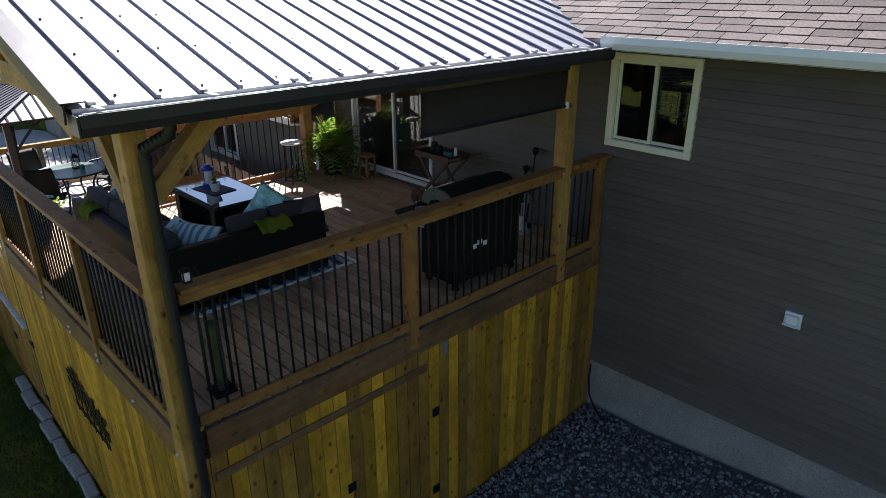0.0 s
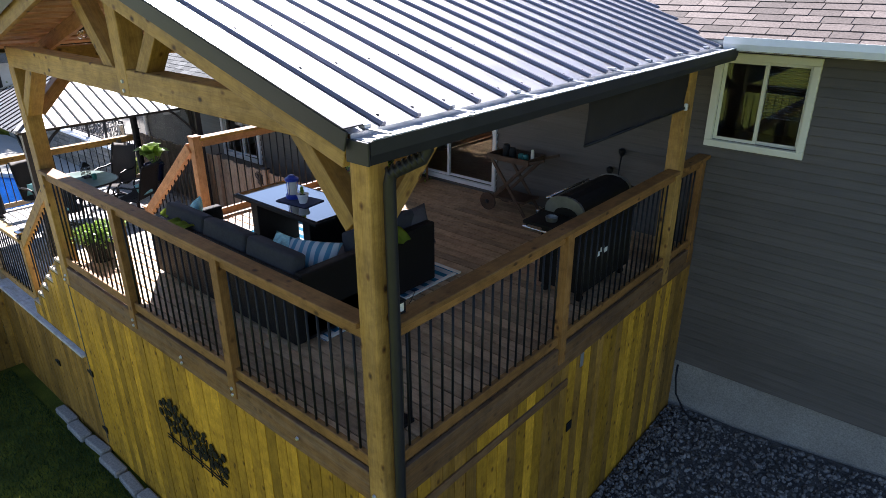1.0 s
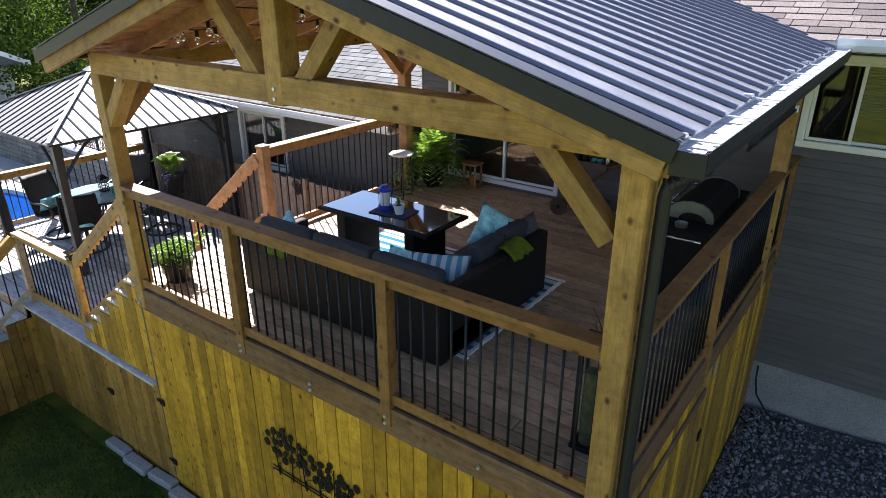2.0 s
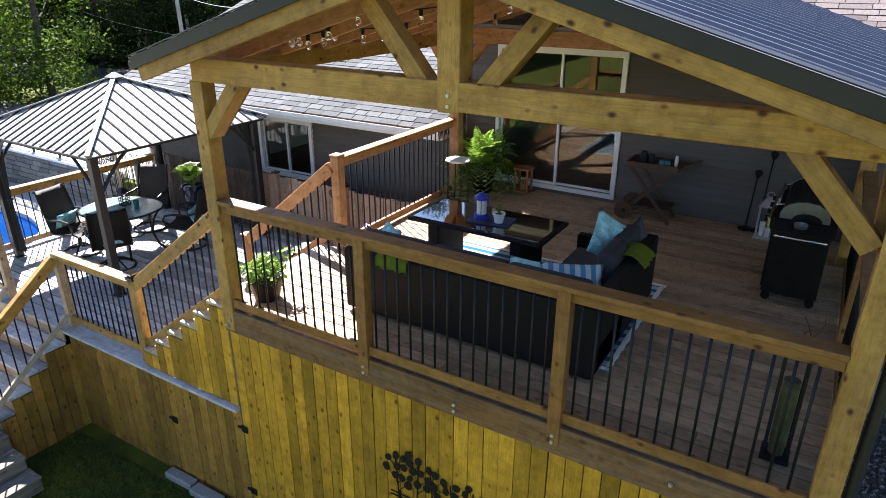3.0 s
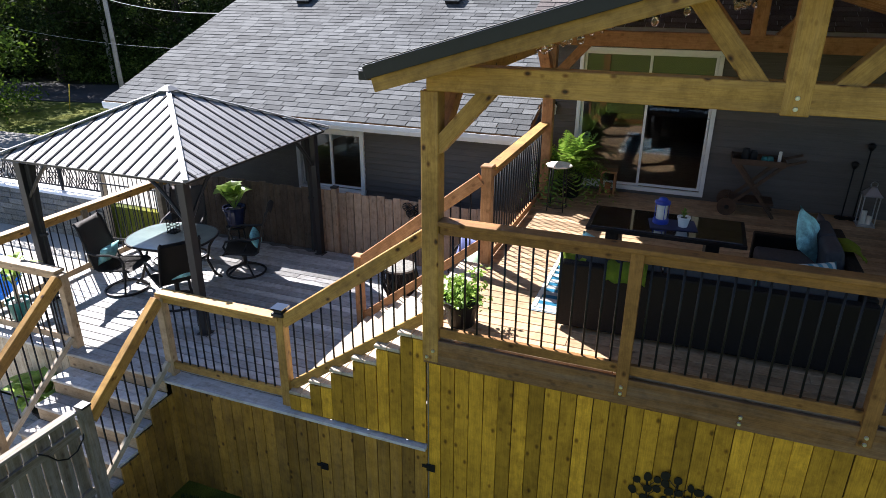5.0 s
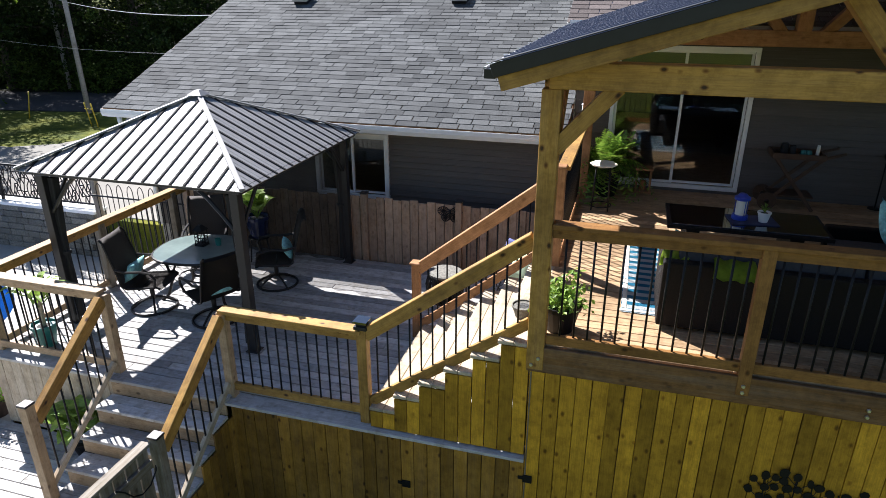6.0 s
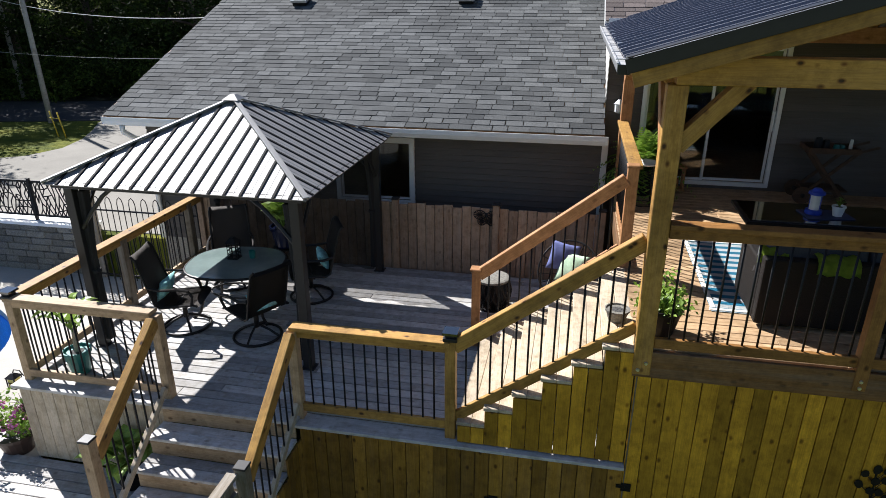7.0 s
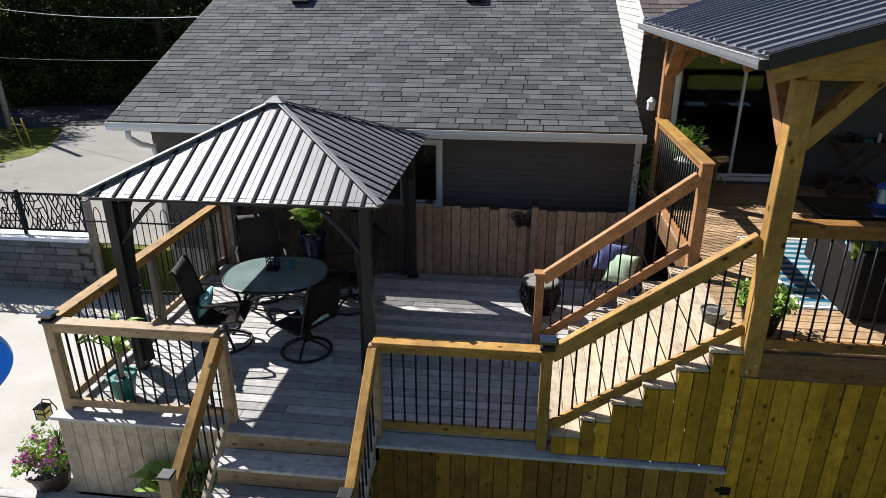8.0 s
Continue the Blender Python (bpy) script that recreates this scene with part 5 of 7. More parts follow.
def tree(seed, height, leaf):
    """A trunk with limbs and a crown of leaf clumps, at the origin."""
    rnd = random.Random(seed)
    t = thing("tree", (0, 0, 0), "tall leafy green tree at the edge of the woods", "tree", "woods")
    bm = bmesh.new()
    lean = (rnd.uniform(-0.4, 0.4), rnd.uniform(-0.4, 0.4))
    pts = [(lean[0] * f * f, lean[1] * f * f, height * 0.85 * f - 0.2) for f in (0, 0.2, 0.45, 0.7, 1.0)]
    tube(bm, pts, height * 0.017, 8, taper=0.25)
    centres = []
    for i in range(16):
        f = rnd.uniform(0.15, 0.98)
        a = rnd.uniform(0, 6.3)
        reach = height * (0.10 + 0.16 * math.sin(math.pi * min(1, f * 0.85 + 0.12))) * rnd.uniform(0.7, 1.2)
        z0 = height * 0.85 * f
        end = Vector((math.cos(a) * reach, math.sin(a) * reach, z0 + height * rnd.uniform(0.02, 0.10)))
        tube(bm, [(lean[0] * f * f, lean[1] * f * f, z0), tuple(end * 0.5 + Vector((0, 0, z0 * 0.5 - 0.1))), tuple(end)], height * 0.005, 5, taper=0.3)
        for _ in range(5):
            u = rnd.uniform(0.35, 1.1)
            centres.append((end.x * u + rnd.gauss(0, 0.4), end.y * u + rnd.gauss(0, 0.4), z0 + (end.z - z0) * u + rnd.gauss(0, 0.35)))
    part("trunk", bm, BARK, t)
    v, f = leaf_cloud(rnd, centres, 105, height * 0.032, 0.165)
    me = bpy.data.meshes.new("crown")
    me.from_pydata(v, [], f)
    me.materials.append(leaf)
    put(new("crown", me), t, I4)
    return t


def bush(seed, h, leaf):
    rnd = random.Random(seed)
    centres = [(rnd.gauss(0, h * 0.45), rnd.gauss(0, h * 0.45), abs(rnd.gauss(h * 0.4, h * 0.28))) for _ in range(34)]
    v, f = leaf_cloud(rnd, centres, 130, h * 0.105, 0.075 + 0.022 * h)
    me = bpy.data.meshes.new("bush")
    me.from_pydata(v, [], f)
    me.materials.append(leaf)
    return put(tagged(new("bush", me), "leafy green bush along the road", "bush", "roadside bushes"), None, I4)


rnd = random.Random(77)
kinds = [tree(s, h, m) for s, h, m in ((1, 11.0, LEAF_SHADED), (2, 13.0, LEAF), (3, 9.0, LEAF_SHADED), (4, 12.0, LEAF_SHADED))]
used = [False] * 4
bushes = [bush(11, 1.7, LEAF_SHADED), bush(12, 2.3, LEAF), bush(13, 4.2, LEAF_SHADED), bush(14, 3.4, LEAF_SHADED)]
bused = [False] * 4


def scatter(protos, used, x, y, z, s):
    k = rnd.randrange(min(len(protos), 4 if protos is kinds else 2))
    m = Matrix.Translation((x, y, z)) @ Matrix.Rotation(rnd.uniform(0, 6.3), 4, "Z")
    if not used[k]:
        used[k] = True
        protos[k].matrix_basis = m
    else:
        copy_thing(protos[k], m)


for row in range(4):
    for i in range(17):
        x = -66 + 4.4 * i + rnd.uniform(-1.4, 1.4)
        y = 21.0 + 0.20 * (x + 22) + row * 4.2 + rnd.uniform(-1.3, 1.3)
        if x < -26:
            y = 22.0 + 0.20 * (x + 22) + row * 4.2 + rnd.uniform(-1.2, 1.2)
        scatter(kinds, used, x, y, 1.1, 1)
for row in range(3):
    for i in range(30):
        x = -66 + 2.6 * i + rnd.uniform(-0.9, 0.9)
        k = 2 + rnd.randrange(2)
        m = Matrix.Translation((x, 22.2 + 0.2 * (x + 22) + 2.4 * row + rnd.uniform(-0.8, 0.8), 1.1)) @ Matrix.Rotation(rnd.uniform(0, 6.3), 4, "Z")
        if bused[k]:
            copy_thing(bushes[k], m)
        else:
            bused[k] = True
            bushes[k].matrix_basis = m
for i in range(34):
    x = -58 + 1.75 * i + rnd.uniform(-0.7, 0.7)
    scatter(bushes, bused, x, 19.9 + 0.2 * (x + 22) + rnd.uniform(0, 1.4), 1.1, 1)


# Trees added here so that their shade falls on the lawn and road.
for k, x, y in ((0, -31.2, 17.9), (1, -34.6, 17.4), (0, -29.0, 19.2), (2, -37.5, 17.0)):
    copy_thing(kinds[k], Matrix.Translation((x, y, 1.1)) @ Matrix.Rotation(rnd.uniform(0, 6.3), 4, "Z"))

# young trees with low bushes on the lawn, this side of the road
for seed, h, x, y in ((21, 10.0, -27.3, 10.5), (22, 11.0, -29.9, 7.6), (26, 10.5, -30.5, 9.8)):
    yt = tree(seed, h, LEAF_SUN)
    tagged(yt, "bright green leafy tree standing on the lawn", "tree", "lawn trees")
    yt.matrix_basis = Matrix.Translation((x, y, 1.1))
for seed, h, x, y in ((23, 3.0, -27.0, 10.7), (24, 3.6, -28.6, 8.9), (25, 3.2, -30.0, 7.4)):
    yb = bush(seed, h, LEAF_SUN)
    tagged(yb, "bright green bush under the lawn trees", "bush", "lawn bushes")
    yb.matrix_basis = Matrix.Translation((x, y, 1.1))


def pole(x, y, top, label, lean=0.0, r=0.11):
    p = thing("utility_pole", (x, y, 1.2), label, "utility pole", "utility poles")
    bm = bmesh.new()
    tube(bm, [(x, y, 1.0), (x + lean * 0.5, y, (1.2 + top) / 2), (x + lean, y, top)], r, 10, taper=0.75)
    part("shaft", bm, POLEWOOD, p, smooth=True)
    if top > 8:
        board("crossarm", (x + lean - 0.9, y, top - 0.5), (x + lean + 0.9, y, top - 0.5), 0.09, 0.11, OLDWOOD, p)


pole(-23.5, 14.1, 6.4, "grey wooden utility pole on the lawn", -0.1, 0.095)
pole(-28.4, 18.3, 10.0, "older grey wooden pole by the road", -0.3, 0.09)


def wire(pts, r=0.012):
    bm = bmesh.new()
    a, c, sag = Vector(pts[0]), Vector(pts[1]), pts[2]
    tube(bm, [tuple(a.lerp(c, k / 14) - Vector((0, 0, sag * 4 * (k / 14) * (1 - k / 14)))) for k in range(15)], r, 5)
    return solo("overhead_wire", bm, WIRE, "pale sagging overhead wire from the pole", "wire", group="overhead wires")


wire(((-26.8, 16.2, 5.2), (-12.2, 8.2, 5.0), 0.32), 0.009)
wire(((-34.0, 16.2, 4.1), (-12.9, 10.5, 3.95), 0.45), 0.004)
bol = thing("yellow_marker", (-21.6, 12.2, 1.2), "pair of thin yellow marker stakes on the lawn", "marker")
for dx in (0.0, 0.28):
    rod("stake", (-21.6 + dx * 1.3, 12.2 - dx * 0.4, 1.15), (-21.75 + dx * 1.3, 12.2 - dx * 0.4, 2.0), 0.02, YELLOWPAINT, bol)
rod("tie", (-21.80, 12.22, 1.80), (-21.30, 12.06, 1.80), 0.012, YELLOWPAINT, bol)

lone = thing("marker_stake", (-24.7, 12.65, 1.2), "single thin yellow marker stake on the lawn", "marker")
rod("stake", (-24.7, 12.65, 1.15), (-24.45, 12.65, 2.15), 0.02, YELLOWPAINT, lone)

# neighbour's house beyond the pool
nb = thing("neighbour_house", (-31, 3.5, 0.4), "white-sided house with a grey roof beyond the pool", "house")
slab("wall", (-37, 0.0, 0.3), (-26.6, 7.4, 2.6), WHITESIDING, "white siding wall", "", nb)
bm = bmesh.new()
prism(bm, [(-26.1, -0.5, 2.6), (-26.1, 7.9, 2.6), (-26.1, 3.7, 4.6)], (-11.4, 0, 0))
part("roof", bm, SHINGLE, nb, "grey shingle roof")
board("fascia", (-26.09, 7.92, 2.62), (-37.5, 7.92, 2.62), 0.03, 0.16, WHITE, nb)
board("fascia", (-26.09, -0.5, 2.6), (-26.09, 3.7, 4.62), 0.03, 0.16, WHITE, nb)
board("fascia", (-26.09, 7.9, 2.6), (-26.09, 3.7, 4.62), 0.03, 0.16, WHITE, nb)
for y in (2.0, 5.2):
    slab("window", (-26.62, y - 0.5, 1.2), (-26.57, y + 0.5, 2.2), BLACK, "dark window", "", nb)

# ---- plants ----


def leaf_blade(bm, base, direction, up, length, width, droop, n=5):
    """One long leaf, bent by its weight."""
    d, u = Vector(direction).normalized(), Vector(up).normalized()
    side = d.cross(u).normalized()
    prev = None
    for i in range(n + 1):
        f = i / n
        c = Vector(base) + d * length * f + u * (length * 0.25 * math.sin(f * 2.2)) - Vector((0, 0, droop * f * f))
        w = width * math.sin(math.pi * min(1, 0.10 + 0.9 * f)) ** 0.8 * 0.5
        fold = u * (w * 0.35)
        ring = (bm.verts.new(c - side * w + fold), bm.verts.new(c), bm.verts.new(c + side * w + fold))
        if prev:
            bm.faces.new((prev[0], prev[1], ring[1], ring[0]))
            bm.faces.new((prev[1], prev[2], ring[2], ring[1]))
        prev = ring


def flowerpot(name, at, r, h, mat, label, cat="plant pot", flare=1.2):
    """A pot with a rim and soil."""
    t = thing(name, at, label, cat)
    bm = bmesh.new()
    lathe(bm, [(r * 0.75, 0), (r * 0.78, 0.01), (r * flare * 0.92, h * 0.85), (r * flare, h * 0.86), (r * flare, h), (r * flare * 0.9, h), (r * flare * 0.88, h * 0.9)], 20, at)
    part("pot", bm, mat, t, smooth=False)
    bm = bmesh.new()
    lathe(bm, [(r * flare * 0.88, h * 0.86), (r * flare * 0.5, h * 0.9), (0.01, h * 0.91)], 16, at)
    part("soil", bm, SUBSOIL, t)
    return t


def fern(at, seed, size):
    t = flowerpot("potted_fern", at, 0.18, 0.40, BLACK, "lush bright green fern in a black pot on the deck", "potted plant")
    rnd = random.Random(seed)
    bm = bmesh.new()
    for i in range(130):
        a, el = rnd.uniform(0, 6.3), rnd.uniform(0.25, 1.45)
        d = Vector((math.cos(a) * math.cos(el), math.sin(a) * math.cos(el), math.sin(el)))
        L = size * rnd.uniform(0.6, 1.05)
        base = Vector(at) + Vector((rnd.gauss(0, 0.04), rnd.gauss(0, 0.04), 0.40))
        side = d.cross(Vector((0, 0, 1))).normalized()
        n = 13
        for k in range(2, n):
            f = k / n
            c = base + d * L * f - Vector((0, 0, L * 0.75 * f * f * math.cos(el) + 0.22 * f * f))
            w = 0.085 * math.sin(math.pi * (0.12 + 0.85 * f)) * size / 0.6
            t3 = (d - Vector((0, 0, 1.3 * f * math.cos(el)))).normalized()
            for sgn in (-1, 1):
                tip = c + side * sgn * w + t3 * w * 0.35 - Vector((0, 0, w * 0.25))
                v = [bm.verts.new(c), bm.verts.new(c * 0.5 + tip * 0.5 + t3 * 0.016), bm.verts.new(tip), bm.verts.new(c * 0.5 + tip * 0.5 - t3 * 0.016)]
                bm.faces.new(v)
    me = bpy.data.meshes.new("fronds")
    bm.to_mesh(me)
    bm.free()
    me.materials.append(LEAF2)
    put(new("fronds", me), t, I4)
    return t


fern((-4.86, 4.68, FLOOR), 3, 1.0)


def broad_plant(name, at, pot_r, pot_h, pot_mat, label, n, length, width, rise, seed, stem=0.0):
    t = flowerpot(name, at, pot_r, pot_h, pot_mat, label, "potted plant")
    rnd = random.Random(seed)
    if stem:
        bm = bmesh.new()
        tube(bm, [(at[0], at[1], at[2] + pot_h * 0.8), (at[0] + 0.03, at[1], at[2] + pot_h + stem)], 0.03, 8, taper=0.7)
        part("stem", bm, TREAD, t, "pale bare stem")
    for i in range(n):
        a = i * 2.4 + rnd.uniform(-0.4, 0.4)
        el = rnd.uniform(rise - 0.35, rise + 0.35)
        d = Vector((math.cos(a) * math.cos(el), math.sin(a) * math.cos(el), math.sin(el)))
        up = Vector((-math.cos(a) * math.sin(el), -math.sin(a) * math.sin(el), math.cos(el)))
        base = Vector(at) + Vector((0, 0, pot_h * 0.9 + stem * rnd.uniform(0.5, 1.0)))
        mid = base + d * length * 0.35
        bm = bmesh.new()
        tube(bm, [tuple(base), tuple(mid)], 0.008, 5)
        L = length * rnd.uniform(0.6, 1.0)
        leaf_blade(bm, mid, d * 0.7 + Vector((math.cos(a), math.sin(a), 0)) * 0.3, up, L * 0.75, width * rnd.uniform(0.7, 1.1), L * 0.3)
        ob = part("leaf", bm, BIGLEAF, t)
    return t


broad_plant("elephant_ear_plant", (-10.08, 3.42, LOW + 0.40), 0.16, 0.34, BLUEPOT, "broad-leaved green plant in a dark blue pot", 13, 0.60, 0.34, 1.2, 5)
stand = thing("plant_stand", (-10.08, 3.42, LOW), "black metal stand under the blue plant pot", "plant stand")
for k in range(3):
    a = k * 2.094
    rod("leg", (-10.08 + 0.18 * math.cos(a), 3.42 + 0.18 * math.sin(a), LOW), (-10.08 + 0.13 * math.cos(a), 3.42 + 0.13 * math.sin(a), LOW + 0.39), 0.012, BLACK, stand)
bm = bmesh.new()
lathe(bm, [(0.15, 0.375), (0.17, 0.38), (0.17, 0.398), (0.15, 0.40)], 18, (-10.08, 3.42, LOW))
part("ring", bm, BLACK, stand)
broad_plant("cane_plant", (-11.18, 0.32, LOW), 0.125, 0.29, TEALPOT, "green cane plant in a teal pot", 24, 0.46, 0.10, 0.75, 6, 0.42)
broad_plant("leafy_plant", (-10.35, -0.20, PATIO), 0.15, 0.20, BLACK, "bright green broad-leaved plant beside the stairs", 24, 0.72, 0.26, 1.0, 8)


def flowers(name, at, r, h, pot, label, seed, n, colours, spread, tall):
    t = flowerpot(name, at, r, h, pot, label, "potted plant")
    rnd = random.Random(seed)
    centres = [(at[0] + rnd.gauss(0, spread * 0.55), at[1] + rnd.gauss(0, spread * 0.55), at[2] + h + abs(rnd.gauss(tall * 0.45, tall * 0.3))) for _ in range(n)]
    v, f = leaf_cloud(rnd, centres, 26, 0.045, 0.055)
    me = bpy.data.meshes.new("foliage")
    me.from_pydata(v, [], f)
    me.materials.append(LEAF2)
    put(new("foliage", me), t, I4)
    if colours:
        v, f = leaf_cloud(rnd, [(c[0] * 1.0 + rnd.gauss(0, 0.03), c[1] - 0.03, c[2] + 0.05) for c in centres[: n // 2]], 16, 0.03, 0.045)
        me = bpy.data.meshes.new("blossoms")
        me.from_pydata(v, [], f)
        me.materials.append(colours)
        put(tagged(new("blossoms", me), "pink blossoms"), t, I4)
    return t


fl = flowers("flower_pot", (-12.08, 0.10, 0.41), 0.20, 0.26, BROWNPOT, "pot of pink flowers and dark grass on the paving", 4, 40, PETAL, 0.26, 0.34)
bm = bmesh.new()
r4 = random.Random(9)
for i in range(60):
    a = r4.uniform(0, 6.3)
    leaf_blade(bm, (-11.98, 0.20, 0.41 + 0.24), (math.cos(a) * 0.5, math.sin(a) * 0.5, 1), (-math.cos(a), -math.sin(a), 0.4), r4.uniform(0.4, 0.7), 0.012, 0.25, 4)
part("grass_blades", bm, DARKGRASS, fl, "dark reddish grass blades")
flowers("flower_planter", (-5.04, 0.35, FLOOR), 0.16, 0.27, BLACK, "black planter with trailing green foliage beside the railing", 6, 32, None, 0.17, 0.13)

# ---- furniture of the upper deck ----


def soft_box(bm, c, s, m=I4, r=0.05, puff=0.0):
    """A cushion: a box with round edges and a swollen middle."""
    q = bmesh.new()
    bmesh.ops.create_cube(q, size=1.0)
    bmesh.ops.scale(q, vec=s, verts=q.verts)
    bmesh.ops.bevel(q, geom=q.edges[:], offset=r, segments=3, affect="EDGES", profile=0.6)
    if puff:
        bmesh.ops.subdivide_edges(q, edges=q.edges[:], cuts=1)
        for v in q.verts:
            f = max(0.0, 1 - (2 * v.co.x / s[0]) ** 2) * max(0.0, 1 - (2 * v.co.y / s[1]) ** 2)
            v.co.z += puff * f * (1 if v.co.z > 0 else -1)
            f = max(0.0, 1 - (2 * v.co.z / s[2]) ** 2)
    me = bpy.data.meshes.new("tmp")
    bmesh.ops.transform(q, matrix=m @ Matrix.Translation(c), verts=q.verts)
    q.to_mesh(me)
    q.free()
    bm.from_mesh(me)
    bpy.data.meshes.remove(me)


def pillow(name, m, w, h, t, mat, label):
    """A throw pillow with pinched corners."""
    bm = bmesh.new()
    n = 10
    top, bot = {}, {}
    for i in range(n + 1):
        for j in range(n + 1):
            u, v = i / n * 2 - 1, j / n * 2 - 1
            puff = ((1 - u * u) * (1 - v * v)) ** 0.45
            k = 1 - 0.10 * (u * u * (1 - v * v) + v * v * (1 - u * u)) - 0.02
            x, y = u * w / 2 * (1 - 0.09 * (1 - v * v)), v * h / 2 * (1 - 0.09 * (1 - u * u))
            wob = 0.010 * math.sin(5 * u + 3 * v)
            top[i, j] = bm.verts.new((x, y, t / 2 * puff + wob * puff))
            bot[i, j] = bm.verts.new((x, y, -t / 2 * puff)) if 0 < i < n and 0 < j < n else top[i, j]
    for i in range(n):
        for j in range(n):
            bm.faces.new((top[i, j], top[i + 1, j], top[i + 1, j + 1], top[i, j + 1]))
            quad = [bot[i, j], bot[i, j + 1], bot[i + 1, j + 1], bot[i + 1, j]]
            if len(set(quad)) > 2:
                bm.faces.new(quad)
    return solo(name, bm, mat, label, "cushion", m, "throw pillows", smooth=True)


def sofa():
    x0, x1, y0, y1 = -4.20, -1.70, 0.59, 2.42
    z = FLOOR + 0.012
    t = thing("sectional_sofa", (-3.0, 1.2, z), "dark wicker corner sofa with charcoal cushions on the rug", "sofa")

    def wick(name, lo, hi):
        bm = bmesh.new()
        add_box(bm, (0, 0, 0), [b - a for a, b in zip(lo, hi)], chamfer=0.018)
        part(name, bm, WICKER, t, "", Matrix.Translation([(a + b) / 2 for a, b in zip(lo, hi)]))
    wick("base", (x0 + 0.1, y0 + 0.12, z + 0.05), (x1, y0 + 0.78, z + 0.30))
    wick("base", (x1 - 0.78, y0 + 0.785, z + 0.05), (x1 - 0.12, y1 - 0.1, z + 0.30))
    wick("backrest", (x0, y0, z + 0.03), (x1, y0 + 0.115, z + 0.66))
    wick("backrest", (x1 - 0.115, y0 + 0.12, z + 0.03), (x1, y1, z + 0.68))
    wick("arm", (x0, y0 + 0.12, z + 0.03), (x0 + 0.11, y0 + 0.82, z + 0.58))
    wick("arm", (x1 - 0.80, y1 - 0.11, z + 0.03), (x1 - 0.12, y1, z + 0.56))

    def cush(name, c, s, m=I4, mat=CUSHION):
        bm = bmesh.new()
        soft_box(bm, (0, 0, 0), s, I4, min(s) * 0.32, 0.018)
        part(name, bm, mat, t, "", Matrix.Translation(c) @ m, True)
    for k in range(3):
        w = (x1 - x0 - 0.25) / 3
        cx = x0 + 0.12 + w * (k + 0.5)
        cush("seat_cushion", (cx, y0 + 0.46, z + 0.37), (w - 0.015, 0.66, 0.14))
        cush("back_cushion", (cx, y0 + 0.19, z + 0.60), (w - 0.02, 0.40, 0.15), pose(0, 0, 0, 78))
    for k in range(2):
        w = (y1 - y0 - 0.92) / 2
        cy = y0 + 0.80 + w * (k + 0.5)
        cush("seat_cushion", (x1 - 0.46, cy, z + 0.37), (0.64, w - 0.015, 0.14), mat=GREYCUSH)
        cush("back_cushion", (x1 - 0.20, cy, z + 0.60), (0.40, w - 0.02, 0.15), pose(0, 0, 0, 0, 80))


sofa()
pillow("throw_pillow", pose(-2.06, 1.96, 3.36, 62, 34, 48), 0.46, 0.46, 0.16, TEALCLOTH, "teal patterned throw pillow on the corner sofa")
pillow("throw_pillow", pose(-1.86, 2.28, 3.25, 66, 0, 84), 0.44, 0.44, 0.15, GREYCUSH, "grey throw pillow on the corner sofa")
pillow("throw_pillow", pose(-2.12, 1.14, 3.25, 42, 0, 25), 0.56, 0.32, 0.15, STRIPED, "blue striped throw pillow on the corner sofa")
pillow("throw_pillow", pose(-2.50, 1.10, 3.20, 45, 0, 4), 0.46, 0.34, 0.13, TEALCLOTH, "teal throw pillow lying against the sofa back")
pillow("throw_pillow", pose(-3.98, 1.00, 3.24, 68, 0, -35), 0.38, 0.38, 0.15, TEALCLOTH, "teal throw pillow at the end of the sofa")
pillow("throw_pillow", pose(-4.03, 0.84, 3.24, 75, 0, -20), 0.36, 0.36, 0.14, GREYCUSH, "grey throw pillow at the end of the sofa")


def throw(name, at, along, w, drop, label):
    """A cloth laid over the sofa's back, hanging on both sides."""
    bm = bmesh.new()
    d = Vector(along).normalized()
    n = d.cross(Vector((0, 0, 1)))
    prof = [(-0.105, -drop), (-0.10, -drop * 0.5), (-0.09, 0.0), (-0.04, 0.035), (0.04, 0.04), (0.10, 0.01), (0.15, -drop * 0.35), (0.17, -drop * 0.7)]
    rows = []
    for i in range(13):
        u = (i / 12 - 0.5) * w
        rows.append([bm.verts.new(Vector(at) + d * u + n * (p + 0.012 * math.sin(i * 1.9 + q * 9)) + Vector((0, 0, q + 0.012 * math.sin(i * 1.3)))) for p, q in prof])
    for a, c in zip(rows, rows[1:]):
        for k in range(len(prof) - 1):
            bm.faces.new((a[k], c[k], c[k + 1], a[k + 1]))
    bmesh.ops.solidify(bm, geom=bm.faces[:], thickness=0.008)
    return solo(name, bm, LIMECLOTH, label, "blanket", smooth=True)


throw("throw_blanket", (-1.79, 1.80, 3.335), (0, 1, 0), 0.36, 0.08, "lime green throw over the sofa back")
throw("throw_blanket", (-3.62, 0.65, 3.305), (-1, 0, 0), 0.34, 0.10, "lime green throw hanging over the sofa back")
throw("throw_blanket", (-4.08, 0.80, 3.29), (-1, 0.3, 0), 0.24, 0.09, "green cloth folded over the sofa corner")

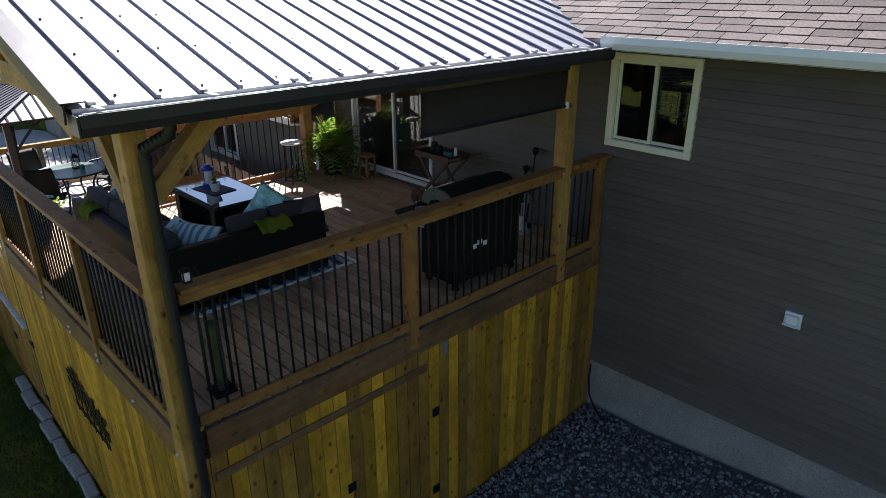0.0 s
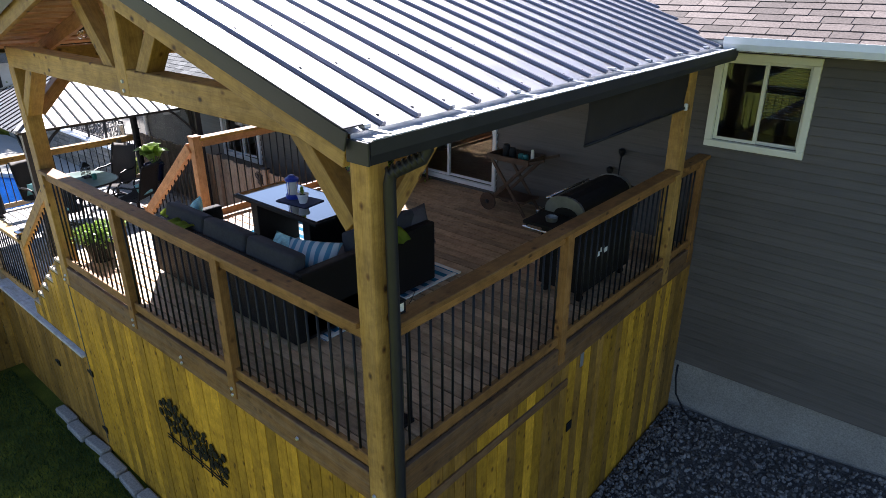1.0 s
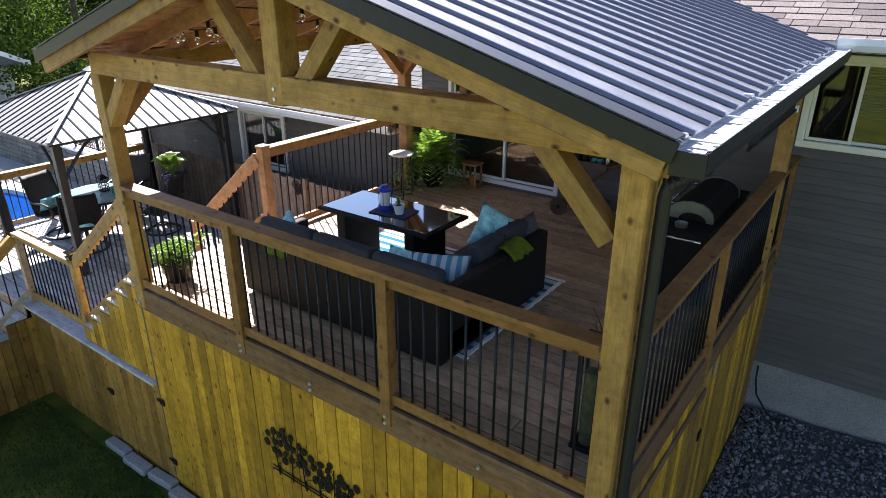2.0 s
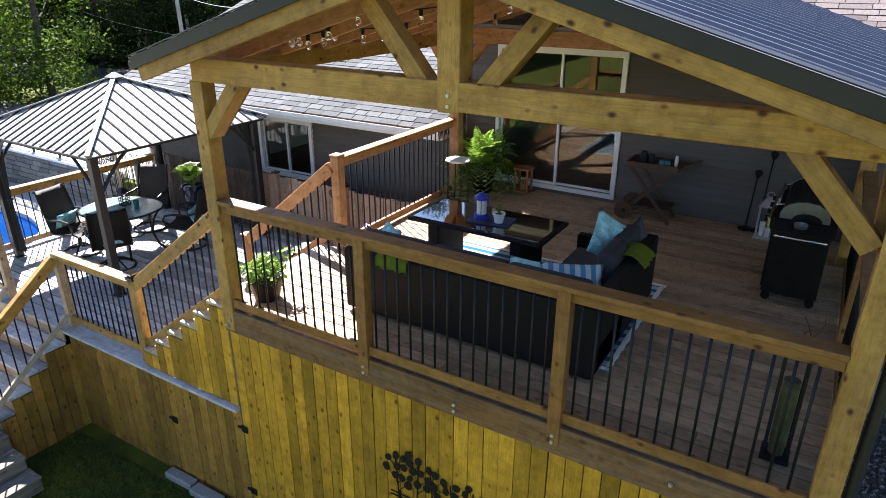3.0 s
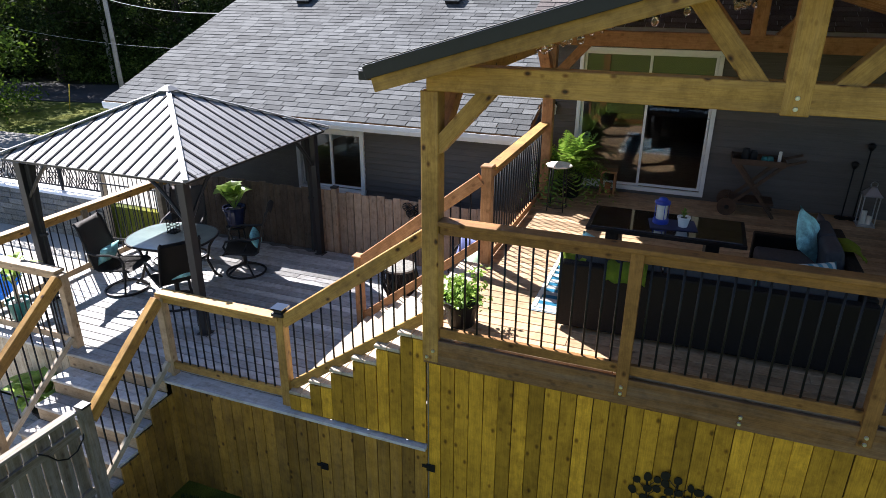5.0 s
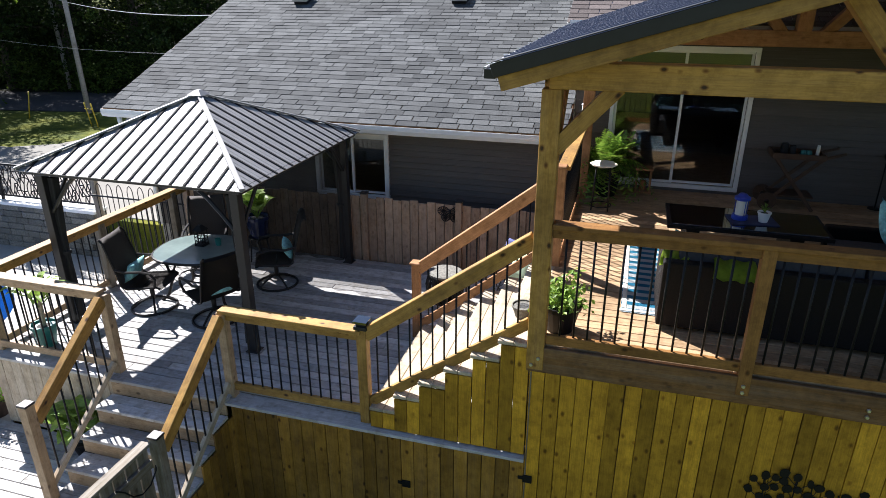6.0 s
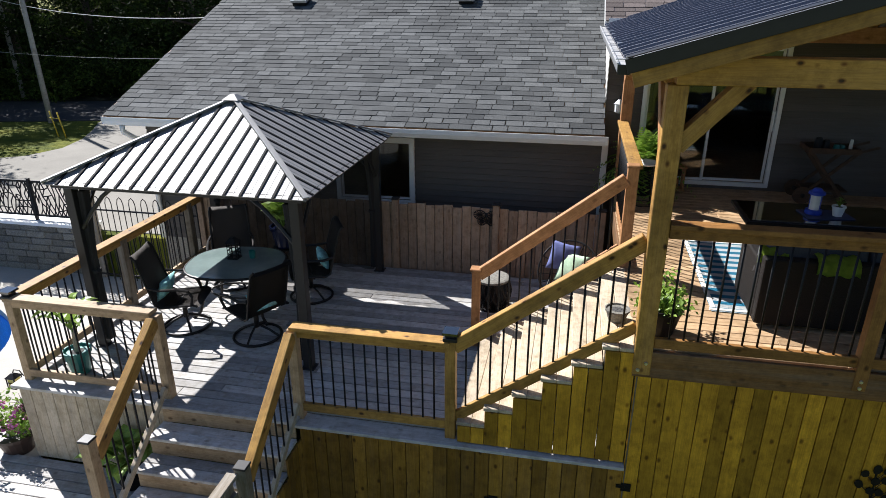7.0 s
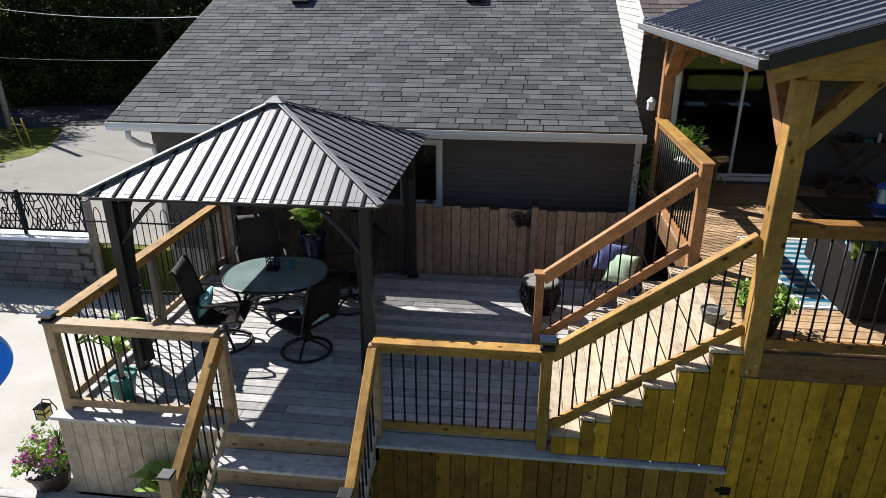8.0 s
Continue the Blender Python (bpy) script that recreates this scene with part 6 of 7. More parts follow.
# rug
bm = bmesh.new()
rows = []
for i in range(31):
    x = -1.44 + 2.88 * i / 30
    rows.append([bm.verts.new((x, -0.97 + 1.94 * j / 16, 0.004 + 0.002 * math.sin(i * 0.9 + j))) for j in range(17)])
for a, c in zip(rows, rows[1:]):
    for k in range(16):
        bm.faces.new((a[k], c[k], c[k + 1], a[k + 1]))
bmesh.ops.solidify(bm, geom=bm.faces[:], thickness=0.006)
rug = thing("rug", (-3.07, 1.81, FLOOR), "blue and white patterned outdoor rug on the deck", "rug")
part("weave", bm, RUGSTRIPE, rug, "", pose(-3.07, 1.81, FLOOR + 0.005))
for a, c in (((-4.52, 0.88), (-1.62, 0.88)), ((-4.52, 2.74), (-1.62, 2.74)), ((-4.48, 0.92), (-4.48, 2.70)), ((-1.66, 0.92), (-1.66, 2.70))):
    board("border", (*a, FLOOR + 0.009), (*c, FLOOR + 0.009), 0.045, 0.016, CANDLE, rug, "white woven border")

# fire table with a black glass top
TZ = 3.31
tb = thing("patio_table", (-3.375, 1.965, FLOOR), "low black glass-topped wicker table on the rug", "table")
bm = bmesh.new()
add_box(bm, (0, 0, 0), (1.53, 0.75, 0.035), chamfer=0.006)
part("table_frame", bm, WICKER, tb, "", Matrix.Translation((-3.375, 1.965, TZ - 0.026)))
bm = bmesh.new()
add_box(bm, (0, 0, 0), (1.45, 0.67, 0.010), chamfer=0.003)
part("glass_top", bm, BLACKGLASS, tb, "polished black glass", Matrix.Translation((-3.375, 1.965, TZ - 0.003)))
for x in (-3.88, -2.91):
    bm = bmesh.new()
    add_box(bm, (0, 0, 0), (0.13, 0.56, 0.63), chamfer=0.01)
    part("pedestal", bm, WICKER, tb, "", Matrix.Translation((x, 1.965, FLOOR + 0.327)))
board("stretcher", (-3.81, 1.965, FLOOR + 0.12), (-2.98, 1.965, FLOOR + 0.12), 0.05, 0.05, WICKER, tb)

# things on the table
bm = bmesh.new()
add_box(bm, (0, 0, 0), (0.46, 0.30, 0.012), chamfer=0.004)
solo("table_mat", bm, DARKBLUE, "dark blue mat on the glass table", "mat", pose(-3.31, 1.93, TZ + 0.008, 0, 0, 8))
ln = thing("table_lantern", (-3.43, 1.93, TZ + 0.014), "blue enamel lantern with a white candle", "lantern")
bm = bmesh.new()
lathe(bm, [(0.075, 0), (0.08, 0.005), (0.08, 0.045), (0.065, 0.05)], 20)
part("base", bm, BLUEPAINT, ln, "", Matrix.Translation((-3.43, 1.93, TZ + 0.014)))
bm = bmesh.new()
lathe(bm, [(0.052, 0.05), (0.052, 0.20), (0.02, 0.205)], 18)
part("candle", bm, CANDLE, ln, "white candle body", Matrix.Translation((-3.43, 1.93, TZ + 0.014)))
bm = bmesh.new()
lathe(bm, [(0.07, 0.205), (0.078, 0.21), (0.078, 0.235), (0.05, 0.25), (0.035, 0.27), (0.02, 0.275)], 20)
part("lid", bm, BLUEPAINT, ln, "", Matrix.Translation((-3.43, 1.93, TZ + 0.014)))
for k in range(4):
    a = k * math.pi / 2 + 0.4
    rod("wire", (-3.43 + 0.07 * math.cos(a), 1.93 + 0.07 * math.sin(a), TZ + 0.05), (-3.43 + 0.07 * math.cos(a), 1.93 + 0.07 * math.sin(a), TZ + 0.225), 0.004, BLUEPAINT, ln)
sp = flowerpot("succulent_pot", (-3.21, 1.90, TZ + 0.014), 0.058, 0.105, WHITE, "small white pot with a green succulent", "potted plant", 1.15)
bm = bmesh.new()
r5 = random.Random(2)
for i in range(26):
    a, el = r5.uniform(0, 6.3), r5.uniform(0.3, 1.3)
    leaf_blade(bm, (-3.21, 1.90, TZ + 0.11), (math.cos(a) * math.cos(el), math.sin(a) * math.cos(el), math.sin(el)), (-math.cos(a), -math.sin(a), 0.8), r5.uniform(0.06, 0.11), 0.026, 0.01, 3)
part("leaves", bm, LEAF2, sp)

# small side table with a pale top
st = thing("side_table", (-4.90, 3.98, FLOOR), "small octagonal side table with a pale top", "side table")
bm = bmesh.new()
lathe(bm, [(0.17, 0.0), (0.185, 0.008), (0.185, 0.022), (0.17, 0.03)], 8)
part("table_top", bm, CANDLE, st, "pale stone top", Matrix.Translation((-4.90, 3.98, FLOOR + 0.63)))
for k in range(4):
    a = k * math.pi / 2 + 0.78
    rod("leg", (-4.90 + 0.16 * math.cos(a), 3.98 + 0.16 * math.sin(a), FLOOR), (-4.90 + 0.13 * math.cos(a), 3.98 + 0.13 * math.sin(a), FLOOR + 0.63), 0.009, BRONZE, st)
bm = bmesh.new()
tube(bm, [(-4.90 + 0.15 * math.cos(k * math.tau / 16), 3.98 + 0.15 * math.sin(k * math.tau / 16), FLOOR + 0.06) for k in range(16)], 0.007, 6, True)
part("ring", bm, BRONZE, st)

# wooden lantern stool by the door
ws = thing("wooden_lantern", (-4.33, 5.0, FLOOR), "open reddish wooden lantern box beside the fern", "lantern")
for dx in (-0.10, 0.10):
    for dy in (-0.08, 0.08):
        board("upright", (-4.33 + dx, 5.0 + dy, FLOOR), (-4.33 + dx, 5.0 + dy, FLOOR + 0.36), 0.03, 0.03, CEDAR, ws)
for z in (0.015, 0.365):
    board("panel", (-4.46, 5.0, FLOOR + z), (-4.20, 5.0, FLOOR + z), 0.22, 0.03, CEDAR, ws)
bm = bmesh.new()
lathe(bm, [(0.045, 0.03), (0.045, 0.17), (0.02, 0.175)], 14)
part("candle", bm, TERRACOTTA, ws, "", Matrix.Translation((-4.33, 5.0, FLOOR)))


def grill():
    """A long gas grill seen from its end; it faces away from the railing."""
    x0, x1, y0, y1 = -0.82, -0.24, 2.62, 4.18
    z = FLOOR
    t = thing("gas_grill", (-0.5, 3.4, z), "black gas grill with a steel-ended hood beside the railing", "grill")
    bm = bmesh.new()
    add_box(bm, (0, 0, 0), (0.50, 1.00, 0.66), chamfer=0.012)
    cab = part("cabinet", bm, GRILLBLACK, t, "black enamel cabinet", Matrix.Translation((-0.50, 3.46, z + 0.43)))
    for k in range(2):
        bm = bmesh.new()
        add_box(bm, (0, 0, 0), (0.012, 0.46, 0.56), chamfer=0.004)
        door = part("cabinet_door", bm, GRILLBLACK, cab, "", Matrix.Translation((-0.757, 3.46 + (k - 0.5) * 0.49, z + 0.43)))
    bm = bmesh.new()
    add_box(bm, (0, 0, 0), (0.56, 1.06, 0.13), chamfer=0.015)
    part("firebox", bm, GRILLBLACK, t, "", Matrix.Translation((-0.50, 3.46, z + 0.83)))
    bm = bmesh.new()
    add_box(bm, (0, 0, 0), (0.03, 1.04, 0.11), chamfer=0.006)
    panel = part("control_panel", bm, CHROME, t, "steel control panel", Matrix.Translation((-0.80, 3.46, z + 0.83)))
    for k in range(4):
        rod("knob", (-0.815, 3.10 + 0.24 * k, z + 0.83), (-0.85, 3.10 + 0.24 * k, z + 0.83), 0.026, GRILLBLACK, panel, seg=14)
    prof = [(-0.27, 0.0), (-0.27, 0.06), (-0.245, 0.125), (-0.19, 0.18), (-0.11, 0.215), (0.0, 0.23), (0.11, 0.215), (0.19, 0.175), (0.24, 0.12), (0.26, 0.05), (0.26, 0.0)]
    bm = bmesh.new()
    prism(bm, [(-0.50 + p * 0.78, 2.99, z + 0.90 + q * 0.76) for p, q in prof], (0, 0.94, 0))
    hood = part("hood", bm, GRILLBLACK, t, "black rounded hood")
    for y in (2.955, 3.935):
        bm = bmesh.new()
        prism(bm, [(-0.50 + p * 0.81, y, z + 0.90 + q * 0.79) for p, q in prof], (0, 0.03, 0))
        part("hood_end", bm, CASTSTEEL, hood, "cast steel hood end")
        # Flat black half-disc paints in the dark of the hood end's opening.
        bm = bmesh.new()
        yy = y - 0.006 if y < 3.4 else y + 0.03
        prism(bm, [(-0.50 + 0.02 + 0.13 * math.cos(j * math.pi / 8), yy, z + 0.90 + 0.075 * math.sin(j * math.pi / 8)) for j in range(9)], (0, 0.006, 0))
        part("end_cutout", bm, GRILLBLACK, hood, "flat black plate standing for the opening in the hood end")
    rod("hood_handle", (-0.76, 3.05, z + 0.99), (-0.76, 3.87, z + 0.99), 0.014, CHROME, t, "steel handle")
    for y in (3.08, 3.84):
        rod("handle_stem", (-0.76, y, z + 0.99), (-0.70, y, z + 1.0), 0.010, CHROME, t)
    for y, side in ((2.78, -1), (4.12, 1)):
        bm = bmesh.new()
        add_box(bm, (0, 0, 0), (0.50, 0.33, 0.035), chamfer=0.008)
        sh = part("side_shelf", bm, GRILLBLACK, t, "", Matrix.Translation((-0.50, y, z + 0.87)))
        rod("towel_bar", (-0.72, y + side * 0.20, z + 0.84), (-0.28, y + side * 0.20, z + 0.84), 0.011, CHROME, sh, "steel towel bar")
        for x in (-0.70, -0.30):
            rod("bar_stem", (x, y + side * 0.20, z + 0.84), (x, y + side * 0.16, z + 0.85), 0.008, CHROME, sh)
    for x in (-0.70, -0.30):
        for y in (3.02, 3.90):
            bm = bmesh.new()
            bmesh.ops.create_cone(bm, cap_ends=True, segments=16, radius1=0.042, radius2=0.042, depth=0.03, matrix=Matrix.Translation((x, y, z + 0.042)) @ Matrix.Rotation(math.pi / 2, 4, "X"))
            add_box(bm, (x, y, z + 0.075), (0.03, 0.05, 0.06))
            part("caster", bm, GRILLBLACK, t)
    for k in range(3):
        bm = bmesh.new()
        add_box(bm, (0, 0, 0), (0.004, 0.07, 0.05))
        part("sticker", bm, WHITE, t, "white information sticker", Matrix.Translation((-0.246, 3.24 + 0.085 * k, z + 0.46 + 0.03 * (k % 2))))


grill()
bm = bmesh.new()
lathe(bm, [(0.05, 0), (0.055, 0.005), (0.06, 0.04), (0.055, 0.045), (0.045, 0.01)], 16)
solo("bowl", bm, CASTSTEEL, "small steel bowl on the grill shelf", "bowl", pose(-0.52, 2.76, FLOOR + 0.889))


def cart():
    """A folding wooden serving trolley with crossed legs and two wheels."""
    z = FLOOR
    t = thing("serving_cart", (-2.35, 4.82, z), "dark wooden serving cart with crossed legs and wheels", "serving cart")
    bm = bmesh.new()
    add_box(bm, (-2.36, 4.82, z + 0.74), (0.66, 0.42, 0.02))
    for c, s in (((-2.36, 4.62, z + 0.77), (0.66, 0.02, 0.07)), ((-2.36, 5.02, z + 0.77), (0.66, 0.02, 0.07)), ((-2.68, 4.82, z + 0.77), (0.02, 0.38, 0.07)), ((-2.04, 4.82, z + 0.77), (0.02, 0.38, 0.07))):
        add_box(bm, c, s)
    part("tray", bm, OLDBROWN, t)
    bm = bmesh.new()
    add_box(bm, (-2.36, 4.82, z + 0.20), (0.56, 0.38, 0.025), chamfer=0.004)
    part("shelf", bm, OLDBROWN, t)
    for y in (4.64, 5.0):
        board("leg", (-2.66, y, z + 0.12), (-2.06, y, z + 0.74), 0.025, 0.045, OLDBROWN, t)
        board("leg", (-2.06, y, z + 0.01), (-2.64, y, z + 0.74), 0.025, 0.045, OLDBROWN, t)
        board("handle", (-2.04, y, z + 0.76), (-1.80, y, z + 0.84), 0.025, 0.035, OLDBROWN, t)
        bm = bmesh.new()
        bmesh.ops.create_cone(bm, cap_ends=True, segments=24, radius1=0.125, radius2=0.125, depth=0.03, matrix=Matrix.Translation((-2.66, y - 0.03 if y < 4.8 else y + 0.03, z + 0.125)) @ Matrix.Rotation(math.pi / 2, 4, "X"))
        wheel = part("wheel", bm, OLDBROWN, t)
        rod("hub", (-2.66, y - 0.055, z + 0.125), (-2.66, y + 0.055, z + 0.125), 0.03, BRONZE, wheel, seg=12)
    for x, r, h, mat, nm in ((-2.52, 0.055, 0.16, BLACK, "pitcher"), (-2.42, 0.05, 0.13, BLACK, "mug"), (-2.28, 0.045, 0.07, TEALPOT, "teal_glass"), (-2.21, 0.045, 0.07, TEALPOT, "teal_glass"), (-2.10, 0.025, 0.15, CANDLE, "candle")):
        bm = bmesh.new()
        lathe(bm, [(r * 0.8, 0), (r, 0.01), (r * 0.95, h * 0.6), (r * 0.75, h), (r * 0.6, h * 0.97)], 16)
        solo(nm, bm, mat, {"pitcher": "black pitcher on the serving cart", "mug": "black mug on the serving cart", "teal_glass": "teal glass tumbler on the serving cart", "candle": "white candle on the serving cart"}[nm], nm.split("_")[-1], pose(x, 4.82, z + 0.751))


cart()

# glass lantern and tools by the wall
gl = thing("floor_lantern", (-0.93, 4.86, FLOOR), "tall glass lantern with candles on the deck", "lantern")
for dx in (-0.09, 0.09):
    for dy in (-0.09, 0.09):
        board("upright", (-0.93 + dx, 4.86 + dy, FLOOR + 0.02), (-0.93 + dx, 4.86 + dy, FLOOR + 0.42), 0.014, 0.014, GALV, gl)
for z in (0.012, 0.425):
    board("plate", (-1.04, 4.86, FLOOR + z), (-0.82, 4.86, FLOOR + z), 0.22, 0.02, GALV, gl)
bm = bmesh.new()
bmesh.ops.create_cone(bm, cap_ends=True, segments=4, radius1=0.14, radius2=0.04, depth=0.10, matrix=Matrix.Translation((-0.93, 4.86, FLOOR + 0.485)) @ Matrix.Rotation(math.pi / 4, 4, "Z"))
part("lid", bm, GALV, gl)
bm = bmesh.new()
tube(bm, [(-0.93 + 0.04 * math.cos(k * math.tau / 12), 4.86, FLOOR + 0.56 + 0.04 * math.sin(k * math.tau / 12)) for k in range(12)], 0.005, 5, True)
part("ring", bm, GALV, gl)
for dx, h in ((-0.03, 0.2), (0.035, 0.13)):
    bm = bmesh.new()
    lathe(bm, [(0.032, 0.023), (0.032, h), (0.01, h + 0.005)], 12)
    part("candle", bm, CANDLE, gl, "", Matrix.Translation((-0.93 + dx, 4.86, FLOOR)))
for x, top in ((-1.14, 3.36), (-1.00, 3.62)):
    tk = thing("garden_torch", (x, 5.10, FLOOR), "thin black metal torch standing against the wall", "torch", "torches")
    rod("stake", (x - 0.03, 5.06, FLOOR + 0.01), (x, 5.15, top), 0.010, BLACK, tk)
    bm = bmesh.new()
    lathe(bm, [(0.02, -0.05), (0.045, 0.0), (0.045, 0.03), (0.02, 0.05)], 12)
    part("cup", bm, BLACK, tk, "", Matrix.Translation((x, 5.15, top)))
    bm = bmesh.new()
    lathe(bm, [(0.09, 0), (0.09, 0.012), (0.02, 0.02)], 16)
    part("foot", bm, BLACK, tk, "", Matrix.Translation((x - 0.03, 5.06, FLOOR)))

# tall glass hurricane with driftwood in the corner
hv = thing("floor_vase", (-0.34, 0.46, FLOOR), "tall dark lantern frame with driftwood twigs", "vase")
for dx in (-0.07, 0.07):
    for dy in (-0.07, 0.07):
        board("upright", (-0.34 + dx, 0.46 + dy, FLOOR), (-0.34 + dx, 0.46 + dy, FLOOR + 0.86), 0.022, 0.022, BLACK, hv)
for z in (0.02, 0.86):
    board("plate", (-0.43, 0.46, FLOOR + z), (-0.25, 0.46, FLOOR + z), 0.18, 0.03, BLACK, hv)
bm = bmesh.new()
lathe(bm, [(0.05, 0.03), (0.055, 0.3), (0.05, 0.62), (0.02, 0.63)], 12)
part("log", bm, BIRCH, hv, "mossy pale log", Matrix.Translation((-0.34, 0.46, FLOOR)))
r6 = random.Random(8)
for i in range(4):
    a = r6.uniform(0, 6.3)
    pts = []
    p = Vector((-0.34, 0.46, FLOOR + 0.86))
    d = Vector((math.cos(a) * 0.35, math.sin(a) * 0.35, 1))
    for k in range(5):
        pts.append(tuple(p))
        d += Vector((r6.uniform(-0.6, 0.6), r6.uniform(-0.6, 0.6), r6.uniform(-0.2, 0.2)))
        d.normalize()
        p = p + d * 0.07
        p.y = max(p.y, 0.25)
        p.x = min(p.x, -0.16)
    bm = bmesh.new()
    tube(bm, pts, 0.006, 5, taper=0.4)
    part("twig", bm, OLDBROWN, hv)

# rolled sun shade between the posts
sh = thing("sun_shade", (-0.05, 3.3, 4.78), "brown fabric sun shade hanging from the side beam", "shade")
bm = bmesh.new()
rows = []
for i in range(25):
    y = 2.30 + 2.0 * i / 24
    rows.append([bm.verts.new((0.012 + 0.008 * math.sin(i * 0.8 + j), y, 4.80 - 0.075 * j)) for j in range(6)])
for a, c in zip(rows, rows[1:]):
    for k in range(5):
        bm.faces.new((a[k], c[k], c[k + 1], a[k + 1]))
bmesh.ops.solidify(bm, geom=bm.faces[:], thickness=0.004)
part("fabric", bm, SHADECLOTH, sh, "", I4, True)
rod("hem_bar", (0.012, 2.30, 4.42), (0.012, 4.30, 4.42), 0.014, BLACK, sh)
rod("roller", (0.012, 2.28, 4.81), (0.012, 4.30, 4.81), 0.03, SHADECLOTH, sh)
bm = bmesh.new()
add_box(bm, (0, 0, 0), (0.03, 0.05, 0.07), chamfer=0.006)
part("bracket", bm, WHITE, sh, "white bracket", Matrix.Translation((0.02, 4.33, 4.43)))

# string lights under the roof


def light_string(pts, n, sag):
    t = thing("string_lights", pts[0], "black string of clear bulb lights under the rafters", "string lights", "string lights")
    path = []
    for a, c in zip(pts, pts[1:]):
        a, c = Vector(a), Vector(c)
        for k in range(12):
            f = k / 12
            path.append(a.lerp(c, f) - Vector((0, 0, sag * 4 * f * (1 - f))))
    path.append(Vector(pts[-1]))
    bm = bmesh.new()
    tube(bm, [tuple(p) for p in path], 0.006, 5)
    part("cable", bm, BLACK, t)
    for i in range(n):
        p = path[int((i + 0.5) * (len(path) - 1) / n)]
        bm = bmesh.new()
        lathe(bm, [(0.016, -0.055), (0.018, -0.05), (0.018, -0.005), (0.008, 0.0)], 10)
        s = part("socket", bm, BLACK, t, "black bulb socket", Matrix.Translation(p))
        bm = bmesh.new()
        lathe(bm, [(0.006, -0.135), (0.022, -0.125), (0.031, -0.10), (0.026, -0.075), (0.014, -0.055)], 12)
        b = part("bulb", bm, BULB, s, "clear glass bulb", Matrix.Translation(p), True)
        b.visible_shadow = False


light_string([(-4.46, 0.35, 5.26), (-4.46, 0.95, 5.26), (-4.46, 2.2, 5.24), (-4.3, 4.2, 5.28)], 10, 0.05)
light_string([(-4.46, 0.35, 5.26), (-3.95, 0.65, 5.42), (-3.4, 1.7, 5.50), (-2.9, 2.6, 5.56)], 7, 0.05)
light_string([(-2.9, 2.6, 5.56), (-3.0, 3.6, 5.52), (-2.7, 4.25, 5.50)], 5, 0.04)

# wall lantern by the corner, vent box on the siding, hose
wl = thing("wall_lantern", (-5.27, 5.12, 3.78), "small black wall lantern beside the sliding door", "wall lamp")
bm = bmesh.new()
add_box(bm, (-5.27, 5.17, 3.86), (0.08, 0.05, 0.14), chamfer=0.006)
tube(bm, [(-5.27, 5.15, 3.94), (-5.27, 5.06, 3.99), (-5.27, 5.04, 3.95)], 0.010, 6)
part("arm", bm, BLACK, wl)
bm = bmesh.new()
lathe(bm, [(0.03, 0.0), (0.06, 0.02), (0.065, 0.13), (0.075, 0.14), (0.02, 0.20)], 8)
part("lamp_body", bm, WHITE, wl, "frosted lantern body", Matrix.Translation((-5.27, 5.04, 3.75)))
bm = bmesh.new()
prism(bm, [(-0.08, 0, -0.08), (0.08, 0, -0.08), (0.08, 0, 0.08), (-0.08, 0, 0.08)], (0, -0.03, 0))
add_box(bm, (0, -0.05, 0), (0.12, 0.04, 0.11), chamfer=0.01)
add_box(bm, (0, -0.09, -0.035), (0.13, 0.05, 0.012))
solo("vent_hood", bm, WHITE, "white plastic dryer vent hood on the siding", "vent", pose(2.29, WALL_Y - 0.006, 2.48))
bm = bmesh.new()
tube(bm, [(0.10, 5.13, 0.98), (0.11, 5.10, 0.80), (0.16, 5.05, 0.60), (0.30, 5.0, 0.45), (0.42, 4.98, 0.36), (0.60, 5.05, 0.37)], 0.013, 6)
solo("garden_hose", bm, BLACK, "dark cable running down the foundation", "cable", smooth=True)

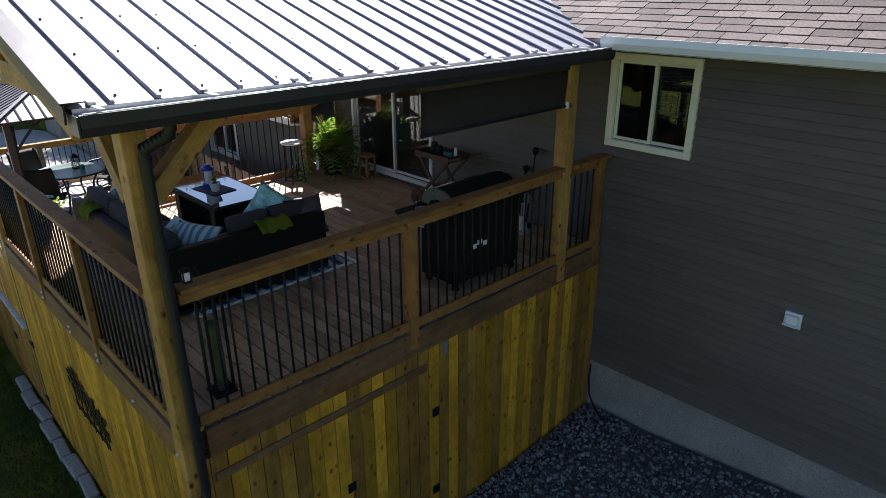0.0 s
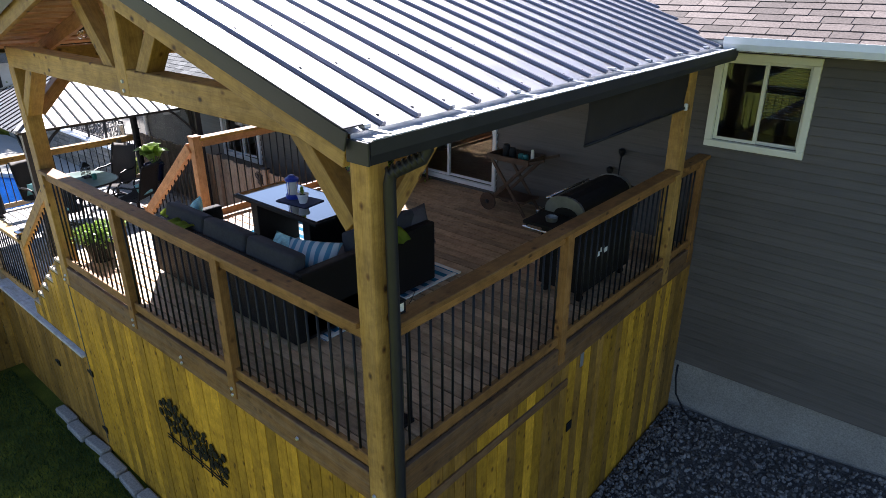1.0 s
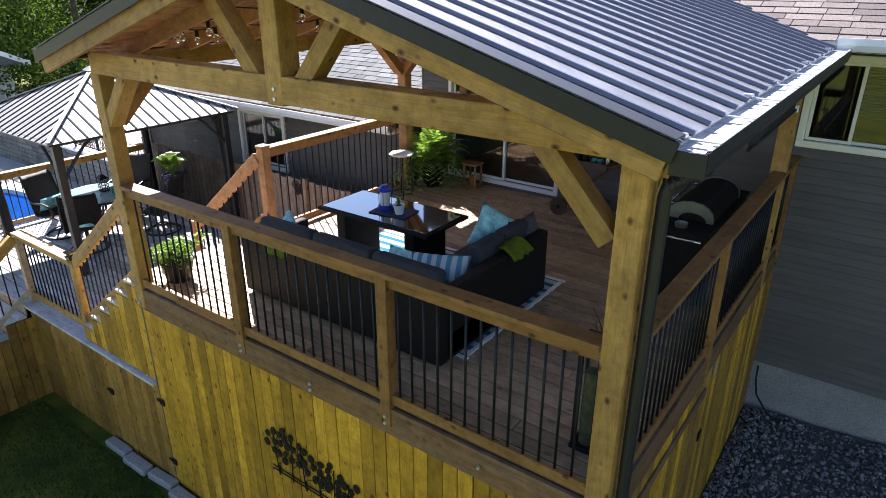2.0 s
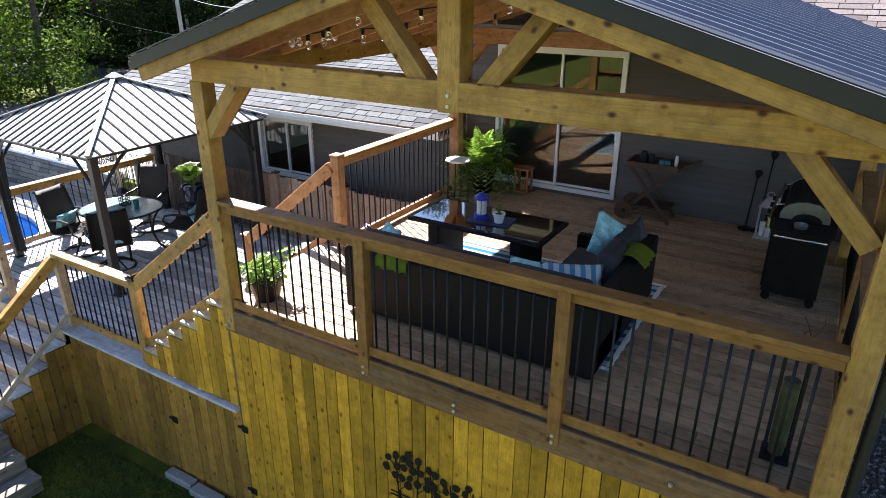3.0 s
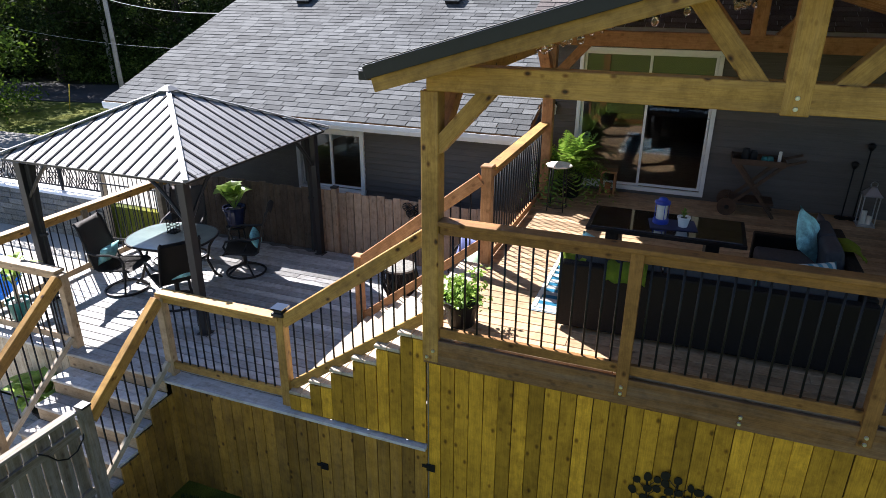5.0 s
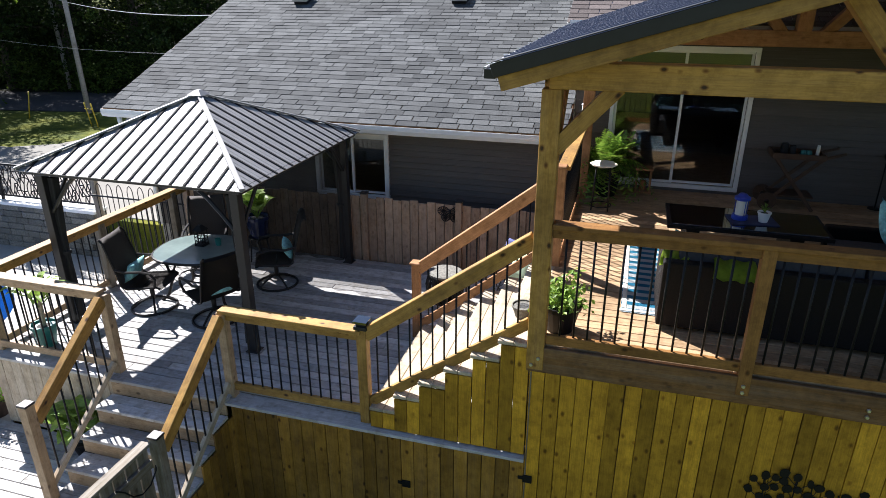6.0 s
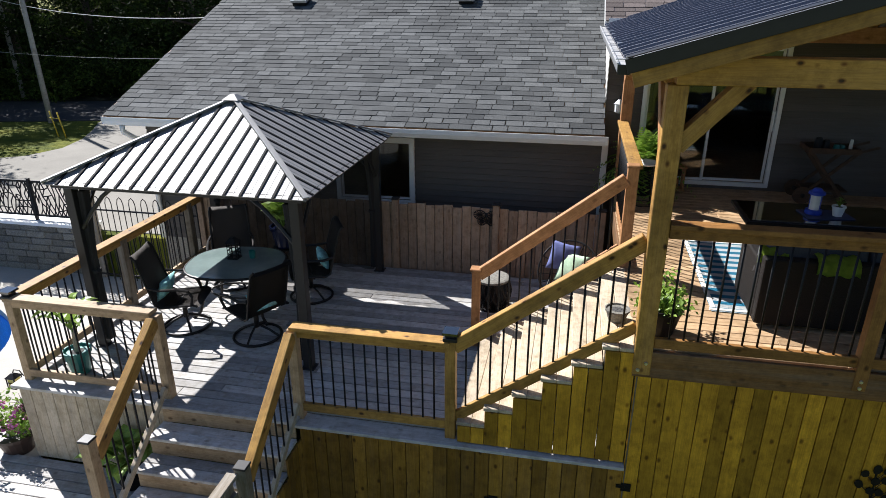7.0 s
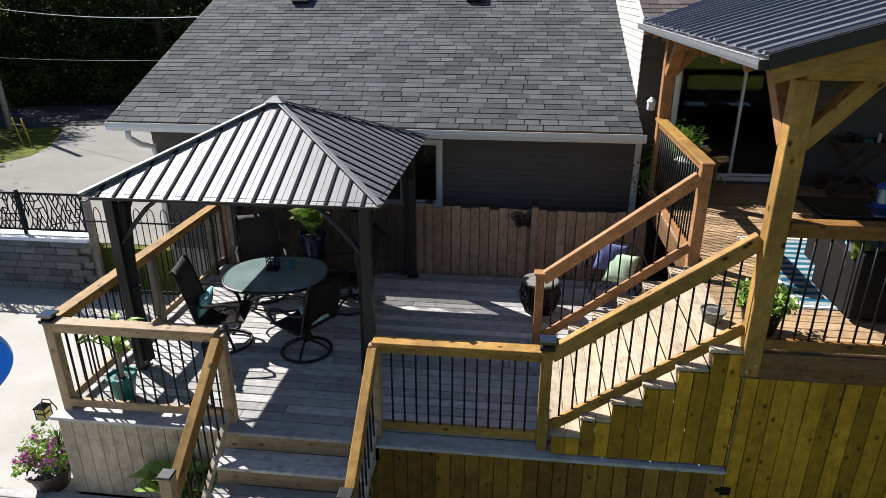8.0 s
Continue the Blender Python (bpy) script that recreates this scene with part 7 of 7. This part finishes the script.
# metal tree ornament on the front boards


def ornament():
    """A cut-metal row of slim trees with rounded leaf plates behind a low fence."""
    r = random.Random(14)
    t = thing("tree_ornament", (-2.75, -0.03, 1.3), "black cut-metal tree grove ornament on the boards", "wall ornament")
    bm = bmesh.new()
    for z in (1.255, 1.295):
        add_box(bm, (-2.70, -0.04, z), (1.12, 0.008, 0.009))
    for k in range(6):
        add_box(bm, (-3.16 + 0.185 * k, -0.04, 1.275), (0.010, 0.008, 0.12))
    part("rail", bm, BLACK, t)
    taken = []
    for k, (x, h) in enumerate(((-3.17, 0.44), (-2.98, 0.50), (-2.80, 0.46), (-2.60, 0.40), (-2.42, 0.42), (-2.25, 0.36))):
        bm = bmesh.new()
        tx = x + r.uniform(-0.04, 0.04)
        tube(bm, [(x, -0.04, 1.22), (x + (tx - x) * 0.5, -0.04, 1.24 + h * 0.55), (tx, -0.04, 1.24 + h)], 0.006, 5)
        for _ in range(60):
            px, pz = x + r.uniform(-0.14, 0.14), 1.26 + h * r.uniform(0.34, 1.05)
            if any((px - u) ** 2 + (pz - v) ** 2 < 0.071 ** 2 for u, v in taken):
                continue
            taken.append((px, pz))
            tube(bm, [(x + (tx - x) * 0.5, -0.04, max(1.30, pz - 0.10)), (px, -0.04, pz)], 0.0035, 4)
            a, n = r.uniform(-0.6, 0.6), 9
            w, g = r.uniform(0.030, 0.042), r.uniform(0.036, 0.05)
            ring = []
            for j in range(n):
                u, v = w * math.cos(j * math.tau / n) * r.uniform(0.85, 1.12), g * math.sin(j * math.tau / n)
                ring.append((px + u * math.cos(a) - v * math.sin(a), -0.044, pz + u * math.sin(a) + v * math.cos(a)))
            prism(bm, ring, (0, 0.006, 0))
        part("metal_tree", bm, BLACK, t)


ornament()

# gate fittings and knots of hardware on the boards
for nm, x, z, lab in (("gate_hinge", -5.20, 1.17, "black strap hinge on the board gate"), ("gate_hinge", -5.19, 0.315, "black strap hinge on the board gate"), ("gate_latch", -6.43, 0.80, "black gate latch on the boards")):
    bm = bmesh.new()
    add_box(bm, (0, 0, 0), (0.09, 0.012, 0.085), chamfer=0.004)
    add_box(bm, (-0.05, -0.006, 0.01), (0.08, 0.010, 0.035), chamfer=0.003)
    part(nm, bm, BLACK, low_skirt, lab, pose(x, -0.035, z))
# Flat black plates paint in the dark of square holes in the boards.
bm = bmesh.new()
add_box(bm, (0, 0, 0), (0.012, 0.09, 0.10), chamfer=0.004)
solo("outlet_box", bm, BLACK, "small black plate standing for a hole in the boards", "plate", pose(0.033, 2.42, 1.61))
for y, z in ((1.36, 1.32), (2.415, 0.62)):
    copy_thing(bpy.data.objects["outlet_box"], pose(0.033, y, z))
bt = thing("gate_edge", (-5.225, -0.03, 1.2), "thin dark joint strip beside the gate", "strip", kind="structure")
board("strip", (-5.225, -0.028, 0.1), (-5.225, -0.028, 2.37), 0.012, 0.012, OLDWOOD, bt)
for x, z in ((-5.23, 2.45), (-5.17, 2.52), (-3.51, 2.49), (-3.51, 2.55), (-1.76, 2.49), (-1.76, 2.55), (-2.6, 2.50), (-2.6, 2.44), (-0.9, 2.50), (-2.67, 4.87), (-2.67, 4.94), (-0.07, 2.46)):
    bm = bmesh.new()
    bmesh.ops.create_cone(bm, cap_ends=True, segments=12, radius1=0.017, radius2=0.013, depth=0.014, matrix=Matrix.Rotation(math.pi / 2, 4, "X"))
    y = -0.05 if z < 4 else -0.056
    part("bolt", bm, GALV, pav, "galvanised bolt", Matrix.Translation((x, y, z)))

# ---- furniture of the lower deck ----
dt = thing("dining_table", (-10.10, 2.0, LOW), "oval glass-topped dark metal dining table under the gazebo", "table")
outline = []
for k in range(40):
    a = k * math.tau / 40
    c, s = math.cos(a), math.sin(a)
    f = (abs(c) ** 2.5 + abs(s) ** 2.5) ** (-1 / 2.5)
    q = Matrix.Rotation(0.15, 3, "Z") @ Vector((0.62 * f * c, 0.54 * f * s, 0))
    outline.append((-10.11 + q.x, 2.05 + q.y))
bm = bmesh.new()
prism(bm, [(x, y, LOW + 0.705) for x, y in outline], (0, 0, 0.010))
part("glass_top", bm, FROST, dt, "greenish textured glass")
bm = bmesh.new()
tube(bm, [(x, y, LOW + 0.70) for x, y in outline], 0.018, 8, True)
part("top_rim", bm, BRONZE, dt)
for sx, sy in ((-1, -1), (1, -1), (1, 1), (-1, 1)):
    bm = bmesh.new()
    tube(bm, [(-10.11 + sx * 0.52, 2.05 + sy * 0.30, LOW + 0.69), (-10.11 + sx * 0.42, 2.05 + sy * 0.25, LOW + 0.52), (-10.11 + sx * 0.38, 2.05 + sy * 0.22, LOW + 0.3), (-10.11 + sx * 0.44, 2.05 + sy * 0.27, LOW + 0.08), (-10.11 + sx * 0.52, 2.05 + sy * 0.32, LOW)], 0.02, 8)
    part("leg", bm, BRONZE, dt)
bm = bmesh.new()
tube(bm, [(-10.11 + 0.39 * math.cos(k * math.tau / 20), 2.05 + 0.23 * math.sin(k * math.tau / 20), LOW + 0.3) for k in range(20)], 0.012, 6, True)
part("stretcher_ring", bm, BRONZE, dt)
dl = thing("metal_lantern", (-10.19, 2.17, LOW + 0.716), "small black metal lattice lantern on the glass table", "lantern")
bm = bmesh.new()
for s in (-0.06, 0.0, 0.06):
    for e in (-0.06, 0.06):
        add_box(bm, (s, e, 0.12), (0.007, 0.007, 0.2))
        add_box(bm, (e, s, 0.12), (0.007, 0.007, 0.2))
for z in (0.02, 0.07, 0.12, 0.17, 0.22):
    for e in (-0.06, 0.06):
        add_box(bm, (0, e, z), (0.127, 0.008, 0.008))
        add_box(bm, (e, 0, z), (0.008, 0.127, 0.008))
add_box(bm, (0, 0, 0.006), (0.14, 0.14, 0.012))
part("cage", bm, BLACK, dl, "", Matrix.Translation((-10.19, 2.17, LOW + 0.716)))
bm = bmesh.new()
bmesh.ops.create_cone(bm, cap_ends=True, segments=4, radius1=0.11, radius2=0.03, depth=0.07, matrix=Matrix.Translation((0, 0, 0.26)) @ Matrix.Rotation(math.pi / 4, 4, "Z"))
part("lid", bm, BLACK, dl, "", Matrix.Translation((-10.19, 2.17, LOW + 0.716)))
bm = bmesh.new()
lathe(bm, [(0.035, 0), (0.04, 0.01), (0.045, 0.10), (0.04, 0.10), (0.036, 0.015)], 16)
solo("drinking_glass", bm, TEALPOT, "greenish drinking glass on the table", "glass", pose(-9.96, 2.22, LOW + 0.717))


def swivel_chair():
    """A sling chair on a ring base; faces +x, at the origin."""
    t = thing("swivel_chair", (0, 0, 0), "dark sling patio chair on a swivel ring base", "chair", "chairs round the glass table")
    bm = bmesh.new()
    tube(bm, [(0.29 * math.cos(k * math.tau / 24), 0.29 * math.sin(k * math.tau / 24), 0.02) for k in range(24)], 0.018, 8, True)
    part("base_ring", bm, BRONZE, t, "", I4, True)
    for k in range(4):
        a = k * math.pi / 2 + 0.5
        bm = bmesh.new()
        tube(bm, [(0.28 * math.cos(a), 0.28 * math.sin(a), 0.03), (0.16 * math.cos(a), 0.16 * math.sin(a), 0.11), (0.03 * math.cos(a), 0.03 * math.sin(a), 0.16)], 0.015, 6)
        part("spoke", bm, BRONZE, t)
    rod("pedestal", (0, 0, 0.13), (0, 0, 0.34), 0.032, BRONZE, t)
    for s in (-1, 1):
        bm = bmesh.new()
        tube(bm, [(0.27, s * 0.26, 0.40), (0.22, s * 0.27, 0.425), (-0.18, s * 0.27, 0.385), (-0.24, s * 0.27, 0.42), (-0.31, s * 0.27, 0.70), (-0.40, s * 0.26, 1.02), (-0.44, s * 0.25, 1.06)], 0.016, 7)
        part("side_frame", bm, BRONZE, t)
        bm = bmesh.new()
        tube(bm, [(0.20, s * 0.27, 0.42), (0.24, s * 0.30, 0.55), (0.20, s * 0.31, 0.63), (0.05, s * 0.31, 0.655), (-0.15, s * 0.31, 0.64), (-0.29, s * 0.28, 0.66)], 0.018, 7)
        part("arm", bm, BRONZE, t)
    bm = bmesh.new()
    prof = [(0.28, 0.39), (0.22, 0.425), (0.05, 0.405), (-0.18, 0.39), (-0.235, 0.42), (-0.31, 0.70), (-0.40, 1.02), (-0.45, 1.065), (-0.48, 1.03)]
    rows = [[bm.verts.new((x, y, z - 0.012 * (1 - (y / 0.26) ** 2))) for x, z in prof] for y in (-0.26, -0.13, 0, 0.13, 0.26)]
    for a, c in zip(rows, rows[1:]):
        for k in range(len(prof) - 1):
            bm.faces.new((a[k], c[k], c[k + 1], a[k + 1]))
    bmesh.ops.solidify(bm, geom=bm.faces[:], thickness=0.008)
    part("sling", bm, SLING, t, "brown woven sling", I4, True)
    rod("crossbar", (-0.02, -0.27, 0.38), (-0.02, 0.27, 0.38), 0.016, BRONZE, t)
    return t


ch = swivel_chair()
spots = [(-10.60, 1.53, 12), (-9.59, 1.46, 152), (-10.62, 2.84, -62), (-9.36, 2.66, -150)]
for k, (x, y, a) in enumerate(spots):
    m = pose(x, y, LOW, 0, 0, a)
    if k == 0:
        ch.matrix_basis = m
    else:
        copy_thing(ch, m)
    if k != 2:
        pillow("seat_cushion", m @ pose(-0.19, 0, 0.56, 0, -68), 0.26, 0.40, 0.14, TEALCLOTH, "small teal cushion on the sling chair")

# drum table behind the stairs
dr = thing("drum_table", (-6.84, 2.84, LOW), "round dark lattice side table with a grey-beige top", "side table")
bm = bmesh.new()
for k in range(18):
    a = k * math.tau / 18
    for s in (-1, 1):
        tube(bm, [(-6.84 + r * math.cos(a + s * u), 2.84 + r * math.sin(a + s * u), LOW + z) for r, u, z in ((0.19, 0, 0.03), (0.25, 0.2, 0.15), (0.265, 0.4, 0.26), (0.23, 0.6, 0.40))], 0.012, 5)
part("lattice", bm, BRONZE, dr)
bm = bmesh.new()
lathe(bm, [(0.20, 0), (0.20, 0.03), (0.17, 0.04), (0.18, 0.10), (0.19, 0.38)], 24)
part("drum", bm, BLACK, dr, "", Matrix.Translation((-6.84, 2.84, LOW)))
bm = bmesh.new()
lathe(bm, [(0.19, 0.40), (0.235, 0.41), (0.235, 0.44), (0.20, 0.45)], 28)
part("table_top", bm, BLOCK, dr, "grey-beige round top", Matrix.Translation((-6.84, 2.84, LOW)))

# round wire chair with pillows
rc = thing("papasan_chair", (-5.85, 3.1, LOW), "round wire-framed chair with cushions by the fence", "chair")
m0 = pose(-5.85, 3.15, LOW + 0.48, 58, 0, -20)
bm = bmesh.new()
tube(bm, [tuple(m0 @ Vector((0.42 * math.cos(k * math.tau / 28), 0.42 * math.sin(k * math.tau / 28), 0))) for k in range(28)], 0.013, 6, True)
part("hoop", bm, BRONZE, rc)
bm = bmesh.new()
for k in range(10):
    a = k * math.pi / 10
    tube(bm, [tuple(m0 @ Vector((r * 0.42 * math.cos(a), r * 0.42 * math.sin(a), -0.16 * (1 - r * r)))) for r in (-1, -0.5, 0, 0.5, 1)], 0.005, 5)
part("wire_seat", bm, BRONZE, rc)
for dx, dy in ((-0.3, -0.2), (0.3, -0.25), (-0.25, 0.3), (0.25, 0.3)):
    rod("leg", (-5.85 + dx * 1.1, 3.15 + dy, LOW), (-5.85 + dx * 0.8, 3.15 + dy * 0.4, LOW + 0.36 + 0.3 * (dy > 0)), 0.010, BRONZE, rc)
pillow("throw_pillow", pose(-5.80, 3.05, LOW + 0.56, 62, 0, -28), 0.42, 0.42, 0.14, MINTCLOTH, "pale mint throw pillow on the round chair")
pillow("throw_pillow", pose(-5.92, 3.18, LOW + 0.66, 66, 8, -10), 0.40, 0.40, 0.13, BLUECLOTH, "slate blue throw pillow on the round chair")

# butterfly ornament on the fence
bf = thing("butterfly_ornament", (-7.07, 3.90, 2.35), "dark metal butterfly ornament on the fence", "wall ornament")
for s in (-1, 1):
    bm = bmesh.new()
    for cx, cz, rx, rz_ in ((0.10, 0.05, 0.09, 0.07), (0.07, -0.05, 0.06, 0.06)):
        tube(bm, [(-7.07 + s * (cx + rx * math.cos(k * math.tau / 16)), 3.895, 2.35 + cz + rz_ * math.sin(k * math.tau / 16)) for k in range(16)], 0.007, 5, True)
        for q in range(6):
            a = q * math.pi / 6
            tube(bm, [(-7.07 + s * (cx + rx * math.cos(a)), 3.895, 2.35 + cz + rz_ * math.sin(a)), (-7.07 + s * (cx - rx * math.cos(a)), 3.895, 2.35 + cz - rz_ * math.sin(a))], 0.006, 4)
    part("wing", bm, BRONZE, bf)
rod("body", (-7.07, 3.893, 2.27), (-7.07, 3.893, 2.43), 0.012, BRONZE, bf)

# solar lantern on a shepherd's hook
hk = thing("hook_lantern", (-12.15, 0.48, 0.41), "small yellow glass lantern hanging on a curved hook", "lantern")
bm = bmesh.new()
tube(bm, [(-12.10, 0.48, 0.41), (-12.12, 0.48, 0.9), (-12.16, 0.48, 1.15), (-12.22, 0.48, 1.24), (-12.30, 0.48, 1.24), (-12.33, 0.48, 1.18)], 0.007, 6)
part("hook", bm, BLACK, hk)
bm = bmesh.new()
for a, c in ((-0.055, -0.055), (0.055, -0.055), (0.055, 0.055), (-0.055, 0.055)):
    add_box(bm, (a, c, -0.09), (0.010, 0.010, 0.14))
for z in (-0.02, -0.09, -0.16):
    for e in (-0.055, 0.055):
        add_box(bm, (0, e, z), (0.12, 0.010, 0.010))
        add_box(bm, (e, 0, z), (0.010, 0.12, 0.010))
bmesh.ops.create_cone(bm, cap_ends=True, segments=4, radius1=0.10, radius2=0.02, depth=0.05, matrix=Matrix.Translation((0, 0, 0.005)) @ Matrix.Rotation(math.pi / 4, 4, "Z"))
part("cage", bm, BLACK, hk, "", Matrix.Translation((-12.33, 0.48, 1.16)))
bm = bmesh.new()
add_box(bm, (0, 0, -0.09), (0.095, 0.095, 0.125))
part("panes", bm, AMBER, hk, "yellow glass panes", Matrix.Translation((-12.33, 0.48, 1.16)))

# white planter bowl and gathered nets of the gazebo
for k, (x, y) in enumerate(gposts):
    nt = thing("gazebo_curtain", (x, y, LOW), "black mosquito net gathered round the gazebo post", "curtain", "gazebo nets")
    bm = bmesh.new()
    r = random.Random(k)
    sx, sy = (1 if x < GPX else -1), (1 if y < GPY else -1)
    rings = []
    for j in range(13):
        z = LOW + 0.08 + (GZ - 0.12 - LOW - 0.08) * j / 12
        f = abs(j / 12 - 0.45)
        rad = 0.03 + 0.045 * f
        off = 0.07 + 0.08 * max(0, j / 12 - 0.6)
        rings.append([bm.verts.new((x + sx * off + rad * (1 + 0.25 * math.sin(5 * a + k)) * math.cos(a), y + sy * off * 0.6 + rad * (1 + 0.25 * math.sin(5 * a + k)) * math.sin(a), z)) for a in [i * math.tau / 20 for i in range(20)]])
    for a, c in zip(rings, rings[1:]):
        for i in range(20):
            bm.faces.new((a[i], a[(i + 1) % 20], c[(i + 1) % 20], c[i]))
    part("net", bm, NETCLOTH, nt, "", I4, True)
    bm = bmesh.new()
    lathe(bm, [(0.05, 0.0), (0.054, 0.01), (0.054, 0.03), (0.05, 0.04)], 16)
    part("tie", bm, NETCLOTH, nt, "", Matrix.Translation((x + sx * 0.07, y + sy * 0.042, LOW + 0.95)))
wb = flowerpot("planter_bowl", (-5.40, 0.50, FLOOR), 0.10, 0.12, BLOCK, "grey stone planter bowl on the top stair", "plant pot", 1.15)


def grass():
    """Short blades on the lawn before the deck."""
    rnd = random.Random(55)
    verts, faces = [], []
    for _ in range(26000):
        x, y = rnd.uniform(-8.3, -2.2), -0.22 - 3.0 * rnd.random() ** 1.4
        h, a = rnd.uniform(0.025, 0.06), rnd.uniform(0, 6.3)
        k = len(verts)
        dx, dy = math.cos(a) * 0.006, math.sin(a) * 0.006
        verts += [(x - dx, y - dy, -0.065), (x + dx, y + dy, -0.065), (x + rnd.uniform(-0.03, 0.03), y + rnd.uniform(-0.03, 0.03), -0.06 + h)]
        faces.append((k, k + 1, k + 2))
    me = bpy.data.meshes.new("grass")
    me.from_pydata(verts, [], faces)
    me.materials.append(GRASSBLADE)
    put(tagged(new("grass", me), "short green grass blades on the lawn", "grass", kind="stuff"), None, I4)


grass()

# small lantern on the rail cap by the corner post
rl = thing("rail_lantern", (-0.04, 0.22, FLOOR + 1.141), "small black lantern with a white panel on the rail", "lantern")
at = Matrix.Translation((-0.04, 0.22, FLOOR + 1.141)) @ Matrix.Scale(0.6, 4)
bm = bmesh.new()
add_box(bm, (0, 0, 0.008), (0.10, 0.10, 0.016), chamfer=0.003)
add_box(bm, (0, 0, 0.135), (0.11, 0.11, 0.02), chamfer=0.004)
add_box(bm, (0, 0, 0.155), (0.06, 0.06, 0.025), chamfer=0.004)
for a in (-0.042, 0.042):
    for c in (-0.042, 0.042):
        add_box(bm, (a, c, 0.07), (0.012, 0.012, 0.115))
part("cage", bm, BLACK, rl, "", at)
bm = bmesh.new()
add_box(bm, (0, 0, 0.07), (0.07, 0.07, 0.105), chamfer=0.004)
part("diffuser", bm, CANDLE, rl, "white frosted panel", at)

# net drawn across the back of the gazebo
gn = thing("gazebo_net", (-10.0, 3.68, LOW), "black see-through mosquito net across the gazebo back", "net")
bm = bmesh.new()
rows = []
for i in range(41):
    f = i / 40
    x = GX0 + 0.28 + (GX1 - GX0 - 0.56) * f
    top = GZ - 0.10 - 0.28 * (4 * f * (1 - f)) ** 2
    rows.append([bm.verts.new((x, 3.68 + 0.035 * math.sin(i * 1.1) + 0.01 * j, LOW + 0.03 + (top - LOW - 0.03) * j / 6)) for j in range(7)])
for a, c in zip(rows, rows[1:]):
    for k in range(6):
        bm.faces.new((a[k], c[k], c[k + 1], a[k + 1]))
part("net", bm, NET, gn, "", I4, True)
rod("curtain_rail", (GX0 + 0.25, 3.68, GZ - 0.09), (GX1 - 0.25, 3.68, GZ - 0.09), 0.010, BLACK, gn)

# black cord looped on the garden gate
bm = bmesh.new()
tube(bm, [(-8.46, -1.12, 1.55), (-8.455, -1.16, 1.42), (-8.455, -1.25, 1.33), (-8.455, -1.36, 1.32), (-8.455, -1.46, 1.38), (-8.455, -1.54, 1.50), (-8.455, -1.62, 1.58)], 0.008, 6)
solo("electric_cord", bm, BLACK, "black cord looped over the gate boards", "cord", smooth=True)
